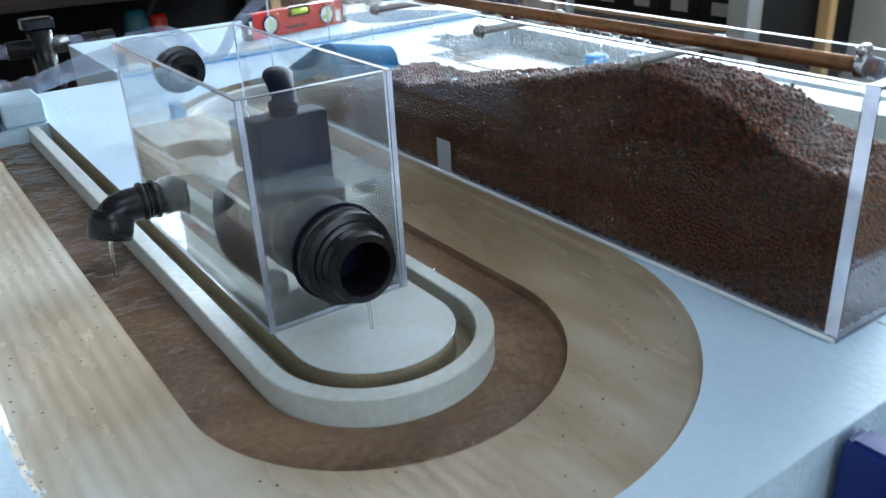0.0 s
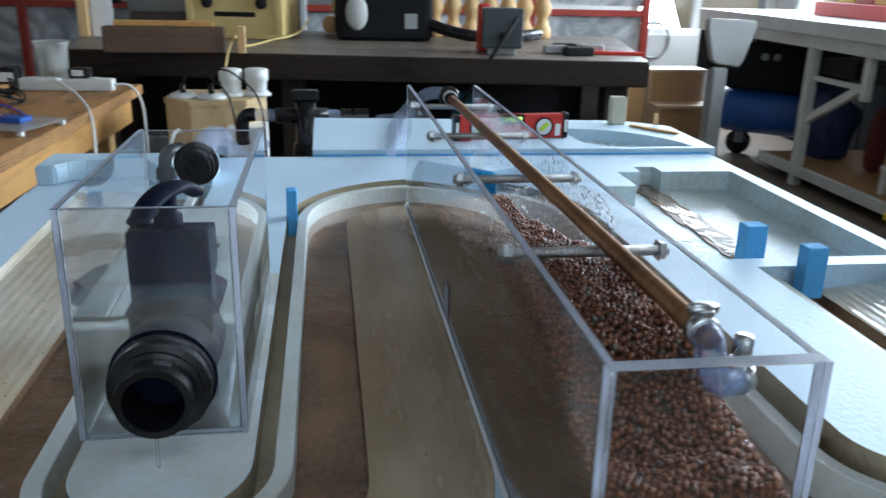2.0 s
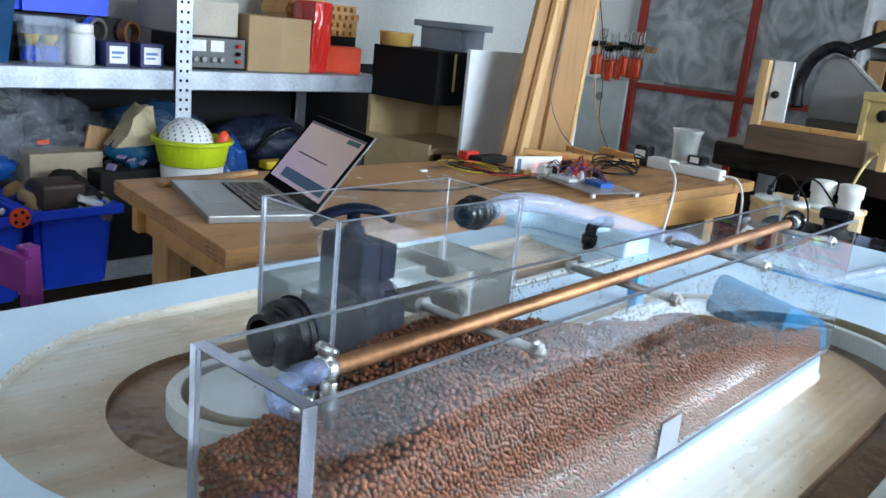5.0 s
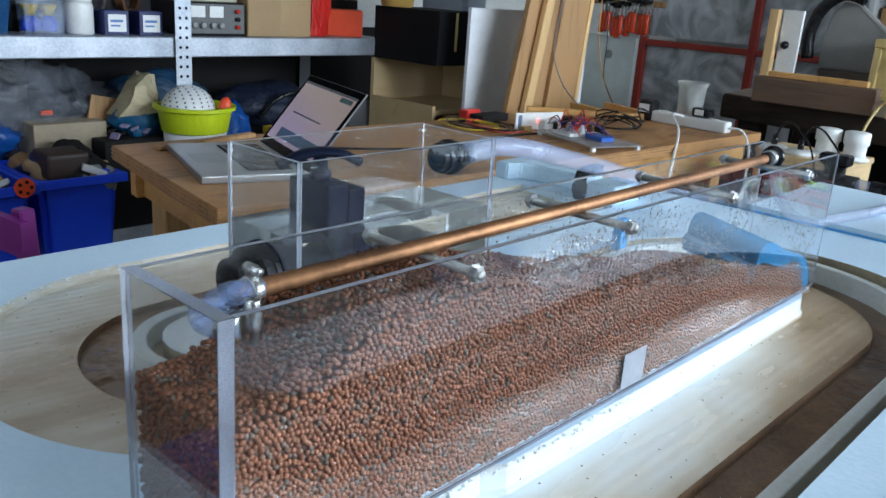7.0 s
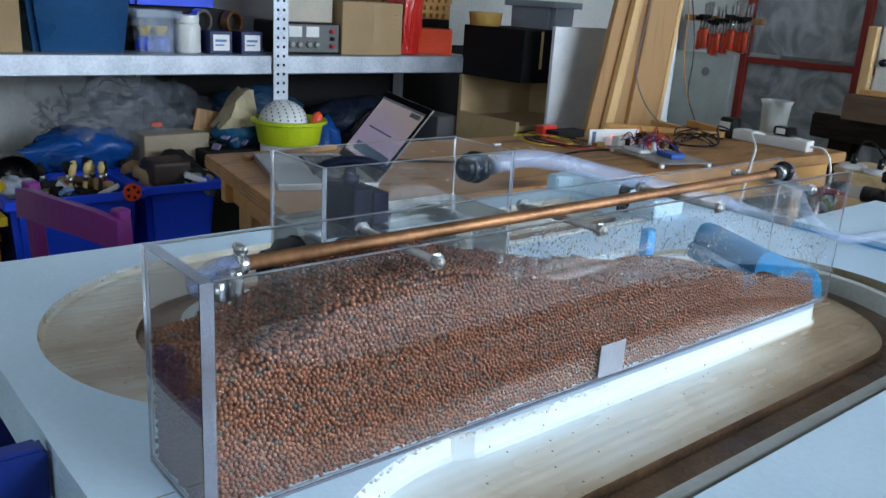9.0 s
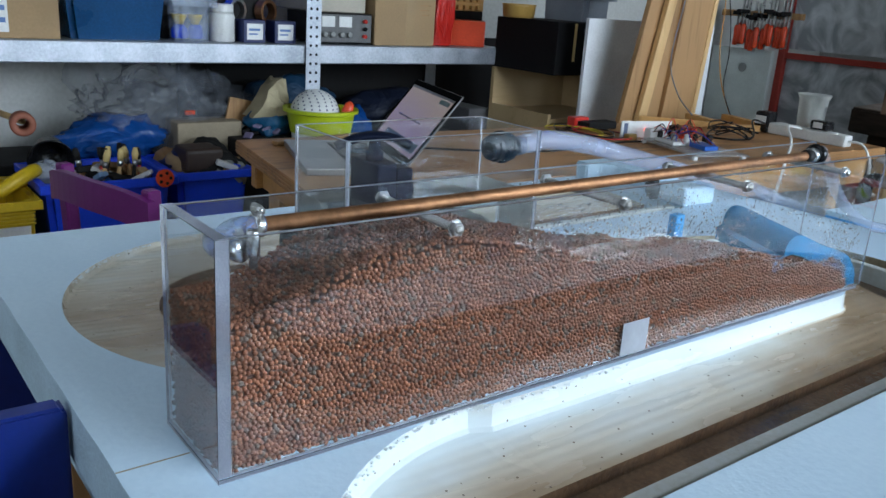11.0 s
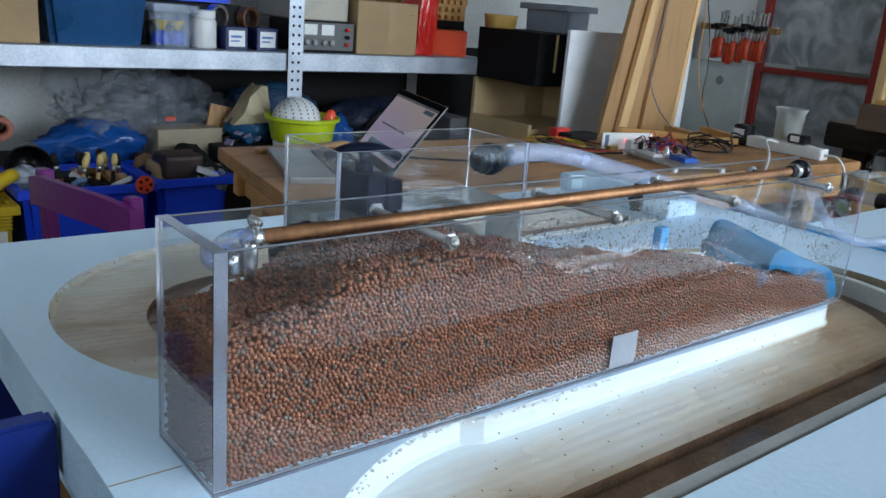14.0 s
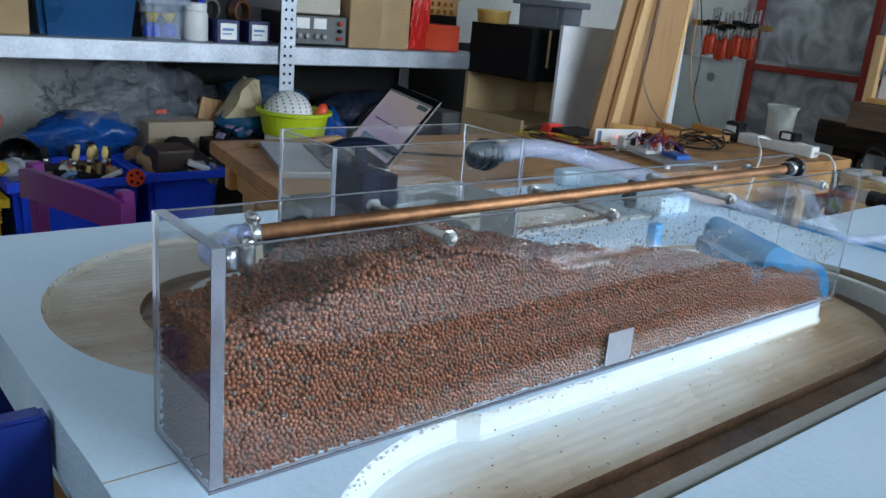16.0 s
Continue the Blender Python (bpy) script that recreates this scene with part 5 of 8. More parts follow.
def bench_things():
    z = 0.7455
    # circuit on a clear base with parts
    t = thing("circuit_board", (-0.95, 2.02, z), "breadboard circuit with coloured wires on a clear sheet", "circuit")
    m = Matrix.Translation((-0.99, 1.98, z)) @ Matrix.Rotation(radians(-18), 4, 'Z')
    part("base_sheet", turned(B((-0.12, 0.17, -0.09, 0.1, 0.012, 0.016)), m), film("clear_sheet", (0.5, 0.5, 0.5), 0.4, 3, 0.02), t, "clear sheet on feet")
    for x, y in ((-0.11, -0.08), (0.16, -0.08), (-0.11, 0.09), (0.16, 0.09)):
        part("foot", turned(B((x - 0.006, x + 0.006, y - 0.006, y + 0.006, 0, 0.012)), m), WHITE, t)
    part("blue_module", turned(B((0.03, 0.11, -0.01, 0.04, 0.016, 0.03), bevel=0.002), m), plain("circuit_blue", (0.01, 0.1, 0.42), 0.4), t)
    part("breadboard", turned(B((-0.08, 0.02, -0.06, 0.06, 0.016, 0.026), bevel=0.001), m), WHITE, t)
    for i in range(5):
        x, y = -0.07 + 0.02 * i, -0.05 + 0.022 * ((i * 3) % 5)
        part("component", turned(lathe((x, y, 0.026), (x, y, 1), [(0.007, 0), (0.008, 0.001), (0.008, 0.018 + 0.003 * (i % 3)), (0.006, 0.021 + 0.003 * (i % 3))], 12), m), [DARK, ORANGE, GREY, DARK, WHITE][i], t)
    wires = [plain("red_wire", (0.5, 0.02, 0.015)), plain("brown_wire", (0.14, 0.05, 0.02)), plain("blue_wire", (0.02, 0.05, 0.4)), BLACK]
    rng = random.Random(4)
    for i in range(12):
        a = (rng.uniform(-0.08, 0.0), rng.uniform(-0.05, 0.05), 0.026)
        b = (rng.uniform(-0.02, 0.12), rng.uniform(-0.05, 0.05), 0.026)
        c = ((a[0] + b[0]) / 2, (a[1] + b[1]) / 2, rng.uniform(0.05, 0.075))
        part("wire", turned(tube([a, c, b], 0.0014, 6, 6), m), wires[i % 4], t, smooth=True)
    # narrow white board with a red light, and a red module
    t = thing("display_board", (-1.195, 2.035, z), "small white board on edge with a lit red lamp", "circuit")
    m = Matrix.Translation((-1.195, 2.035, z)) @ Matrix.Rotation(radians(-15), 4, 'Z')
    part("board", turned(B((-0.003, 0.003, -0.1, 0.1, 0, 0.055), bevel=0.001), m), WHITE, t)
    part("print", turned(B((0.0031, 0.0036, -0.09, -0.075, 0.006, 0.048)), m), plain("board_print", (0.1, 0.13, 0.22)), t, "dark blue bar of print")
    part("lamp", turned(lathe((0.0031, -0.005, 0.028), (1, -0.005, 0.028), [(0.005, 0), (0.005, 0.006), (0.003, 0.009)], 12), m), LED, t, "lit red lamp")
    t = thing("red_module", (-1.4, 2.02, z), "small red and black electronics module", "circuit")
    part("body", B((-1.46, -1.42, 1.93, 2.0, z, z + 0.035), bevel=0.003), RED, t)
    part("cover", B((-1.419, -1.36, 1.94, 2.08, z, z + 0.025), bevel=0.003), DARK, t)
    t = thing("circuit_module", (-1.1, 2.06, z), "cluster of motors and chips wired together on the workbench", "circuit")
    for k, (x, y, w, d, h, mt) in enumerate(((-1.15, 2.0, 0.03, 0.025, 0.04, WHITE), (-1.12, 2.09, 0.035, 0.03, 0.05, DARK), (-1.08, 2.05, 0.025, 0.025, 0.03, CARD), (-1.09, 2.13, 0.04, 0.03, 0.045, REDPAINT), (-1.04, 2.16, 0.03, 0.02, 0.03, DARK), (-1.17, 1.93, 0.025, 0.04, 0.022, plain("brass_part", (0.45, 0.3, 0.1), 0.35, 0.6)))):
        part("component", B((x - w / 2, x + w / 2, y - d / 2, y + d / 2, z, z + h), bevel=0.003), mt, t)
    rng = random.Random(33)
    for i in range(14):
        a = Vector((rng.uniform(-1.17, -1.06), rng.uniform(1.95, 2.15), z + 0.03))
        b = Vector((rng.uniform(-1.1, -0.95), rng.uniform(1.98, 2.12), z + 0.03))
        c = (a + b) / 2 + Vector((0, 0, rng.uniform(0.015, 0.05)))
        part("wire", tube([a, c, b], 0.0016, 6, 6), [RED, wires[1], BLACK, wires[2], ORANGE][i % 5], t, smooth=True)
    # power strip
    t = thing("power_strip", (-0.97, 2.66, z), "white power strip with plugged adaptors", "power strip")
    m = Matrix.Translation((-0.97, 2.66, z)) @ Matrix.Rotation(radians(-2), 4, 'Z')
    part("body", turned(B((-0.15, 0.15, -0.025, 0.025, 0, 0.04), bevel=0.006, seg=2), m), WHITE, t)
    for i in range(5):
        x = -0.11 + 0.05 * i
        part("socket", turned(lathe((x, 0, 0.0401), (x, 0, 1), [(0.017, 0), (0.019, 0.001), (0.019, 0.0022), (0.016, 0.0022)], 20), m), WHITE, t)
    part("plug", turned(B((0.01, 0.08, -0.025, 0.022, 0.043, 0.075), bevel=0.006), m), BLACK, t, "black adaptor with a white label")
    part("plug", turned(B((-0.21, -0.152, -0.03, 0.03, 0.0, 0.075), bevel=0.006), m), BLACK, t, "black adaptor")
    part("sticker", turned(B((0.025, 0.06, -0.026, -0.0251, 0.05, 0.07)), m), WHITE, t)
    part("sticker", turned(B((-0.205, -0.16, -0.031, -0.0301, 0.03, 0.06)), m), WHITE, t)
    # cables
    for pts, mt, r in (([(-0.82, 2.655, 0.765), (-0.77, 2.66, 0.76), (-0.735, 2.655, 0.70), (-0.73, 2.65, 0.55), (-0.735, 2.655, 0.3)], WHITE, 0.0045),
                       ([(-0.98, 2.62, 0.785), (-0.96, 2.50, 0.80), (-0.86, 2.36, 0.772), (-0.79, 2.22, 0.73), (-0.77, 2.15, 0.6), (-0.75, 2.1, 0.35)], WHITE, 0.0045),
                       ([(-1.13, 2.63, 0.78), (-1.10, 2.5, 0.80), (-1.02, 2.38, 0.755), (-1.12, 2.28, 0.75), (-1.17, 2.42, 0.77), (-1.1, 2.55, 0.752)], BLACK, 0.0035)):
        single("power_cable", tube(pts, r, 8, 8), mt, "power cable trailing off the workbench" if mt is WHITE else "black power cable looped on the workbench", "cable", smooth=True)
    rng = random.Random(9)
    for i, mt in enumerate((plain("yellow_wire", (0.6, 0.45, 0.02)), BLACK, BLACK, wires[0])):
        cx, cy = -1.33 + 0.02 * i, 1.83 + 0.025 * i
        pts = [(cx + 0.09 * math.cos(k * 1.1 + i) * (1 + 0.4 * rng.random()), cy + 0.07 * math.sin(k * 1.1 + i) * (1 + 0.5 * rng.random()), z + 0.004 + 0.012 * rng.random()) for k in range(9)]
        single("loose_wire", tube(pts, 0.0022, 6, 6), mt, "tangle of thin loose wire on the workbench", "wire", smooth=True)
    # plastic beaker
    t = thing("beaker", (-1.05, 2.8, z), "translucent plastic measuring beaker", "beaker")
    part("cup", lathe((-1.05, 2.8, z), (-1.05, 2.8, 2), [(0.0, 0.002), (0.043, 0.002), (0.045, 0.006), (0.052, 0.13), (0.06, 0.148), (0.058, 0.149), (0.05, 0.13), (0.042, 0.008), (0.0, 0.006)], 32, closed=False),
         clear("milky_plastic", (0.9, 0.92, 0.9), 1.3, 0.3, haze=0.42, haze_scale=12, haze_color=(0.72, 0.74, 0.72)), t, smooth=True)
    # timber offcut and laths
    single("pine_lath", turned(B((-0.012, 0.012, -0.2, 0.2, 0, 0.02), bevel=0.002), Matrix.Translation((-1.33, 2.47, z)) @ Matrix.Rotation(radians(-50), 4, 'Z')), PINE_Y, "pale pine lath lying on the workbench", "lath")
    single("pine_tray", turned(merge(B((-0.15, 0.15, -0.1, -0.07, 0, 0.022)), B((-0.15, 0.15, 0.07, 0.1, 0, 0.022)), B((0.12, 0.15, -0.07, 0.07, 0, 0.022))), Matrix.Translation((-1.3, 2.66, z)) @ Matrix.Rotation(radians(-20), 4, 'Z')), PINE_Y, "small open pine tray on the workbench", "tray")
    # black cable loops by the power strip
    for cx, cy, r, k in ((-1.12, 2.42, 0.075, 0), (-1.08, 2.36, 0.06, 1), (-1.17, 2.48, 0.085, 2)):
        pts = [(cx + r * math.cos(a * 0.75 + k), cy + r * 0.8 * math.sin(a * 0.75 + k), z + 0.004 + 0.028 * (0.5 + 0.5 * math.sin(a * 1.3 + k))) for a in range(12)]
        single("black_cable", tube(pts, 0.0028, 6, 6), BLACK, "thin black cable looped on the workbench", "cable", smooth=True)
    # paint flecks and scuffs on the top
    bm = bmesh.new()
    rng = random.Random(71)
    for k in range(130):
        x, y = rng.uniform(-1.42, -0.92), rng.uniform(0.8, 2.75)
        n, a, sl = rng.randint(5, 8), rng.uniform(0, 6), rng.uniform(1, 4)
        s = 0.0015 + 0.008 * rng.random() ** 4
        vs = []
        for j in range(n):
            b = 2 * math.pi * j / n
            u, v = s * sl * math.cos(b) * rng.uniform(0.6, 1.2), s * math.sin(b) * rng.uniform(0.6, 1.2)
            vs.append(bm.verts.new((x + u * math.cos(a) - v * math.sin(a), y + u * math.sin(a) + v * math.cos(a), z + 0.0002)))
        bm.faces.new(vs).normal_update()
    for f in bm.faces:
        if f.normal.z < 0:
            f.normal_flip()
    single("paint_flecks", bm, plain("pale_paint_fleck", (0.62, 0.58, 0.5), 0.8), "pale paint flecks dried on the workbench top", "paint flecks", kind="stuff")
    single("white_eraser", B((-1.35, -1.335, 1.62, 1.65, z, z + 0.006), bevel=0.002), WHITE, "small white block lying on the workbench", "block")
    single("wood_strip", turned(B((-0.012, 0.012, -0.16, 0.16, 0, 0.012), bevel=0.002), Matrix.Translation((-1.45, 0.95, z)) @ Matrix.Rotation(radians(10), 4, 'Z')), OAK, "thin brown strip of wood on the workbench", "lath")


at_level(-0.023, bench_things)

# ---- leaning boards and the black box behind the workbench ----


def leaning():
    single("white_board", turned(B((-0.009, 0.009, -0.22, 0.24, 0, 0.44), bevel=0.001), Matrix.Translation((-1.86, 2.64, 0.64)) @ Matrix.Rotation(radians(-4), 4, 'Z')), plain("pale_laminate", (0.84, 0.86, 0.88), 0.5), "pale laminate board standing upright", "board")
    for k, (y, w, mt, x, lean) in enumerate(((2.48, 0.09, OAK, -1.66, 12), (2.535, 0.05, PINE, -1.63, 11.5), (2.59, 0.11, OAK, -1.64, 10), (2.68, 0.06, PINE, -1.67, 9), (2.74, 0.2, OAK, -1.62, 7), (2.845, 0.025, PINE, -1.615, 6))):
        m = Matrix.Translation((x, y - 0.72 * math.tan(radians(lean)), 0.0)) @ Matrix.Rotation(radians(-lean), 4, 'X')
        bm = B((-0.012, 0.012, -w / 2, w / 2, 0.04, 2.0 - 0.1 * (k % 3)), bevel=0.0015)
        single("plank", turned(bm, m), mt, "long timber plank leaning upright behind the workbench" if mt is PINE else "long brown board leaning upright behind the workbench", "plank", "leaning planks")
    single("white_board", turned(B((-0.008, 0.008, -0.09, 0.09, 0, 0.52), bevel=0.001), Matrix.Translation((-1.83, 3.11, 0.56)) @ Matrix.Rotation(radians(-6), 4, 'Z')), bpy.data.materials["pale_laminate"], "narrow pale laminate board standing upright", "board")
    single("board_plinth", B((-1.9, -1.76, 2.98, 3.24, 0, 0.5595), bevel=0.004), DARK, "dark box behind the leaning planks", "box")
    single("board_stand", B((-1.92, -1.8, 2.36, 2.86, 0, 0.6395), bevel=0.004), OAK, "low wooden box behind the workbench", "box")
    t = thing("black_crate", (-2.2, 2.5, 0.0), "black painted open wooden cabinet", "cabinet")
    part("upper_box", B((-2.42, -2.02, 2.40, 2.87, 0.83, 1.055), bevel=0.002), MATTBLACK, t, "matt black painted box")
    part("back_board", B((-2.43, -2.41, 2.40, 2.88, 0.4, 0.828)), PALEPLY, t)
    part("side_board", B((-2.409, -2.03, 2.86, 2.88, 0.4, 0.828)), PALEPLY, t)
    part("side_board", B((-2.409, -2.03, 2.40, 2.418, 0.4, 0.66)), PALEPLY, t)
    part("shelf", B((-2.409, -2.03, 2.419, 2.859, 0.62, 0.64)), PALEPLY, t)
    part("plinth", B((-2.409, -2.03, 2.419, 2.859, 0.0, 0.4)), DARK, t)
    part("tape", B((-2.0195, -2.0185, 2.50, 2.515, 0.89, 1.05)), CREAM, t, "strip of pale tape")


leaning()

# ---- steel shelving along the west wall ----


def shelving():
    t = thing("steel_shelving", (-2.7, 1.0, 0), "galvanised steel shelving full of boxes and clutter", "shelving")
    xf, xb, y0, y1 = -2.43, -2.98, -0.75, 2.5
    for z in (0.965, 0.27, 1.75):
        part("shelf", B((xb, xf - 0.003, y0, y1, z - 0.012, z)), GALV, t)
        part("beam", B((xf - 0.002, xf + 0.018, y0, y1, z - 0.072, z + 0.002), bevel=0.004), GALV, t, "galvanised shelf beam")
        part("beam", B((xb, xb + 0.018, y0, y1, z - 0.073, z - 0.013)), GALV, t)
    for x, ys in ((xf + 0.03, (1.44, -0.55)), (xb - 0.01, (2.46, -0.71))):
        for y in ys:
            p = part("post", B((x - 0.004, x, y - 0.032, y + 0.032, 0.057, 2.0), (x - 0.04, x - 0.004, y + 0.028, y + 0.032, 0.057, 2.0)), GALV, t, "perforated steel post")
            if x > -2.6:
                for k in range(40):
                    z = 0.3 + 0.035 * k
                    for s in (-1, 1):
                        part("slot", lathe((x + 0.0006, y + s * 0.013, z), (x - 1, y + s * 0.013, z), [(0.0062, 0), (0.0062, 0.001)], 7), MATTBLACK, p)
    return t


at_level(-0.057, shelving)


def bin_box(name, x0, x1, y0, y1, z0, z1, mt, label, category, taper=0.03, lip=0.012, lid=None, group=""):
    """An open plastic bin with a rolled lip and sloping sides."""
    t = thing(name, ((x0 + x1) / 2, (y0 + y1) / 2, z0), label, category, group)
    bm = bmesh.new()

    def ring(ins, z):
        return [bm.verts.new(p) for p in ((x0 + ins, y0 + ins, z), (x1 - ins, y0 + ins, z), (x1 - ins, y1 - ins, z), (x0 + ins, y1 - ins, z))]
    rows = [ring(taper, z0), ring(lip, z1 - 0.02), ring(0, z1 - 0.02), ring(0, z1), ring(lip + 0.004, z1), ring(taper + 0.004, z0 + 0.006)]
    for a, b in zip(rows, rows[1:]):
        for i in range(4):
            j = (i + 1) % 4
            bm.faces.new((a[i], a[j], b[j], b[i]))
    bm.faces.new(rows[0][::-1]), bm.faces.new(rows[-1])
    bmesh.ops.bevel(bm, geom=[e for e in bm.edges if abs((e.verts[0].co - e.verts[1].co).z) > 0.03], offset=0.02, segments=2, affect='EDGES')
    part("tub", bm, mt, t)
    part("rim", B((x0 - 0.009, x0 - 0.0003, y0 - 0.009, y1 + 0.009, z1 - 0.026, z1 + 0.003), (x1 + 0.0003, x1 + 0.009, y0 - 0.009, y1 + 0.009, z1 - 0.026, z1 + 0.003), (x0, x1, y0 - 0.009, y0 - 0.0003, z1 - 0.026, z1 + 0.003), (x0, x1, y1 + 0.0003, y1 + 0.009, z1 - 0.026, z1 + 0.003), bevel=0.002), mt, t)
    if lid:
        part("lid", B((x0 - 0.006, x1 + 0.006, y0 - 0.006, y1 + 0.006, z1 + 0.0035, z1 + 0.024), bevel=0.006, seg=2), lid, t)
    return t


def crumple(x, y, z, sx, sy, sz, mt, name, label, category, seed, sub=4, rough=0.35):
    """A crumpled bag or cloth: a ball pushed about by noise, flat below."""
    bm = bmesh.new()
    bmesh.ops.create_icosphere(bm, subdivisions=sub, radius=1)
    for v in bm.verts:
        p = v.co.copy()
        k = 1 + rough * noise.noise(p * 1.6 + Vector((seed, 0, 0))) + rough * 0.6 * abs(noise.noise(p * 4.3 + Vector((0, seed, 0)))) + rough * 0.25 * noise.noise(p * 10 + Vector((0, 0, seed)))
        v.co = Vector((p.x * sx * k, p.y * sy * k, max(p.z * k, -0.75) * sz))
    lo = min(v.co.z for v in bm.verts)
    bmesh.ops.translate(bm, vec=(x, y, z - lo), verts=bm.verts)
    return single(name, bm, mt, label, category, smooth=True)


def shelf_goods():
    z = 0.9655
    t = thing("cardboard_box", (-2.6, 0.35, z), "brown cardboard box with a printed label", "box")
    part("carton", B((-2.78, -2.46, 0.12, 0.52, z, z + 0.32), bevel=0.003), CARD, t)
    part("shipping_label", B((-2.4595, -2.459, 0.295, 0.365, z + 0.02, z + 0.26)), WHITE, t, "white label with blue bars")
    for k in range(5):
        part("label_bar", B((-2.4588, -2.4584, 0.303, 0.357, z + 0.05 + 0.038 * k, z + 0.066 + 0.038 * k)), plain("label_blue", (0.1, 0.2, 0.45)) if k == 0 else bpy.data.materials["label_blue"], t)
    bin_box("storage_bin", -2.86, -2.46, 0.53, 0.905, z, z + 0.24, TEALBIN, "blue plastic storage bin on the shelf", "bin", 0.035, lid=BINBLUE)
    bin_box("lidded_bin", -2.96, -2.62, 0.93, 1.30, z + 0.165, z + 0.36, BINBLUE, "bright blue plastic bin on the shelf", "bin", 0.02)
    single("wooden_riser", B((-2.96, -2.60, 0.91, 1.32, z, z + 0.16), bevel=0.003), DARK, "dark box at the back of the shelf", "box")
    t = bin_box("clear_box", -2.59, -2.47, 0.912, 1.062, z, z + 0.15, film("clear_box_plastic", (0.5, 0.58, 0.7), 0.22, 3, 0.02), "clear plastic box of yellow reels", "box", 0.012, 0.006)
    for y in (0.95, 1.01):
        r = thing("yellow_reel", (-2.53, y, z + 0.008), "yellow and blue reel in a clear box", "reel", "reels")
        part("base", lathe((-2.53, y, z + 0.008), (-2.53, y, 2), [(0.024, 0), (0.03, 0.004), (0.03, 0.03), (0.022, 0.045), (0.014, 0.05)], 20), BINBLUE, r, smooth=True)
        part("cone", lathe((-2.53, y, z + 0.0585), (-2.53, y, 2), [(0.014, 0), (0.018, 0.012), (0.028, 0.03), (0.028, 0.036)], 20), YELLOW, r, smooth=True)
    t = thing("white_jar", (-2.53, 1.115, z), "white plastic jar with a ribbed lid", "jar")
    part("jar", lathe((-2.53, 1.115, z), (-2.53, 1.115, 2), [(0.043, 0), (0.048, 0.004), (0.048, 0.095), (0.044, 0.105), (0.04, 0.108)], 28), WHITE, t, smooth=True)
    part("lid", lathe((-2.53, 1.115, z + 0.1085), (-2.53, 1.115, 2), [(0.043, 0), (0.044, 0.003), (0.044, 0.026), (0.04, 0.03)], 28), WHITE, t)
    for y in (1.225, 1.355):
        t = thing("solder_reel", (-2.52, y, z), "dark blue reel box with a white label and tape roll", "reel", "reel boxes")
        part("carton", B((-2.56, -2.475, y - 0.045, y + 0.045, z, z + 0.085), bevel=0.002), NAVY, t)
        part("label", B((-2.4745, -2.474, y - 0.032, y + 0.034, z + 0.012, z + 0.072)), WHITE, t)
        part("label_bar", B((-2.4738, -2.4734, y - 0.024, y + 0.012, z + 0.03, z + 0.036), (-2.4738, -2.4734, y - 0.024, y + 0.022, z + 0.045, z + 0.054)), bpy.data.materials["label_blue"], t)
        part("roll", lathe((-2.6, y - 0.04, z + 0.115), (-2.5, y + 0.0, z + 0.115), [(0.034, 0), (0.046, 0.0005), (0.046, 0.036), (0.034, 0.0365), (0.034, 0)], 28, closed=False), STEEL if y < 1.3 else COPPER, t, "metallic tape roll")
    # laboratory power supply
    t = thing("power_supply", (-2.6, 1.62, z), "bench power supply with two dial meters", "power supply")
    part("case", B((-2.72, -2.475, 1.485, 1.755, z + 0.006, z + 0.125), bevel=0.003), DARK, t)
    fp = part("front_panel", B((-2.4748, -2.472, 1.49, 1.75, z + 0.01, z + 0.12)), plain("panel_grey", (0.11, 0.11, 0.11), 0.5), t)
    for y in (1.545, 1.625):
        part("meter", B((-2.472, -2.47, y - 0.03, y + 0.03, z + 0.07, z + 0.112)), WHITE, fp, "white dial meter")
        for dy in (-0.018, 0.018):
            part("knob", lathe((-2.472, y + dy, z + 0.04), (0, y + dy, z + 0.04), [(0.011, 0), (0.011, 0.012), (0.008, 0.014)], 16), GREY, fp, smooth=True)
    for k in range(3):
        part("terminal", lathe((-2.472, 1.715, z + 0.035 + 0.03 * k), (0, 1.715, z + 0.035 + 0.03 * k), [(0.008, 0), (0.008, 0.016)], 12), RED if k != 1 else BLACK, fp, smooth=True)
    single("grey_case", B((-2.86, -2.52, 1.5, 1.75, z + 0.1261, z + 0.26), bevel=0.004), plain("putty_plastic", (0.5, 0.45, 0.36), 0.5), "putty coloured case on the power supply", "case")
    t = thing("cardboard_box", (-2.6, 1.92, z), "brown cardboard box with faint handwriting", "box")
    part("carton", B((-2.78, -2.475, 1.77, 2.085, z, z + 0.22), bevel=0.003), CARD, t)
    part("flap_tape", B((-2.4748, -2.4743, 1.93, 1.975, z + 0.002, z + 0.218)), plain("brown_tape", (0.4, 0.26, 0.12), 0.35), t)
    part("writing", B((-2.4748, -2.4743, 2.0, 2.06, z + 0.17, z + 0.174), (-2.4748, -2.4743, 2.0, 2.05, z + 0.15, z + 0.154), (-2.4748, -2.4743, 2.01, 2.05, z + 0.13, z + 0.134)), OAK, t, "faint bars of handwriting")
    bm = B((-2.66, -2.5, 2.10, 2.205, z, z + 0.30), bevel=0.012, seg=2)
    bmesh.ops.subdivide_edges(bm, edges=list(bm.edges), cuts=4, use_grid_fill=True)
    for v in bm.verts:
        k = (v.co.z - z) / 0.3
        v.co.y += 0.018 * noise.noise(v.co * 16) * k + 0.02 * k
        v.co.x += 0.012 * noise.noise(v.co * 22 + Vector((4, 4, 4)))
    single("red_bag", bm, creased("glossy_red_bag", (0.6, 0.022, 0.015), 0.2), "tall glossy red paper bag on the shelf", "bag", smooth=True)
    t = thing("red_box", (-2.6, 2.37, z), "open orange-red plastic parts box", "box")
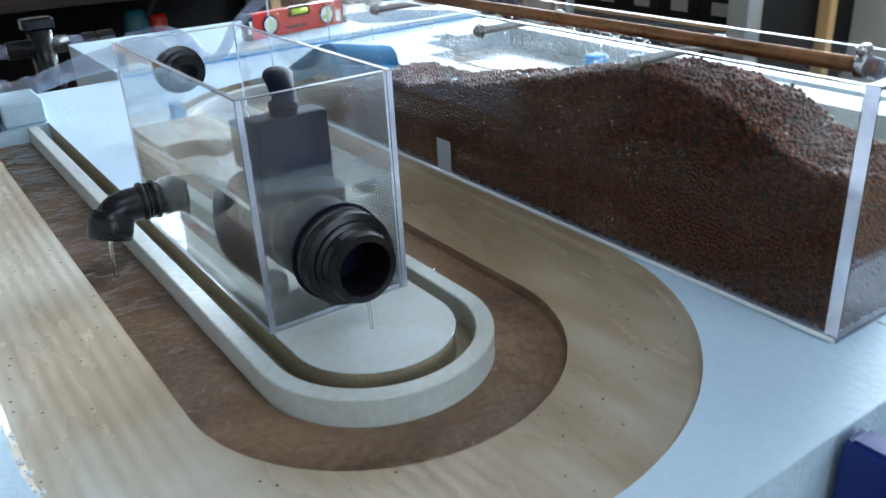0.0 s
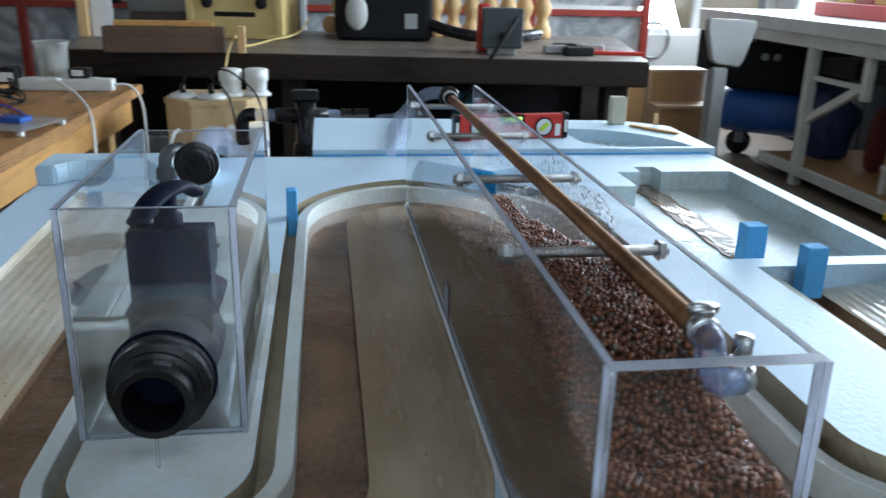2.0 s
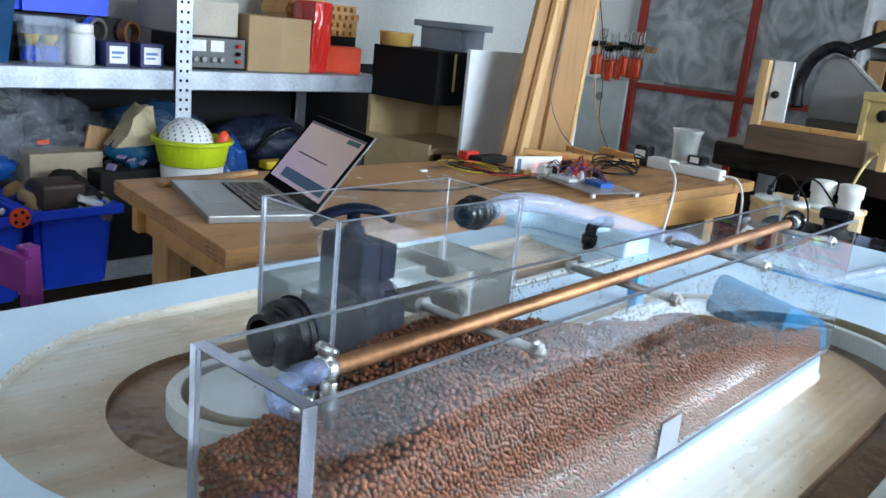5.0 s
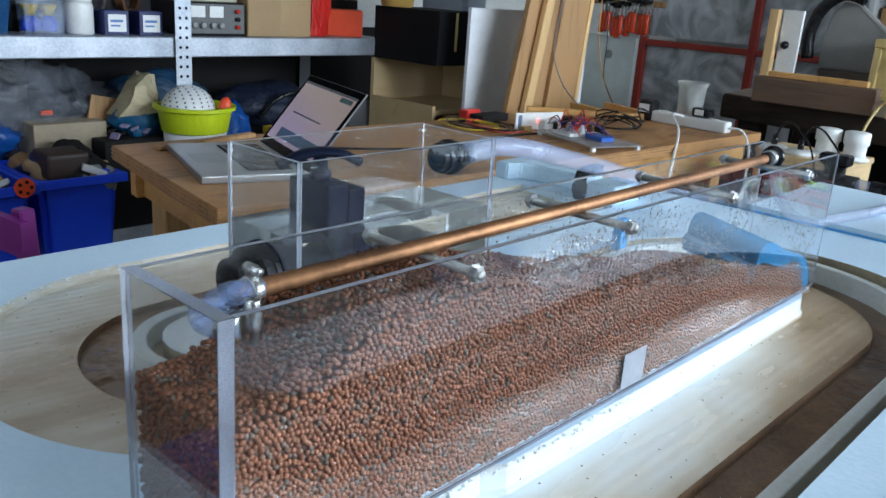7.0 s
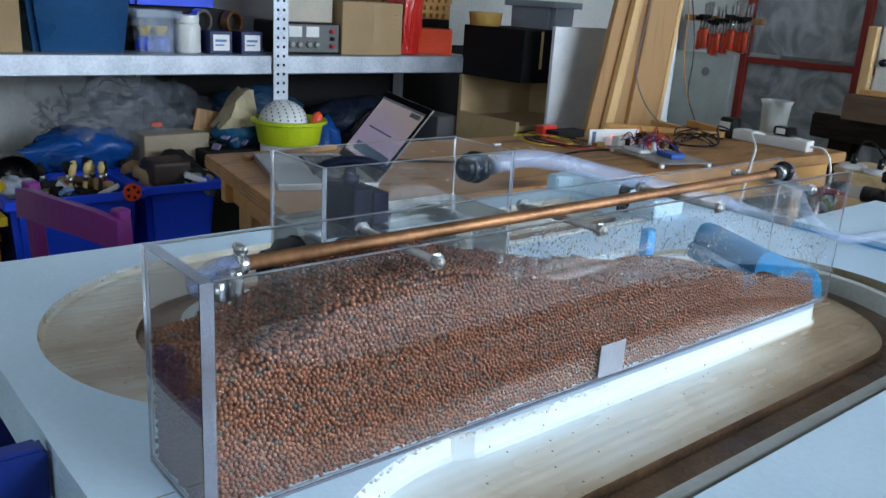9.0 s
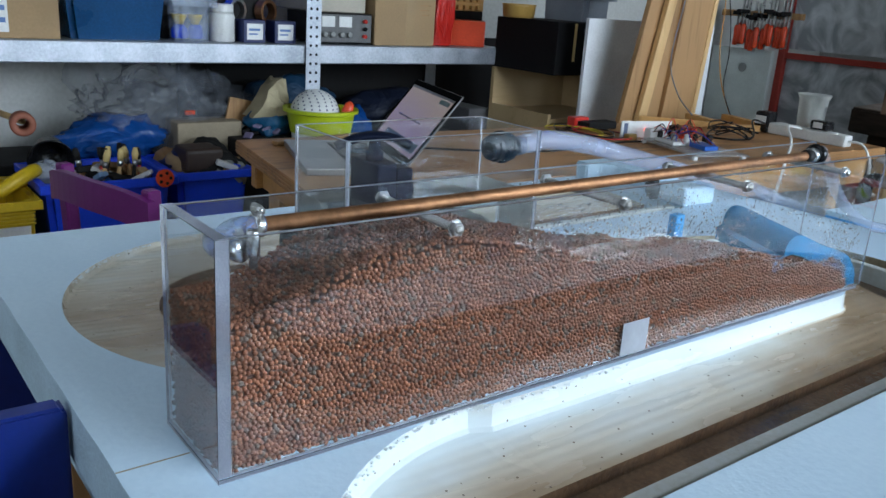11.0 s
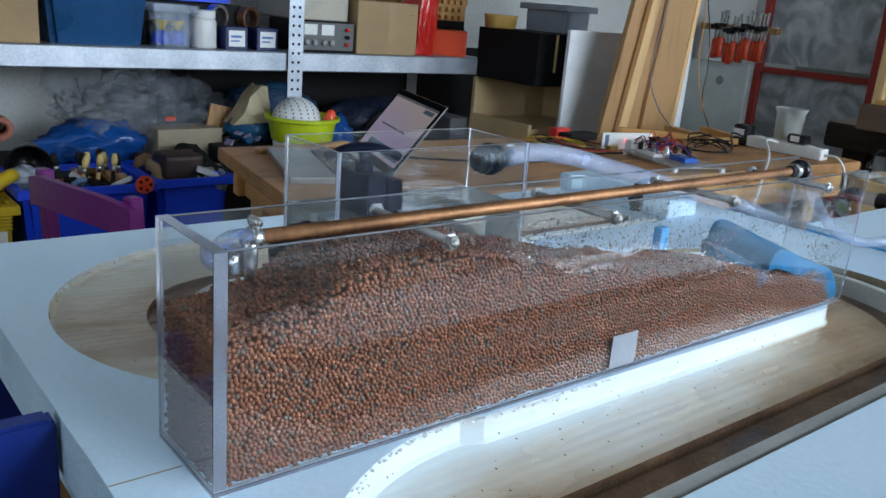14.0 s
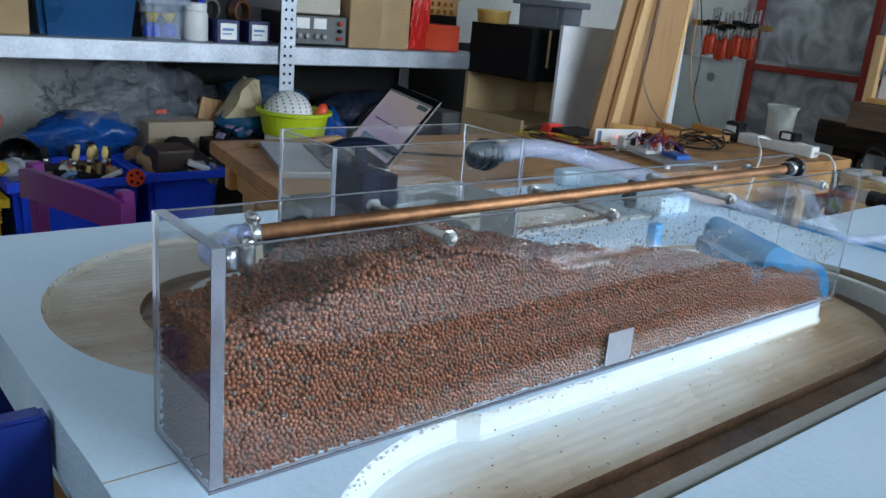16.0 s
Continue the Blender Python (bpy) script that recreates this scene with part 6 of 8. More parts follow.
    m = Matrix.Translation((-2.6, 2.375, z)) @ Matrix.Rotation(radians(-38), 4, 'Z')
    part("tub", turned(B((-0.09, 0.09, -0.08, 0.08, 0, 0.115), bevel=0.004, seg=2), m), ORANGE, t)
    part("side_label", turned(B((0.04, 0.07, -0.0815, -0.0803, 0.03, 0.085)), m), WHITE, t)
    for k, (y0, y1, zz) in enumerate(((2.14, 2.36, 1.13), (2.38, 2.56, 1.12), (2.14, 2.36, 1.166), (2.38, 2.56, 1.156), (2.13, 2.35, 1.202), (2.39, 2.57, 1.192), (2.14, 2.37, 1.238), (2.38, 2.55, 1.228), (2.15, 2.36, 1.274), (2.15, 2.35, 1.31))):
        single("wooden_comb", merge(B((-2.9, -2.72, y0, y1, zz, zz + 0.035)), B(*[(-2.719, -2.70, y0 + 0.01 + 0.04 * i, y0 + 0.03 + 0.04 * i, zz + 0.008, zz + 0.026) for i in range(int((y1 - y0) / 0.04))])), PINE_Y, "stack of slotted pale plywood pieces", "plywood piece", "plywood pieces")
    single("shelf_spacer", B((-2.92, -2.73, 2.13, 2.57, z, 1.119), bevel=0.003), DARK, "dark box under the plywood pieces", "box")
    t = bin_box("grey_crate", -2.4, -2.1, 2.64, 2.82, 1.1125, 1.234, plain("grey_crate_plastic", (0.3, 0.34, 0.4), 0.5), "grey plastic crate on the black box", "crate", 0.01, 0.008)
    single("amber_tub", lathe((-2.3, 2.42, 1.1125), (-2.3, 2.42, 3), [(0.06, 0), (0.07, 0.004), (0.075, 0.05), (0.078, 0.06)], 24), plain("amber_plastic", (0.5, 0.3, 0.08), 0.3), "amber plastic tub on the black box", "tub", smooth=True)


at_level(-0.057, shelf_goods)


def low_clutter():
    z = 0.2455
    bin_box("blue_bin", -2.54, -2.19, 0.80, 1.085, z, 0.513, BINBLUE, "bright blue plastic bin full of odds and ends", "bin", 0.03, group="blue bins")
    bin_box("blue_bin", -2.5, -2.14, 0.362, 0.778, z, 0.519, BINBLUE, "bright blue plastic bin full of paint brushes", "bin", 0.03, group="blue bins")
    t = bin_box("yellow_crate", -2.5, -2.14, -0.05, 0.35, z, 0.475, YELLOW, "yellow plastic crate with a white label", "crate", 0.012)
    part("label", B((-2.138, -2.1375, 0.15, 0.32, 0.33, 0.40)), WHITE, t)
    for k in range(4):
        part("rib", B((-2.1397, -2.134, 0.0, 0.335, 0.405 + 0.012 * k, 0.41 + 0.012 * k)), YELLOW, t)
    t = thing("yellow_hose_ring", (-2.4, 0.2, 0.5), "yellow plastic ring with a coil in the crate", "reel")
    part("ring", tube([(-2.28 + 0.1 * math.cos(a * 0.7), 0.24 + 0.13 * math.sin(a * 0.7), 0.5 + 0.05 * math.sin(a)) for a in range(10)], 0.022, 10, 5), YELLOW, t, smooth=True)
    # contents of the bins
    rng = random.Random(2)
    mats = [DARK, BLUEBAG, CARD, GREY, OAK, DARK, NAVY, DARK]
    for i in range(9):
        x, y = rng.uniform(-2.46, -2.28), rng.uniform(0.87, 1.03)
        crumple(x, y, 0.43 + 0.02 * rng.random(), 0.06 + 0.03 * rng.random(), 0.07, 0.05 + 0.03 * rng.random(), mats[i % 8], "rag", "crumpled rag heaped in a blue bin", "rag", i * 3.3, 3)
    single("camera_bag", B((-2.38, -2.25, 0.86, 1.0, 0.495, 0.585), bevel=0.016, seg=3), plain("dark_leather", (0.045, 0.025, 0.018), 0.45), "dark brown leather case lying on a blue bin", "case")
    for i in range(9):
        x, y = rng.uniform(-2.4, -2.22), rng.uniform(0.44, 0.72)
        crumple(x, y, 0.42, 0.06, 0.07, 0.05, mats[(i * 3) % 8], "rag", "crumpled rag heaped in a blue bin", "rag", 40 + i * 2.3, 3)
    for i in range(11):
        x, y = rng.uniform(-2.34, -2.2), 0.53 + 0.018 * i
        t = thing("paint_brush", (x, y, 0.47), "paint brush standing in a blue bin", "brush", "paint brushes")
        d = Vector((rng.uniform(-0.25, 0.25), rng.uniform(-0.3, 0.3), 1)).normalized()
        p = Vector((x, y, 0.44))
        part("handle", lathe(p, p + d, [(0.006, 0), (0.009, 0.06), (0.006, 0.11)], 8), [PINE, PINE, RED, DARK][i % 4], t, smooth=True)
        part("ferrule", rod(p + d * 0.1101, p + d * 0.13, 0.0095, 8), STEEL, t, smooth=True)
        part("bristles", lathe(p + d * 0.1301, p + d, [(0.0095, 0), (0.012, 0.02), (0.008, 0.04)], 8), CREAM if i % 2 else DARK, t, smooth=True)
    bm = lathe((-2.12, 0.735, 0.522), (0, 0.70, 0.62), [(0.009, 0), (0.029, 0.001), (0.031, 0.005), (0.029, 0.009), (0.009, 0.01)], 24)
    t = thing("spoked_disc", (-2.12, 0.735, 0.5), "orange-red plastic wheel with five round holes", "wheel")
    part("disc", bm, ORANGE, t)
    ax = (Vector((0, 0.70, 0.62)) - Vector((-2.12, 0.735, 0.522))).normalized()
    q = ax.to_track_quat('Z', 'Y').to_matrix()
    for k in range(5):
        a = 2 * math.pi * k / 5
        c = Vector((-2.12, 0.735, 0.522)) + ax * 0.0102 + q @ Vector((0.018 * math.cos(a), 0.018 * math.sin(a), 0))
        part("hole", lathe(c, c + ax, [(0.0055, 0), (0.0055, 0.001)], 12), DARK, t)
    crumple(-2.62, 0.72, 0.5, 0.12, 0.17, 0.085, BLUEBAG, "blue_bag", "crumpled dark blue plastic bag behind the bins", "bag", 8, 4, 0.4)
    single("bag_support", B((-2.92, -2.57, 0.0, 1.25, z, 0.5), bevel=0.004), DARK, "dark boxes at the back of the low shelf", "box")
    crumple(-2.74, 1.02, 0.5, 0.14, 0.26, 0.15, BAG, "clear_bag", "large crumpled clear polythene bag", "bag", 15, 5, 0.55)
    bag = crumple(-2.70, 0.86, 0.52, 0.12, 0.24, 0.19, BAG, "clear_bag", "large crumpled clear polythene bag", "bag", 21, 5, 0.55)
    part("tag", B((-2.578, -2.572, 0.98, 1.02, 0.655, 0.672), bevel=0.002), ORANGE, bag, "small orange-red tag")
    t = thing("black_pot", (-2.4, 0.48, 0.5), "black plastic pot lying on its side in the bin", "pot")
    part("pot", lathe((-2.47, 0.46, 0.575), (-2.3, 0.43, 0.535), [(0.045, 0), (0.07, 0.1), (0.074, 0.104), (0.066, 0.1), (0.042, 0.02), (0, 0.018)], 28, closed=False), BLACK, t, smooth=True)
    crumple(-2.3, 0.42, 0.50, 0.05, 0.075, 0.035, film("printed_film_bag", (0.55, 0.6, 0.68), 0.5, 9, 0.7), "printed_bag", "crumpled pale plastic bag beside the black pot", "bag", 12, 4, 0.35)
    # small packets and tools heaped in the bins
    rng = random.Random(48)
    packs = [CARD, WHITE, BINBLUE, DARK, plain("tan_packet", (0.3, 0.17, 0.07), 0.6), plain("pale_blue_packet", (0.2, 0.32, 0.5), 0.4), OAK, MATTBLACK]
    for i in range(26):
        first = i < 17
        x, y = (rng.uniform(-2.36, -2.18), rng.uniform(0.42, 0.72)) if first else (rng.uniform(-2.3, -2.22), rng.uniform(0.99, 1.05))
        w, d, h = rng.uniform(0.012, 0.03), rng.uniform(0.02, 0.045), rng.uniform(0.006, 0.014)
        m = Matrix.Translation((x, y, 0.508 + rng.uniform(0, 0.022))) @ Matrix.Rotation(rng.uniform(0, 3), 4, 'Z') @ Matrix.Rotation(rng.uniform(-0.7, 0.7), 4, 'X')
        single("small_packet", turned(B((-w, w, -d, d, -h, h), bevel=0.003), m), packs[i % 8], "small packet heaped among tools in a blue bin", "packet", "packets in the bins")
    for i in range(12):
        x, y = -2.46 - 0.05 * (i % 3), 1.19 + 0.013 * i
        m = Matrix.Translation((x, y, 0.585 + 0.012 * (i % 4))) @ Matrix.Rotation(rng.uniform(0, 3), 4, 'Z') @ Matrix.Rotation(rng.uniform(-0.9, 0.9), 4, 'X')
        single("small_packet", turned(B((-0.018, 0.018, -0.014, 0.014, -0.005, 0.005), bevel=0.002), m), [plain("lilac_packet", (0.24, 0.2, 0.32), 0.5) if i == 0 else bpy.data.materials["lilac_packet"], DARK, GREY][i % 3], "small lilac and grey packet piled beside the bucket", "packet", "packets beside the bucket")
    single("packet_crate", B((-2.6, -2.42, 1.13, 1.36, z, 0.575), bevel=0.004), DARK, "dark crate under the small packets", "crate")
    single("clay_roller", turned(lathe((0, 0, 0), (1, 0.1, 0), [(0.018, 0), (0.032, 0.003), (0.04, 0.03), (0.042, 0.09), (0.038, 0.1), (0.022, 0.1), (0.02, 0.06)], 24, closed=False), Matrix.Translation((-2.64, 0.41, 0.645)) @ Matrix.Rotation(radians(-12), 4, 'Z')), plain("terracotta", (0.38, 0.13, 0.08), 0.7), "terracotta coloured roller end among the bags", "roller", smooth=True)
    single("roller_rod", rod((-3.049, 0.36, 0.635), (-2.62, 0.412, 0.645), 0.012, 10), PINE, "thin wooden rod fixed to the wall", "rod", smooth=True)
    t = thing("cardboard_box", (-2.6, 1.06, z), "flattened cardboard box behind the bins", "box")
    part("carton", B((-2.66, -2.52, 0.93, 1.19, 0.5005, 0.632), bevel=0.003), plain("grey_cardboard", (0.36, 0.29, 0.2), 0.85), t)
    # lime bucket with a colander
    t = thing("lime_bucket", (-2.45, 1.43, z), "lime green plastic bucket with a white lower part", "bucket")
    part("bucket", lathe((-2.35, 1.45, 0.605), (-2.35, 1.45, 2), [(0.085, 0), (0.12, 0.003), (0.135, 0.08), (0.15, 0.085), (0.15, 0.098), (0.13, 0.098), (0.12, 0.02)], 36), LIME, t, smooth=False)
    part("lower_bucket", lathe((-2.35, 1.45, z), (-2.35, 1.45, 2), [(0.09, 0), (0.115, 0.356), (0.1, 0.359)], 32), WHITE, t, smooth=True)
    c = thing("colander", (-2.36, 1.43, 0.72), "white perforated plastic colander upside down in the bucket", "colander")
    prof = [(0.1 * math.cos(a), 0.1 * math.sin(a)) for a in [k * math.pi / 2 / 10 for k in range(10)]]
    part("bowl", lathe((-2.36, 1.43, 0.675), (-2.36, 1.43, 2), prof + [(0.012, 0.1)], 32), WHITE, c, smooth=True)
    for ring in range(2, 9):
        a = ring * math.pi / 2 / 10
        for k in range(int(22 * math.cos(a))):
            b = 2 * math.pi * k / int(22 * math.cos(a))
            d = Vector((math.cos(a) * math.cos(b), math.cos(a) * math.sin(b), math.sin(a)))
            if d.x > -0.2:
                p = Vector((-2.36, 1.43, 0.675)) + d * 0.1
                part("hole", lathe(p, p + d, [(0.0038, 0), (0.0038, 0.0006)], 6), NAVY, c)
    single("carrot", lathe((-2.27, 1.52, 0.68), (-2.25, 1.55, 0.81), [(0.02, 0), (0.024, 0.02), (0.018, 0.05), (0.004, 0.06)], 10), ORANGE, "orange plastic piece in the bucket", "plastic piece", smooth=True)
    bm = B((-2.56, -2.46, 1.2, 1.36, 0.655, 0.8))
    bmesh.ops.subdivide_edges(bm, edges=list(bm.edges), cuts=3, use_grid_fill=True)
    for v in bm.verts:
        k = (v.co.z - 0.655) / 0.145
        v.co.y = 1.3 + (v.co.y - 1.28) * (1.05 - 0.85 * k) + 0.03 * k
        v.co += Vector((0.02, 0.02, 0.012)) * noise.noise(v.co * 22)
    single("paper_bag", bm, creased("tan_paper", (0.42, 0.35, 0.22), 0.8), "crumpled tan paper bag beside the bucket", "bag")
    crumple(-2.53, 1.32, 0.575, 0.07, 0.1, 0.075, creased("teal_polythene", (0.008, 0.09, 0.19), 0.35), "teal_bag", "crumpled teal plastic bag under the paper bag", "bag", 33, 4, 0.3)
    crumple(-2.74, 1.5, 0.6, 0.08, 0.2, 0.1, creased("dark_teal_polythene", (0.005, 0.035, 0.08), 0.5), "teal_bag", "crumpled dark teal plastic bag behind the bucket", "bag", 37, 4, 0.3)
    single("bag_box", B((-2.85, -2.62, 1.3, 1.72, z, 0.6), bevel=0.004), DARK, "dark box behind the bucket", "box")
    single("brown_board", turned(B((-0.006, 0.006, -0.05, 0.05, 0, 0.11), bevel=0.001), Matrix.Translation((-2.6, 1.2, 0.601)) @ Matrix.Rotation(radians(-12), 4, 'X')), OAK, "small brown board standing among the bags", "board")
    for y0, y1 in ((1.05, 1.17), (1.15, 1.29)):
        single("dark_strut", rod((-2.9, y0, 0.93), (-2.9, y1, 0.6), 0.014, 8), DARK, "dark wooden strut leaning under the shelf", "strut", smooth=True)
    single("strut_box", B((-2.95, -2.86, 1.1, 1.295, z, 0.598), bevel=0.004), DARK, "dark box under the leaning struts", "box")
    crumple(-2.46, 1.66, z, 0.11, 0.1, 0.25, BLUEBAG, "blue_bag", "crumpled blue plastic bag on the low shelf", "bag", 51, 4, 0.35)
    bag = crumple(-2.66, 1.98, 0.56, 0.16, 0.25, 0.1, creased("dark_blue_bag", (0.004, 0.009, 0.028), 0.6), "holdall", "dark blue holdall on the low shelf", "bag", 61, 4, 0.2)
    part("strap", tube([(-2.5, 1.84, 0.60), (-2.47, 1.9, 0.68), (-2.46, 1.99, 0.71), (-2.47, 2.08, 0.68), (-2.5, 2.14, 0.60)], 0.009, 8, 6), BLACK, bag, "black carrying strap", smooth=True)
    # dark sheet added over the wall to deepen the shade under the shelf
    single("shade_sheet", B((-3.045, -3.03, 1.12, 3.3, 0.032, 0.95), bevel=0.002), DARK, "dark sheet on the wall standing for shade under the shelf", "board")
    single("black_case", B((-2.75, -2.42, 1.78, 2.24, z, 0.556), bevel=0.02, seg=2), DARK, "black case under the holdall", "case")
    single("yellow_tool", B((-2.42, -2.36, 1.8, 1.9, 0.5565, 0.59), bevel=0.008, seg=2), YELLOW, "small yellow tool on the black case", "tool")
    single("steel_box", B((-2.7, -2.45, 2.3, 2.42, z, 0.66), bevel=0.004), plain("dull_grey_steel", (0.12, 0.12, 0.125), 0.5), "grey steel box on the low shelf", "box")


at_level(-0.032, low_clutter)

# ---- chairs ----


def wooden_chair(name, at, yaw, mt, label, group="", seat=0.42, back=0.30, width=0.36, slat=0.1, front=0.18):
    """A small painted chair; local y points to its front."""
    m = Matrix.Translation(at) @ Matrix.Rotation(radians(yaw), 4, 'Z')
    t = thing(name, at, label, "chair", group)
    w = width / 2
    part("seat", turned(B((-w, w, -w, front, seat - 0.02, seat), bevel=0.006, seg=2), m), mt, t)
    for x in (-w + 0.025, w - 0.025):
        part("leg", turned(B((x - 0.016, x + 0.016, front - 0.045, front - 0.013, 0, seat - 0.0205), bevel=0.004), m), mt, t)
        bm = B((x - 0.016, x + 0.016, -w + 0.003, -w + 0.035, 0, seat + back), bevel=0.004)
        for v in bm.verts:
            if v.co.z > seat:
                v.co.y -= 0.12 * (v.co.z - seat)
        part("back_post", turned(bm, m), mt, t)
    bm = bmesh.new()
    n = 12
    cols = []
    for i in range(n + 1):
        x = -w + 0.0 + 2 * w * i / n
        y = -w - 0.12 * back - 0.03 * (1 - (2 * i / n - 1) ** 2)
        zt = seat + back - 0.02 * abs(2 * i / n - 1) ** 3
        cols.append([bm.verts.new((x, y + dy, zz)) for dy, zz in ((0.012, zt - slat), (0.012, zt), (-0.006, zt), (-0.006, zt - slat))])
    for a, b in zip(cols, cols[1:]):
        for k in range(4):
            j = (k + 1) % 4
            bm.faces.new((a[k], b[k], b[j], a[j]))
    bm.faces.new(cols[0]), bm.faces.new(cols[-1][::-1])
    bmesh.ops.recalc_face_normals(bm, faces=bm.faces)
    part("backrest", turned(bm, m), mt, t)
    return t


wooden_chair("purple_chair", (-1.369, 0.525, 0), 15.8, PURPLE, "purple painted wooden chair beside the workbench", seat=0.42, back=0.28, width=0.39, slat=0.068, front=0.07)


def blue_chair(x0, x1, y, top):
    """A deep blue chair with solid side panels, its back to the table."""
    t = thing("blue_chair", ((x0 + x1) / 2, y - 0.16, 0), "deep blue painted wooden chair with solid sides at the table", "chair")
    for x in (x0, x1):
        o = [(y, 0.0), (y, top - 0.004), (y - 0.004, top), (y - 0.06, top)] + [(y - 0.06 + 0.05 * math.cos(radians(a)) - 0.0, top - 0.05 + 0.05 * math.sin(radians(a))) for a in range(100, 181, 16)] + [(y - 0.115, 0.62), (y - 0.14, 0.60), (y - 0.3, 0.60), (y - 0.32, 0.58), (y - 0.32, 0.0)]
        bm = slab(o, -0.011, 0.011, 0.003)
        turned(bm, Matrix(((0, 0, 1, x), (1, 0, 0, 0), (0, 1, 0, 0), (0, 0, 0, 1))))
        part("side_panel", bm, CHAIRBLUE, t)
    part("seat", B((x0 + 0.0115, x1 - 0.0115, y - 0.31, y - 0.03, 0.40, 0.424), bevel=0.004), CHAIRBLUE, t)
    part("backrest", B((x0 + 0.0115, x1 - 0.0115, y - 0.045, y - 0.025, 0.5, top - 0.09), bevel=0.004), CHAIRBLUE, t)


def hanging_wires():
    for k, (pts, mt, r) in enumerate((([(-1.60, 2.86, 1.5), (-1.59, 2.93, 1.2), (-1.56, 2.9, 1.0), (-1.5, 2.86, 0.86), (-1.42, 2.83, 0.7475)], plain("amber_wire", (0.55, 0.25, 0.04)), 0.0022),
                                      ([(-1.61, 2.88, 1.45), (-1.6, 2.99, 1.15), (-1.58, 3.0, 0.98), (-1.5, 2.88, 0.84), (-1.38, 2.78, 0.7475)], BLACK, 0.0022),
                                      ([(-1.59, 2.70, 1.5), (-1.585, 2.66, 1.2), (-1.57, 2.6, 0.95), (-1.5, 2.58, 0.82), (-1.4, 2.56, 0.7475)], plain("grey_wire", (0.2, 0.2, 0.22)), 0.0026))):
        single("hanging_wire", tube(pts, r, 6, 8), mt, "thin wire hanging down the leaning boards", "wire", "hanging wires", smooth=True)


hanging_wires()
blue_chair(-0.078, 0.13, -0.058, 0.80)
blue_chair(-0.85, -0.64, 0.03, 0.67)

# ---- dark bench on the north side ----


def dark_bench():
    z = 0.795
    t = thing("dark_bench", (-0.1, 3.7, 0), "heavy oily dark wooden workbench", "workbench")
    part("benchtop", slab([(-1.15, 3.29), (1.19, 2.98), (1.5, 4.3), (-1.32, 4.52)], z - 0.10, z, 0.006), DARKWOOD, t)
    # boards of the top, with narrow gaps
    for k in range(5):
        f0, f1 = k / 5 + 0.002, (k + 1) / 5 - 0.002
        lerp = lambda a, b, f: (a[0] + (b[0] - a[0]) * f, a[1] + (b[1] - a[1]) * f)
        a, b, c, d = (-1.145, 3.295), (1.185, 2.985), (1.495, 4.29), (-1.315, 4.515)
        part("top_board", slab([lerp(a, d, f0), lerp(b, c, f0), lerp(b, c, f1), lerp(a, d, f1)], z + 0.0003, z + 0.004), BENCHTOP_SHEEN, t, "worn bench board coloured paler for window sheen")
    for x, y in ((-1.05, 3.42), (1.1, 3.14), (1.32, 4.18), (-1.16, 4.4), (-0.25, 3.36)):
        part("leg", B((x - 0.05, x + 0.05, y - 0.05, y + 0.05, 0, z - 0.1005), bevel=0.006), DARKWOOD, t)
    part("lower_shelf", slab([(-0.98, 3.55), (1.0, 3.26), (1.22, 4.1), (-1.05, 4.35)], 0.2, 0.23), DARKWOOD, t)
    part("back_panel", slab([(-1.25, 4.42), (1.45, 4.2), (1.45, 4.22), (-1.25, 4.44)], 0.231, z - 0.101), MATTBLACK, t)


dark_bench()


def turned_post(x, y, z, s, mt, group):
    t = lathe((x, y, z), (x, y, 9), [(0.045 * s, 0), (0.05 * s, 0.01), (0.05 * s, 0.05), (0.035 * s, 0.07), (0.028 * s, 0.1), (0.044 * s, 0.13), (0.05 * s, 0.16), (0.03 * s, 0.2), (0.034 * s, 0.21), (0.046 * s, 0.24), (0.04 * s, 0.27)], 16)
    single("turned_post", t, mt, "pale turned wooden post end on the dark bench", "turned post", group, smooth=True)


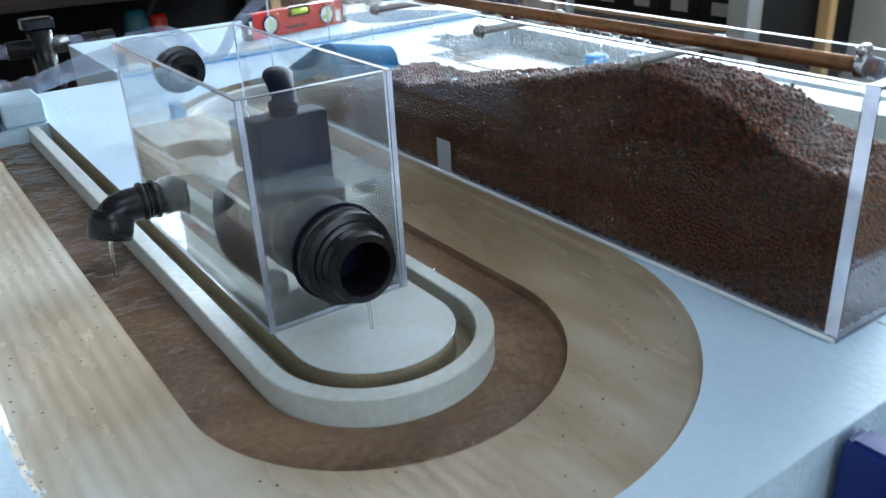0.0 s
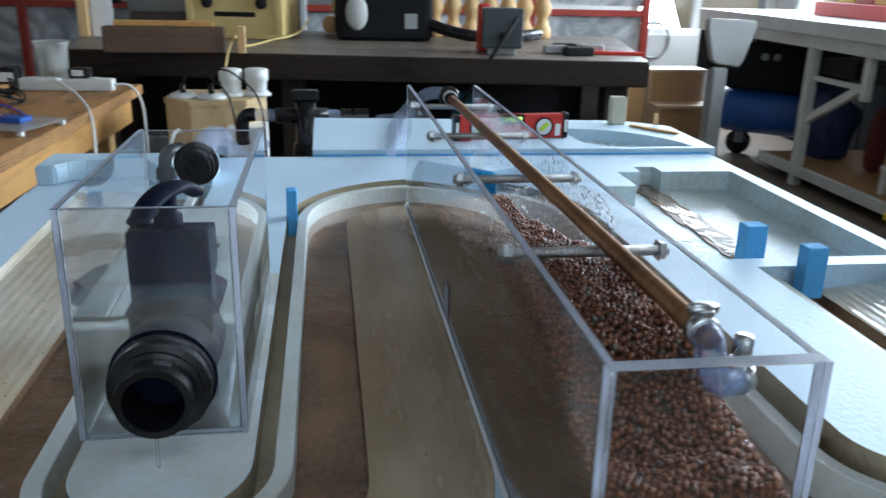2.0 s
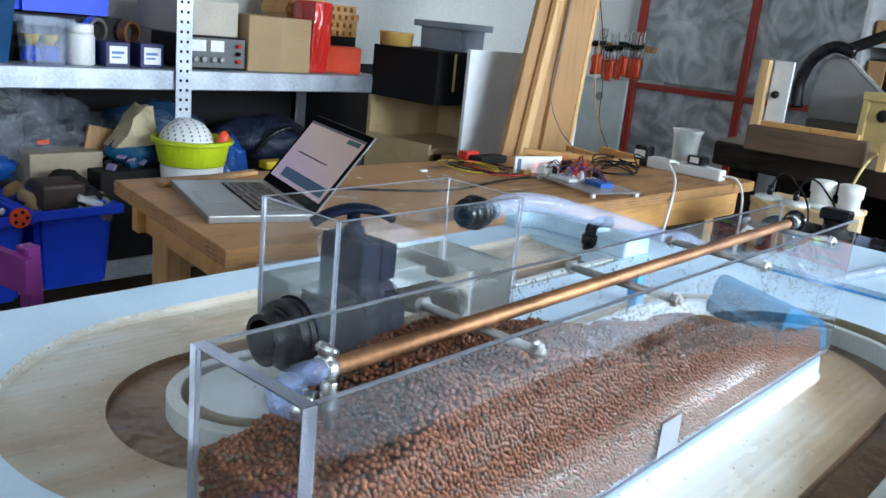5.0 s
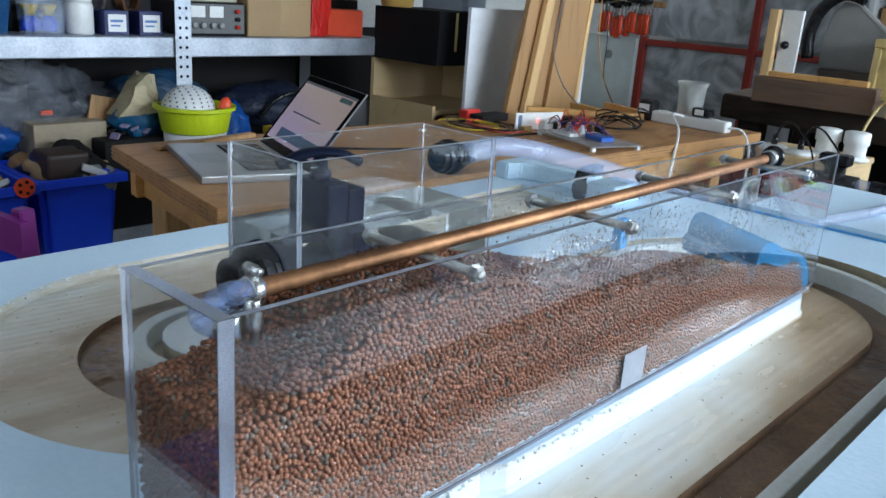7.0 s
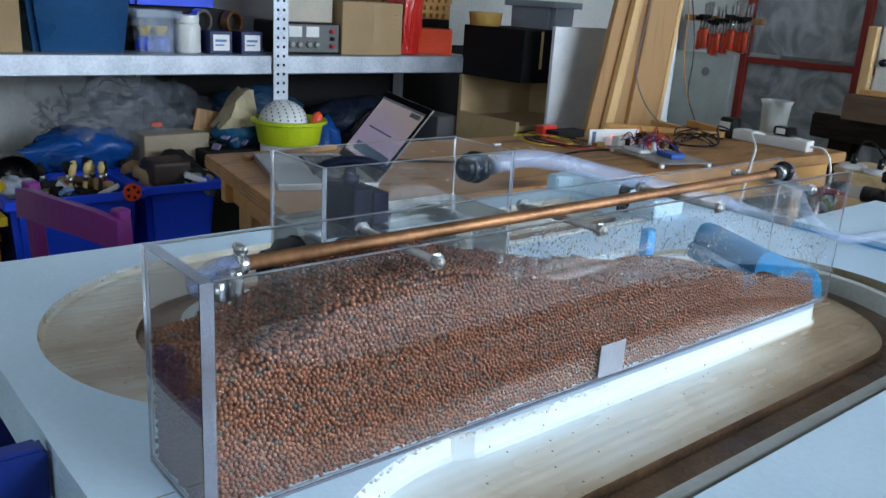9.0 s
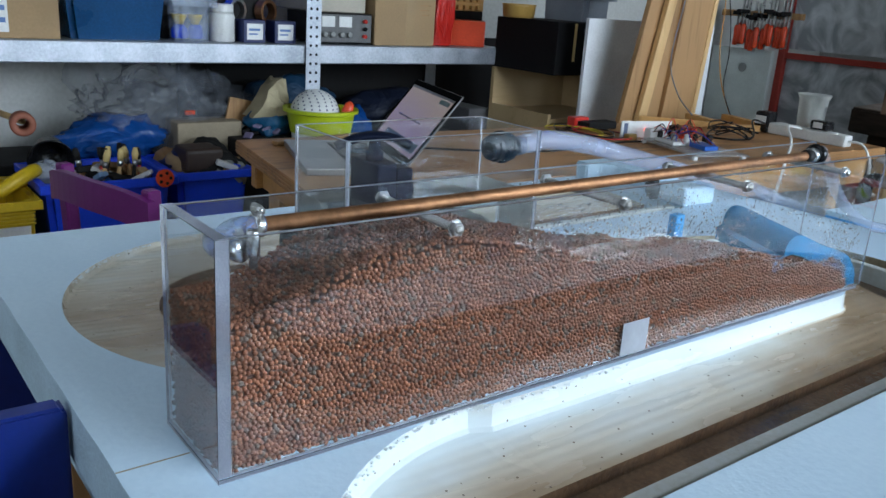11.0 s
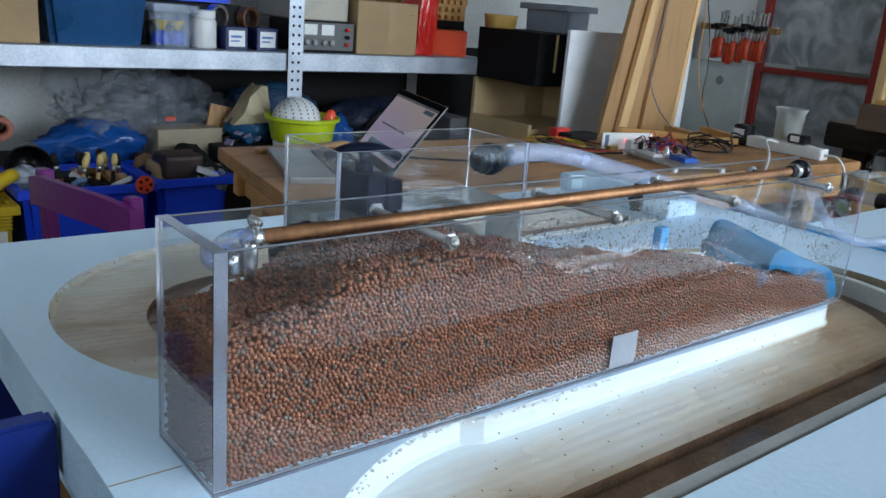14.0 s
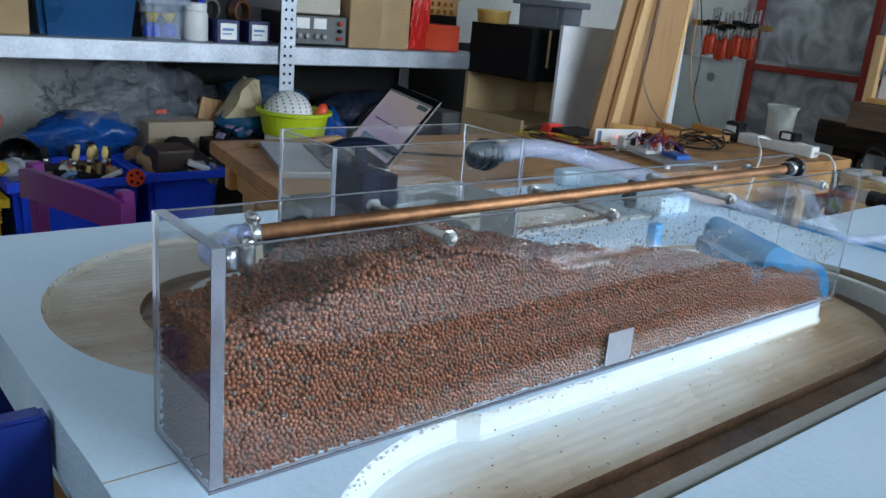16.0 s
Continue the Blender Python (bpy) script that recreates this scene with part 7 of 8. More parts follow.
def dark_bench_things():
    z = 0.7995
    # cream transport crate
    m = Matrix.Translation((-0.50, 4.02, z)) @ Matrix.Rotation(radians(-12), 4, 'Z')
    t = thing("cream_crate", (-0.5, 4.0, z), "cream plastic transport crate with ribbed sides", "crate")
    part("body", turned(B((-0.22, 0.22, -0.15, 0.15, 0, 0.262), bevel=0.004), m), CREAM, t)
    part("rim", turned(B((-0.235, 0.235, -0.165, 0.165, 0.2255, 0.265), bevel=0.004), m), CREAM, t)
    part("foot", turned(B((-0.23, 0.23, -0.16, 0.16, 0.0005, 0.02), bevel=0.002), m), CREAM, t)
    for x in (-0.232, 0.2):
        part("corner_rib", turned(B((x, x + 0.032, -0.162, 0.162, 0.0205, 0.225), bevel=0.003), m), CREAM, t)
    for x in (-0.13, 0.13):
        part("knob", turned(lathe((x, -0.151, 0.165), (x, -1, 0.165), [(0.028, 0), (0.028, 0.01), (0.02, 0.022)], 16), m), DARK, t, smooth=True)
    part("print", turned(B((-0.1, 0.1, -0.1512, -0.1504, 0.1, 0.122)), m), DARK, t, "dark bar of print")
    for x in (-0.03, 0.03, 0.08, 0.13):
        single("blue_handle_tool", turned(lathe((x, 0.0, 0.24), (x + 0.01, 0.02, 1), [(0.018, 0), (0.018, 0.12), (0.012, 0.14)], 10), m), plain("cyan_plastic", (0.02, 0.25, 0.6), 0.4), "blue handled tool standing in the crate", "tool", "crate tools", smooth=True)
    # black machine with a pale oval and hose
    t = thing("vacuum_cleaner", (0.15, 3.95, z), "black vacuum cleaner with a grey oval cover and hose", "vacuum cleaner")
    part("body", turned(B((-0.22, 0.25, -0.14, 0.16, 0, 0.23), bevel=0.04, seg=3), Matrix.Translation((0.16, 3.95, z))), MATTBLACK, t)
    part("hood", turned(B((-0.2, 0.24, -0.1, 0.14, 0.2305, 0.275), bevel=0.018, seg=2), Matrix.Translation((0.16, 3.95, z))), BLACK, t)
    bm = lathe((0, 0, 0), (0, -1, 0), [(0.06, 0), (0.062, 0.004), (0.05, 0.016), (0.0, 0.02)], 28, closed=False)
    part("oval_cover", turned(bm, Matrix.Translation((0.04, 3.809, z + 0.13)) @ Matrix.Diagonal((0.85, 1, 1.3, 1))), plain("pale_grey_plastic", (0.5, 0.5, 0.47), 0.4), t, "pale grey oval cover", smooth=True)
    part("label", B((0.27, 0.33, 3.808, 3.8095, z + 0.06, z + 0.13)), GREY, t)
    part("hose", tube([(0.35, 3.86, z + 0.1), (0.46, 3.8, z + 0.06), (0.6, 3.74, z + 0.035), (0.8, 3.76, z + 0.035), (0.95, 3.9, z + 0.035)], 0.028, 14, 8), BLACK, t, "ribbed black hose", smooth=True)
    part("cord", tube([(-0.18, 3.9, z + 0.1), (-0.24, 3.85, z + 0.03), (-0.35, 3.7, z + 0.01), (-0.45, 3.4, z + 0.008), (-0.47, 3.2, z + 0.06), (-0.5, 3.09, z - 0.05), (-0.5, 3.03, z - 0.25)], 0.005, 8, 8), CREAM, t, smooth=True)
    # dark plank with a pale lath on it
    t = thing("dark_beam", (-0.7, 3.16, z), "dark wooden beam with a pale lath lying on the bench", "beam")
    part("beam", turned(B((-0.26, 0.2, -0.03, 0.05, 0, 0.1), bevel=0.004), Matrix.Translation((-0.71, 3.2, z - 0.003)) @ Matrix.Rotation(radians(3), 4, 'Z')), grain_wood("dark_brown_beam", (0.13, 0.075, 0.045), (0.06, 0.034, 0.02), 5.0, (0.1, 1, 1)), t)
    single("pine_lath", turned(B((-0.19, 0.19, -0.015, 0.015, 0.1, 0.122), bevel=0.002), Matrix.Translation((-0.74, 3.21, z - 0.002)) @ Matrix.Rotation(radians(1), 4, 'Z')), PINE_Y, "pale pine lath lying on the dark beam", "lath")
    single("pine_block", B((-0.455, -0.425, 3.15, 3.19, z, z + 0.105), bevel=0.002), PINE, "short upright pine stick on the bench", "lath")
    # turned posts
    rng = random.Random(6)
    for i in range(7):
        turned_post(0.46 + 0.095 * i, 4.12 + 0.03 * rng.random(), z, 0.95, PINE, "turned posts")
    t = thing("post_stack", (0.1, 4.18, z), "stack of pale turned wooden posts lying down", "turned posts", kind="stuff")
    bm = bmesh.new()
    for r in range(4):
        for i in range(6 - r):
            x = -0.08 + 0.088 * i + 0.044 * r
            lathe((x, 4.14, z + 0.052 + 0.084 * r), (x, 9, z + 0.052 + 0.084 * r), [(0.028, 0), (0.043, 0.01), (0.043, 0.04), (0.026, 0.06), (0.04, 0.09), (0.04, 0.12)], 12, bm)
    part("posts", bm, PINE, t, smooth=True)
    # vise
    t = thing("vise", (0.62, 3.25, z), "heavy grey-green bench vise", "vise")
    m = Matrix.Translation((0.63, 3.27, z)) @ Matrix.Rotation(radians(-8), 4, 'Z')
    part("base", turned(B((-0.06, 0.06, -0.08, 0.08, 0, 0.05), bevel=0.01, seg=2), m), GREY, t)
    part("body", turned(B((-0.05, 0.05, -0.06, 0.1, 0.0505, 0.15), bevel=0.012, seg=2), m), plain("vise_green", (0.05, 0.065, 0.068), 0.45), t)
    part("jaw", turned(B((-0.085, 0.085, -0.03, -0.002, 0.1505, 0.19), bevel=0.004), m), GREY, t)
    part("jaw", turned(B((-0.085, 0.085, -0.1, -0.07, 0.03, 0.19), bevel=0.006), m), bpy.data.materials["vise_green"], t)
    part("screw", turned(rod((0, -0.1, 0.08), (0, -0.2, 0.08), 0.016, 14), m), DARK, t, smooth=True)
    part("handle", turned(rod((0.05, -0.205, 0.16), (-0.16, -0.205, -0.18), 0.009, 10), m), DARK, t, smooth=True)
    single("red_clamp_head", B((0.55, 0.6, 3.36, 3.42, z, z + 0.2), bevel=0.008), RED, "red tool standing behind the vise", "tool")
    for x, y, s, mt, nm in ((0.88, 3.3, 0.05, STEEL, "steel_block"), (0.96, 3.22, 0.06, DARK, "dark_block"), (0.95, 3.4, 0.05, DARK, "dark_block"), (1.06, 3.36, 0.05, STEEL, "steel_block")):
        single(nm, B((x - s, x + s, y - s * 0.6, y + s * 0.6, z, z + 0.035), bevel=0.005), mt, "small metal block lying on the bench", "metal block")
    single("red_bar", turned(B((-0.16, 0.16, -0.01, 0.01, 0, 0.015), bevel=0.002), Matrix.Translation((1.1, 3.26, z)) @ Matrix.Rotation(radians(-8), 4, 'Z')), RED, "thin red bar lying on the bench", "bar")
    # grey scrap box under the machine and the mitre saw
    t = thing("mitre_saw", (-0.85, 4.2, z), "old grey cut-off saw with a slanted guard and belt", "saw")
    part("base", B((-1.06, -0.62, 4.1, 4.36, z, z + 0.1), bevel=0.01), plain("grimy_brown", (0.1, 0.075, 0.06), 0.6), t, "grimy brown base")
    o = [(-1.07, 0.10), (-0.62, 0.10), (-0.62, 0.15), (-0.93, 0.40), (-1.0, 0.42), (-1.05, 0.36), (-1.08, 0.2)]
    bm = turned(slab(o, 0, 0.06, 0.006), Matrix(((1, 0, 0, 0), (0, 0, -1, 4.2), (0, 1, 0, z + 0.0005), (0, 0, 0, 1))))
    part("guard", bm, plain("saw_guard_grey", (0.27, 0.26, 0.25), 0.5), t)
    part("guard_edge", turned(B((-0.2, 0.2, -0.036, -0.0005, -0.006, 0.006)), Matrix.Translation((-0.775, 4.175, z + 0.28)) @ Matrix.Rotation(radians(39), 4, 'Y')), plain("pale_edge", (0.45, 0.44, 0.42), 0.5), t)
    part("belt", tube([(-1.12, 4.11, z + 0.14), (-1.13, 4.11, z + 0.26), (-1.09, 4.11, z + 0.38), (-1.0, 4.11, z + 0.45), (-0.9, 4.11, z + 0.43)], 0.03, 12, 6), BLACK, t, smooth=True)
    part("arm", tube([(-0.98, 4.22, z + 0.44), (-0.82, 4.22, z + 0.52), (-0.62, 4.22, z + 0.62)], 0.028, 12, 5), DARK, t, smooth=True)
    part("dust_bag", tube([(-0.68, 4.26, z + 0.44), (-0.6, 4.26, z + 0.36), (-0.54, 4.26, z + 0.29)], 0.055, 14, 5), plain("tan_cloth", (0.3, 0.23, 0.15), 0.9), t, "tan dust bag", smooth=True)
    single("pine_post", B((-1.235, -1.19, 3.84, 3.88, z, z + 0.36), bevel=0.004), PINE, "upright pine board beside the saw", "board")
    t = thing("white_backboard", (-1.13, 3.9, z), "white upright board beside the saw with a dark knob", "board")
    part("board", B((-1.185, -1.09, 3.885, 3.905, z, z + 0.36), bevel=0.002), WHITE, t)
    part("knob", lathe((-1.15, 3.8845, z + 0.2), (-1.15, 0, z + 0.2), [(0.016, 0), (0.02, 0.008), (0.014, 0.03)], 14), BLACK, t, smooth=True)


def back_shelf():
    t = thing("dark_shelf_unit", (-0.65, 4.95, 0), "tall shelf unit with pale edges and dark goods", "shelving")
    pale = plain("pale_shelf_paint", (0.55, 0.56, 0.56), 0.5)
    part("back", B((-1.08, -0.22, 5.22, 5.24, 0.02, 2.3)), MATTBLACK, t)
    for x in (-1.08, -0.25):
        part("side", B((x, x + 0.03, 4.75, 5.2195, 0, 2.3), bevel=0.002), pale, t)
    for zz in (0.6, 1.02, 1.28, 1.62, 2.0):
        part("shelf", B((-1.0495, -0.2505, 4.76, 5.2195, zz, zz + 0.022)), pale, t)
    rng = random.Random(18)
    for zz in (1.0425, 1.3025, 1.6425):
        x = -1.03
        while x < -0.42:
            w = rng.uniform(0.08, 0.16)
            single("dark_box", B((x, x + w, 4.82, 5.1, zz, zz + rng.uniform(0.1, 0.2)), bevel=0.004), [DARK, MATTBLACK, OAK, DARK, GREY][rng.randint(0, 4)], "dark box on the shelf unit", "box", "shelf unit boxes")
            x += w + 0.012


dark_bench_things()
back_shelf()


# ---- wooden socket box and hoses behind the table ----
def socket_box():
    z = 0.735
    t = thing("socket_stool", (-0.47, 2.5, 0), "pine box on legs with white lamp sockets on top", "stool")
    o = [(-0.62, 2.42), (-0.53, 2.33), (-0.36, 2.36), (-0.31, 2.45), (-0.31, 2.6), (-0.6, 2.6)]
    part("top", slab(o, z - 0.018, z, 0.002), PALEPLY, t)
    part("body", slab([(x * 0.97 - 0.014, y * 0.99 + 0.025) for x, y in o], z - 0.14, z - 0.0185, 0.002), PALEPLY, t)
    for x, y in ((-0.59, 2.46), (-0.36, 2.42), (-0.34, 2.57), (-0.58, 2.57)):
        part("leg", B((x - 0.02, x + 0.02, y - 0.02, y + 0.02, 0, z - 0.1405), bevel=0.003), PINE, t)
    single("white_carton", B((-0.42, -0.30, 2.30, 2.42, 0.50, 0.66), bevel=0.003), WHITE, "white carton standing beside the socket box", "carton")
    single("carton_stand", B((-0.44, -0.28, 2.28, 2.44, 0, 0.4995), bevel=0.003), DARK, "dark crate under the white carton", "crate")
    for x, y, tall in ((-0.415, 2.46, 0.085), (-0.335, 2.47, 0.085), (-0.56, 2.42, 0.012), (-0.47, 2.40, 0.012)):
        s = thing("lamp_socket", (x, y, z), "round white lamp socket" if tall > 0.05 else "flat round white socket cover", "lamp socket", "lamp sockets")
        part("base", lathe((x, y, z + 0.0005), (x, y, 9), [(0.045, 0), (0.045, 0.006), (0.034, 0.014)], 28), WHITE, s, smooth=True)
        if tall > 0.05:
            part("cup", lathe((x, y, z + 0.015), (x, y, 9), [(0.03, 0), (0.032, 0.003), (0.032, 0.03), (0.037, 0.034), (0.037, 0.068), (0.03, 0.071)], 28), WHITE, s, smooth=True)
        else:
            part("gland", lathe((x, y, z + 0.015), (x, y, 9), [(0.008, 0), (0.01, 0.004), (0.008, 0.03)], 12), BLACK, s, smooth=True)
    for a, b in (((-0.56, 2.42), (-0.3, 0.35)), ((-0.47, 2.40), (-0.2, 0.3))):
        pts = [(a[0], a[1], z + 0.04), (a[0] + 0.03, a[1] - 0.01, z + 0.09), (a[0] + 0.09, a[1] - 0.04, z + 0.07), (a[0] + 0.16, a[1] - 0.09, z - 0.02), (a[0] + 0.17, a[1] - 0.12, z - 0.3)]
        single("black_cable", tube(pts, 0.003, 8, 8), BLACK, "thin black cable from a socket", "cable", smooth=True)
    single("white_cable", tube([(-0.56, 2.345, 0.64), (-0.57, 2.30, 0.65), (-0.585, 2.28, 0.6), (-0.57, 2.27, 0.5), (-0.5, 2.25, 0.42)], 0.006, 8, 8), WHITE, "white cable from the socket box", "cable", smooth=True)


socket_box()


def manifold():
    z = 0.79
    t = thing("pipe_manifold", (-0.17, 1.78, 0.6), "black pipe fittings with clear hose stubs behind the table", "pipe fittings")
    y = 1.76
    part("tee", rod((-0.236, y, z), (-0.11, y, z), 0.019, 18), BLACK, t, smooth=True)
    part("stem", rod((-0.165, y, 0.60), (-0.165, y, 0.826), 0.025, 20), BLACK, t, smooth=True)
    part("collar", rod((-0.165, y, 0.66), (-0.165, y, 0.72), 0.032, 20), BLACK, t)
    part("handle", B((-0.198, -0.132, y - 0.02, y + 0.02, 0.8265, 0.852), bevel=0.004), BLACK, t)
    part("hose_stub", tube([(-0.286, y, z + 0.002), (-0.26, y, z + 0.001), (-0.2365, y, z)], 0.0155, 14, 4), HOSE, t, smooth=True)
    part("elbow", tube([(-0.2865, y, z + 0.002), (-0.306, y, z), (-0.318, y, z - 0.018), (-0.318, y, z - 0.07)], 0.0165, 14, 5), BLACK, t, smooth=True)
    part("hose_stub", tube([(-0.1095, y, z), (-0.09, y, z), (-0.0805, y, z - 0.002)], 0.015, 14, 4), HOSE, t, smooth=True)
    part("coupling", merge(rod((-0.08, y, z - 0.002), (-0.053, y, z - 0.002), 0.019, 16), rod((-0.046, y, z - 0.002), (-0.012, y, z - 0.002), 0.019, 16), rod((-0.053, y, z - 0.002), (-0.046, y, z - 0.002), 0.012, 16)), BLACK, t, smooth=False)
    part("stand", B((-0.49, 0.02, 1.70, 1.86, 0.0, 0.58)), DARK, t, "dark crate carrying the fittings")
    t = thing("drain_fitting", (-0.371, 1.06, 0.76), "black hose elbow standing at the head of the channel", "pipe fitting")
    part("elbow", tube([(-0.372, 1.044, 0.8), (-0.372, 1.045, 0.832), (-0.370, 1.048, 0.846), (-0.364, 1.06, 0.852), (-0.352, 1.08, 0.852)], 0.0105, 14, 5), BLACK, t, smooth=True)
    part("collar", lathe((-0.372, 1.0445, 0.81), (-0.372, 1.0445, 2), [(0.013, 0), (0.0145, 0.002), (0.0145, 0.016), (0.013, 0.018)], 16), BLACK, t, smooth=True)


manifold()

# ---- the north-west corner: steel gate and clamps ----


def gate():
    t = thing("red_gate", (-1.6, 5.7, 0), "red steel frame gate clad in cloudy plastic sheet", "gate")
    sheet = smeared("cloudy_plastic_sheet", (0.78, 0.8, 0.82), (0.3, 0.32, 0.34))
    y = 5.7
    xs = (-2.95, -2.08, -1.2, -0.35, 0.5, 1.35, 2.2)
    for a, b in zip(xs, xs[1:]):
        for z0, z1 in ((0.02, 0.85), (0.88, 1.835), (1.865, 2.9)):
            part("sheet", B((a + 0.03, b - 0.03, y + 0.012, y + 0.016, z0 + 0.03, z1 - 0.0)), sheet, t, "smeared grey translucent sheet")
    for x in xs:
        part("upright", B((x - 0.026, x + 0.026, y - 0.025, y + 0.025, 0, 3.0), bevel=0.003), REDPAINT, t)
    for z in (0.03, 0.86, 1.845, 2.93):
        for a, b in zip(xs, xs[1:]):
            part("crossbar", B((a + 0.027, b - 0.027, y - 0.02, y + 0.011, z - 0.022, z + 0.022), bevel=0.002), REDPAINT, t)
    return t


gate()


def clamps():
    t0 = thing("clamp_rack", (-2.9, 4.9, 0.0), "pale panel with a rail holding hand clamps", "rack")
    part("panel", B((-3.02, -2.56, 4.92, 4.95, 0.45, 0.985), bevel=0.002), plain("pale_green_panel", (0.72, 0.78, 0.76), 0.5), t0, "pale green grey steel panel")
    part("rail", B((-2.95, -2.36, 4.86, 4.9, 1.19, 1.23), bevel=0.004), OAK, t0)
    part("foot", B((-2.95, -2.6, 4.85, 4.97, 0.07, 0.4495), bevel=0.004), DARK, t0)
    part("dial", lathe((-2.76, 4.9195, 0.86), (-2.76, 0, 0.86), [(0.03, 0), (0.03, 0.004)], 20), GREY, t0)
    rng = random.Random(12)
    for i in range(12):
        x = -2.80 + 0.033 * i
        y = 4.84 - 0.012 * (i % 3)
        dz = rng.uniform(-0.03, 0.03)
        t = thing("hand_clamp", (x, y, 1.0 + dz), "steel bar clamp with an orange-red handle hanging up", "clamp", "hand clamps")
        part("handle", lathe((x, y, 1.005 + dz), (x, y, 9), [(0.012, 0), (0.018, 0.01), (0.015, 0.06), (0.018, 0.11), (0.012, 0.13)], 10), ORANGE, t, "orange-red handle", smooth=True)
        part("spindle", rod((x, y, 1.1355 + dz), (x, y, 1.2 + dz), 0.007, 8), STEEL, t, smooth=True)
        part("arm", B((x - 0.009, x + 0.009, y - 0.06, y + 0.03, 1.2005 + dz, 1.225 + dz), bevel=0.003), DARK, t)
        part("bar", B((x - 0.006, x + 0.006, y + 0.0305, y + 0.045, 1.0 + dz, 1.31 + dz)), STEEL, t)


at_level(-0.07, clamps)

# ---- the east side: compressor, steps, white bench, drawer shelving ----


def east_side():
    t = thing("compressor", (2.65, 4.7, 0), "blue compressor tank with a black pump on wheels", "compressor")
    bm = lathe((2.5, 5.02, 0.30), (3.1, 4.5, 0.30), [(0.02, 0.0), (0.1, 0.01), (0.135, 0.04), (0.148, 0.09), (0.148, 0.72), (0.135, 0.77), (0.1, 0.8), (0.02, 0.81)], 32)
    part("tank", bm, plain("compressor_blue", (0.015, 0.085, 0.32), 0.35), t, smooth=True)
    part("pump", turned(B((-0.36, 0.36, -0.14, 0.14, 0.0, 0.29), bevel=0.03, seg=2), Matrix.Translation((2.82, 4.74, 0.445)) @ Matrix.Rotation(radians(-37), 4, 'Z')), MATTBLACK, t, "black pump and motor housing")
    for k in range(5):
        part("cooling_fin", turned(B((-0.3 + 0.05 * k, -0.28 + 0.05 * k, -0.16, 0.16, 0.295, 0.34)), Matrix.Translation((2.82, 4.74, 0.445)) @ Matrix.Rotation(radians(-37), 4, 'Z')), BLACK, t)
    for x, y in ((2.62, 4.69), (2.68, 4.65)):
        part("gauge", lathe((x, y, 0.66), (x - 0.3, y - 1, 0.66), [(0.022, 0), (0.024, 0.004), (0.022, 0.012)], 14), GREY, t, smooth=True)
    for x, y in ((2.62, 4.9), (2.98, 4.6)):
        part("wheel", lathe((x, y, 0.08), (x + 0.6, y + 0.8, 0.08), [(0.05, 0), (0.08, 0.01), (0.08, 0.04), (0.05, 0.05)], 20), BLACK, t, smooth=True)
        part("foot", B((x - 0.02, x + 0.02, y - 0.02, y + 0.02, 0.08, 0.15)), GREY, t)
    # sanding table in front of it
    t = thing("disc_sander", (2.17, 4.3, 0), "grey machine table on a steel column", "machine")
    o = [(2.02, 0.91), (2.01, 0.86), (2.06, 0.68), (2.10, 0.655), (2.22, 0.64), (2.25, 0.67), (2.31, 0.88), (2.3, 0.90)]
    bm = turned(slab(o, 0, 0.05, 0.008), Matrix(((1, 0, 0, 0), (0, 0, -1, 4.3), (0, 1, 0, 0), (0, 0, 0, 1))))
    part("table", bm, plain("worn_grey_paint", (0.3, 0.3, 0.29), 0.5), t, "tapered grey machine plate")
    part("housing", B((2.06, 2.26, 4.301, 4.46, 0.62, 0.84), bevel=0.015, seg=2), DARK, t)
    part("column", B((2.08, 2.17, 4.26, 4.35, 0.02, 0.6395), bevel=0.01), GREY, t)
    part("foot", B((2.0, 2.31, 4.16, 4.45, 0.0, 0.0195), bevel=0.004), GREY, t)
    # wooden steps
    t = thing("wooden_steps", (2.3, 5.3, 0), "small plywood step stool", "steps")
    for x0, x1 in ((2.12, 2.14), (2.5, 2.52)):
        part("side", B((x0, x1, 5.1, 5.5, 0, 0.27), (x0, x1, 5.3, 5.5, 0.27, 0.49)), STEPWOOD, t)
    part("tread", B((2.11, 2.53, 5.09, 5.3, 0.2705, 0.29)), STEPWOOD, t)
    part("tread", B((2.11, 2.53, 5.29, 5.51, 0.4905, 0.51)), STEPWOOD, t)
    part("riser", B((2.141, 2.499, 5.295, 5.31, 0.2905, 0.49)), OAK, t)
    part("riser", B((2.141, 2.499, 5.12, 5.135, 0, 0.27)), OAK, t)
    single("floor_board", turned(B((-0.05, 0.05, -0.012, 0.012, 0, 0.52), bevel=0.002), Matrix.Translation((1.78, 4.9, 0))), PINE, "pale board standing behind the dark bench", "board")
    single("floor_board", turned(B((-0.08, 0.08, -0.012, 0.012, 0, 0.44), bevel=0.002), Matrix.Translation((1.95, 5.15, 0))), OAK, "brown board standing by the steps", "board")
    single("coiled_hose", tube([(2.55 + 0.14 * math.cos(a * math.pi / 6), 6.387, 0.62 + 0.14 * math.sin(a * math.pi / 6)) for a in range(13)], 0.012, 8, 4), GREY, "grey hose coil hanging under the window", "hose", smooth=True)
    # white timber bench
    t = thing("white_bench", (2.85, 3.2, 0), "white painted timber bench with boxes on it", "workbench")
    part("top", B((2.52, 3.24, 2.0, 5.5, 0.84, 0.915), bevel=0.003), plain("off_white_paint", (0.62, 0.62, 0.58), 0.5), t)
    paint = bpy.data.materials["off_white_paint"]
    part("apron", B((2.54, 2.56, 2.02, 5.48, 0.77, 0.8395)), paint, t)
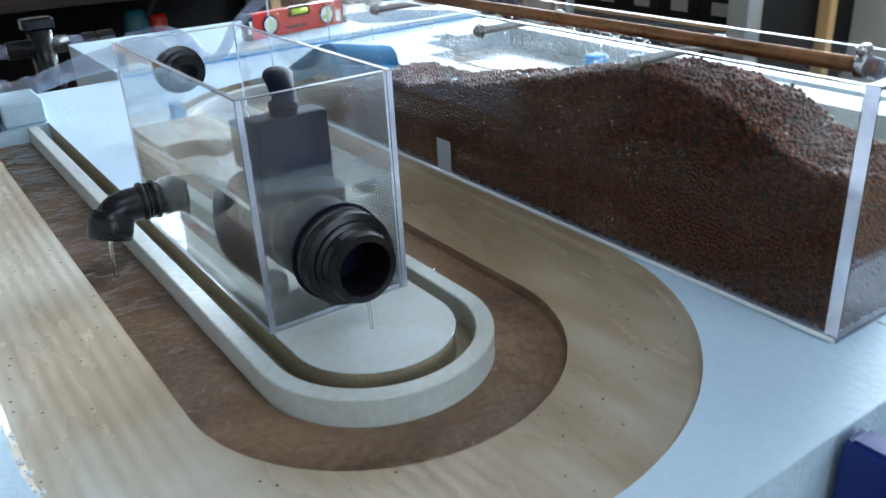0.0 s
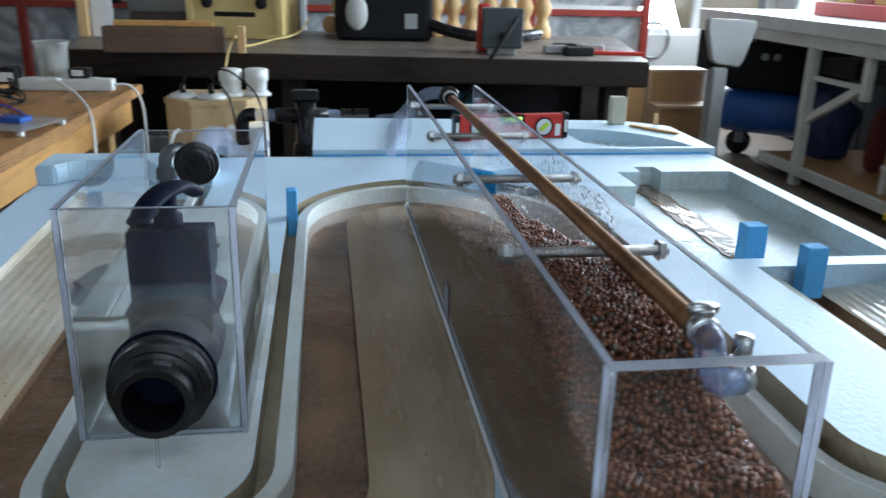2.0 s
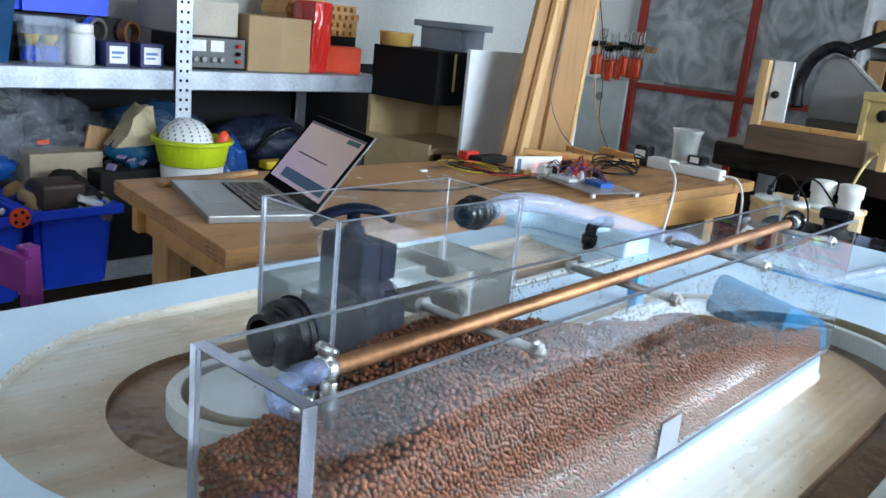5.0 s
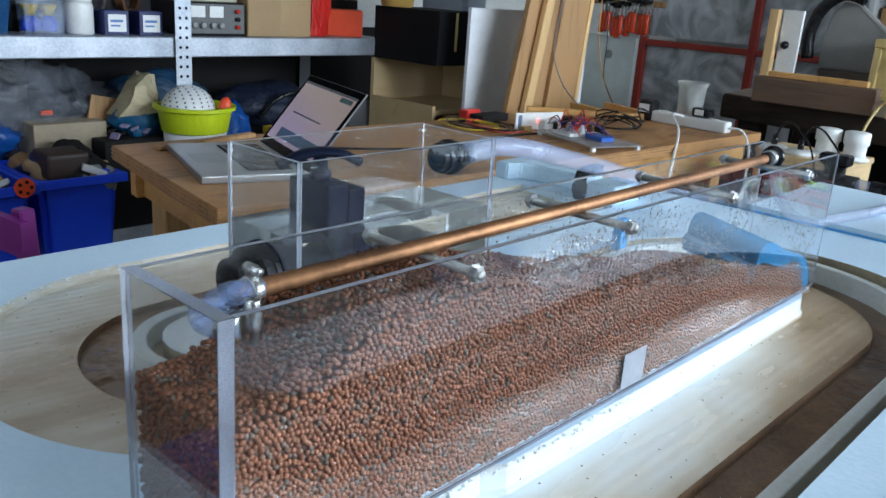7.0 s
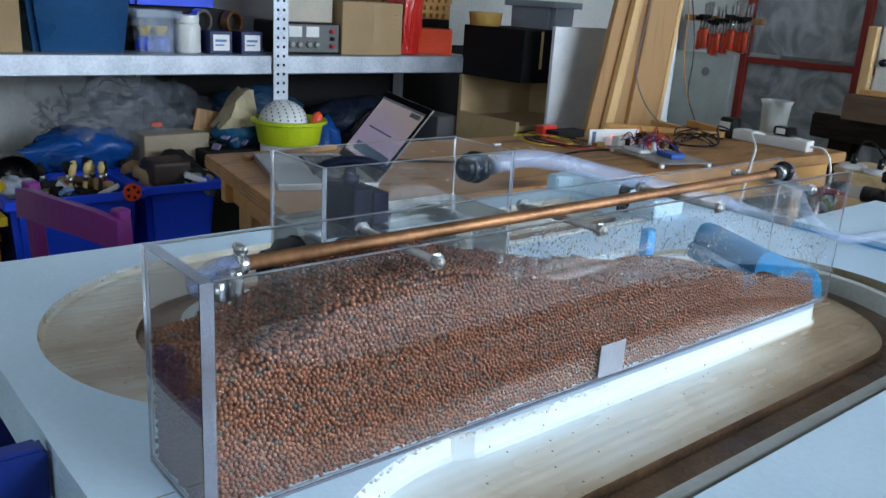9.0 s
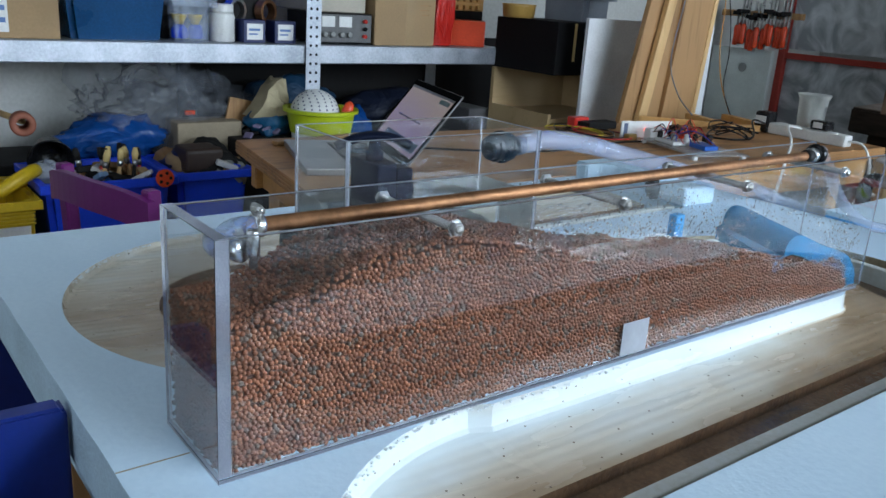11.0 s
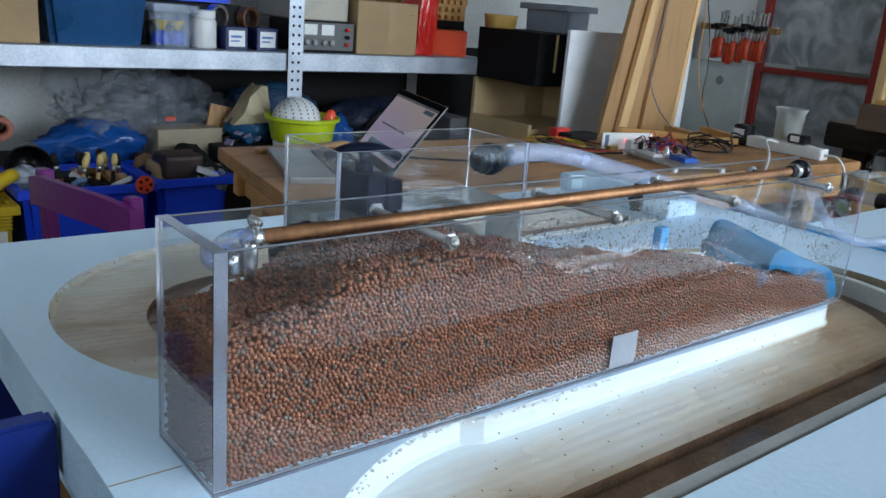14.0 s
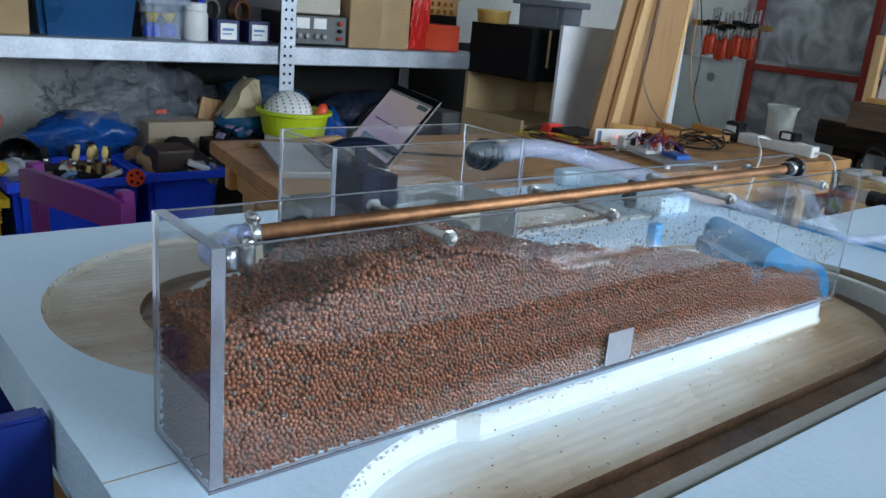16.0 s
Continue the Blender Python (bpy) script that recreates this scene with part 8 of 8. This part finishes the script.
    for y, hw, mt in ((4.07, 0.027, paint), (2.985, 0.016, paint), (1.96, 0.05, GREY)):
        part("leg", B((2.54, 2.54 + 2 * hw, y - hw, y + hw, 0, 0.7695), bevel=0.003), mt, t)
        part("leg", B((3.18, 3.235, y - 0.03, y + 0.03, 0, 0.8395), bevel=0.003), PINE, t)
    part("brace", turned(B((-0.018, 0.018, -0.02, 0.02, -0.26, 0.26)), Matrix.Translation((2.575, 3.84, 0.49)) @ Matrix.Rotation(radians(62), 4, 'X')), paint, t)
    part("hanger", B((2.561, 2.6, 3.56, 3.61, 0.55, 0.8395), bevel=0.003), paint, t)
    part("rail", B((2.561, 2.59, 3.611, 4.04, 0.60, 0.625)), paint, t)
    part("lower_shelf", B((2.56, 3.24, 3.22, 4.45, 0.09, 0.115), bevel=0.002), OAK, t, "brown wooden lower shelf")
    part("shelf_edge", B((2.535, 2.558, 3.05, 4.45, 0.06, 0.12), bevel=0.002), paint, t)
    part("upright", B((2.8, 2.86, 3.58, 3.64, 0.1155, 0.7295), bevel=0.003), PINE, t)
    part("side_board", B((2.9, 2.92, 3.3, 3.56, 0.1155, 0.7295), bevel=0.002), paint, t, "pale upright board")
    for y0 in (3.36, 3.72):
        d = part("drawer", B((2.6, 3.2, y0, y0 + 0.33, 0.635, 0.725), bevel=0.004), DARK, t)
    t = thing("parts_case", (3.1, 4.0, 0.9155), "long red tray packed with yellow cartons on the white bench", "tray")
    part("tray", B((2.93, 3.22, 3.3, 4.75, 0.9155, 1.0), bevel=0.004), RED, t)
    for k in range(8):
        y0 = 3.33 + 0.175 * k
        part("carton", B((2.95, 3.2, y0, y0 + 0.16, 1.0005, 1.1 + 0.03 * (k % 3)), bevel=0.003), [YELLOW, plain("amber_carton", (0.6, 0.3, 0.04), 0.5) if "amber_carton" not in bpy.data.materials else bpy.data.materials["amber_carton"], REDPAINT][k % 3], t)
    t = thing("dark_cupboard", (3.42, 4.2, 0), "low dark cupboard against the wall", "cupboard")
    part("body", B((3.26, 3.59, 2.05, 6.2, 0.03, 0.78), bevel=0.004), DARK, t)
    for k in range(5):
        part("door", B((3.245, 3.2595, 2.07 + 0.825 * k, 2.88 + 0.825 * k, 0.06, 0.76), bevel=0.003), DARK, t)
    part("plinth", B((3.28, 3.58, 2.07, 6.18, 0, 0.0295)), MATTBLACK, t)
    crumple(2.86, 4.3, 0.1155, 0.16, 0.16, 0.24, plain("dull_blue", (0.012, 0.03, 0.1), 0.6), "sack", "dark blue sack under the white bench", "sack", 91, 4, 0.25)
    crumple(2.93, 3.9, 0.1155, 0.05, 0.07, 0.2, plain("dull_red_cloth", (0.14, 0.025, 0.02), 0.85), "red_cloth", "dull red cloth hanging under the white bench", "cloth", 95, 4, 0.25)
    # small shelf with a box
    t = thing("box_stand", (2.75, 3.55, 0), "low white stand carrying a cardboard box", "stand")
    part("top", B((2.62, 2.82, 3.1, 3.42, 0.235, 0.26), bevel=0.002), paint, t)
    for x in (2.635, 2.80):
        for y in (3.235, 3.40):
            part("leg", B((x - 0.013, x + 0.013, y - 0.013, y + 0.013, 0.1155, 0.2345)), paint, t)
    single("cardboard_box", B((2.63, 2.81, 3.22, 3.41, 0.2605, 0.41), bevel=0.003), CARD, "open brown cardboard box under the white bench", "box")
    # shelving with black drawers
    t = thing("drawer_shelving", (2.9, 2.75, 0), "pine shelving with rows of black labelled drawers", "shelving")
    for y, mt in ((3.2, PINE), (2.02, DARK)):
        part("side", B((2.66, 3.2, y - 0.012, y + 0.012, 0, 0.725)), mt, t)
    for k, z in enumerate((0.06, 0.21, 0.37, 0.53, 0.69)):
        part("shelf", B((2.66, 3.2, 2.033, 3.187, z, z + 0.02)), PINE_Y, t)
    for z in (0.081, 0.231, 0.391, 0.551):
        for k in range(5):
            y = 2.036 + 0.2305 * k
            d = part("drawer", B((2.67, 3.15, y, y + 0.222, z, z + 0.125), bevel=0.004), MATTBLACK, t)
            part("label", B((2.6685, 2.6695, y + 0.06, y + 0.155, z + 0.035, z + 0.092)), plain("drawer_label", (0.3, 0.3, 0.3)) if "drawer_label" not in bpy.data.materials else bpy.data.materials["drawer_label"], d)
    bin_box("yellow_bin", 2.22, 2.52, 2.4, 2.78, 0.0, 0.2, YELLOW, "yellow plastic bin on the floor", "bin", 0.02)


east_side()


def under_bench():
    single("blue_canister", lathe((0.5, 3.45, 0.2305), (0.5, 3.45, 2), [(0.045, 0), (0.05, 0.01), (0.05, 0.34), (0.04, 0.37), (0.03, 0.38)], 24), plain("canister_teal", (0.02, 0.15, 0.2), 0.4), "teal canister under the dark bench", "canister", smooth=True)
    crumple(1.0, 3.45, 0.2305, 0.14, 0.12, 0.14, plain("denim", (0.12, 0.18, 0.3), 0.9), "denim_bundle", "pale blue cloth bundle under the dark bench", "cloth", 77, 4, 0.3)
    single("red_can", lathe((0.59, 3.44, 0.2305), (0.59, 3.44, 2), [(0.03, 0), (0.035, 0.005), (0.035, 0.33), (0.03, 0.35)], 20), RED, "red can under the dark bench", "can", smooth=True)


under_bench()
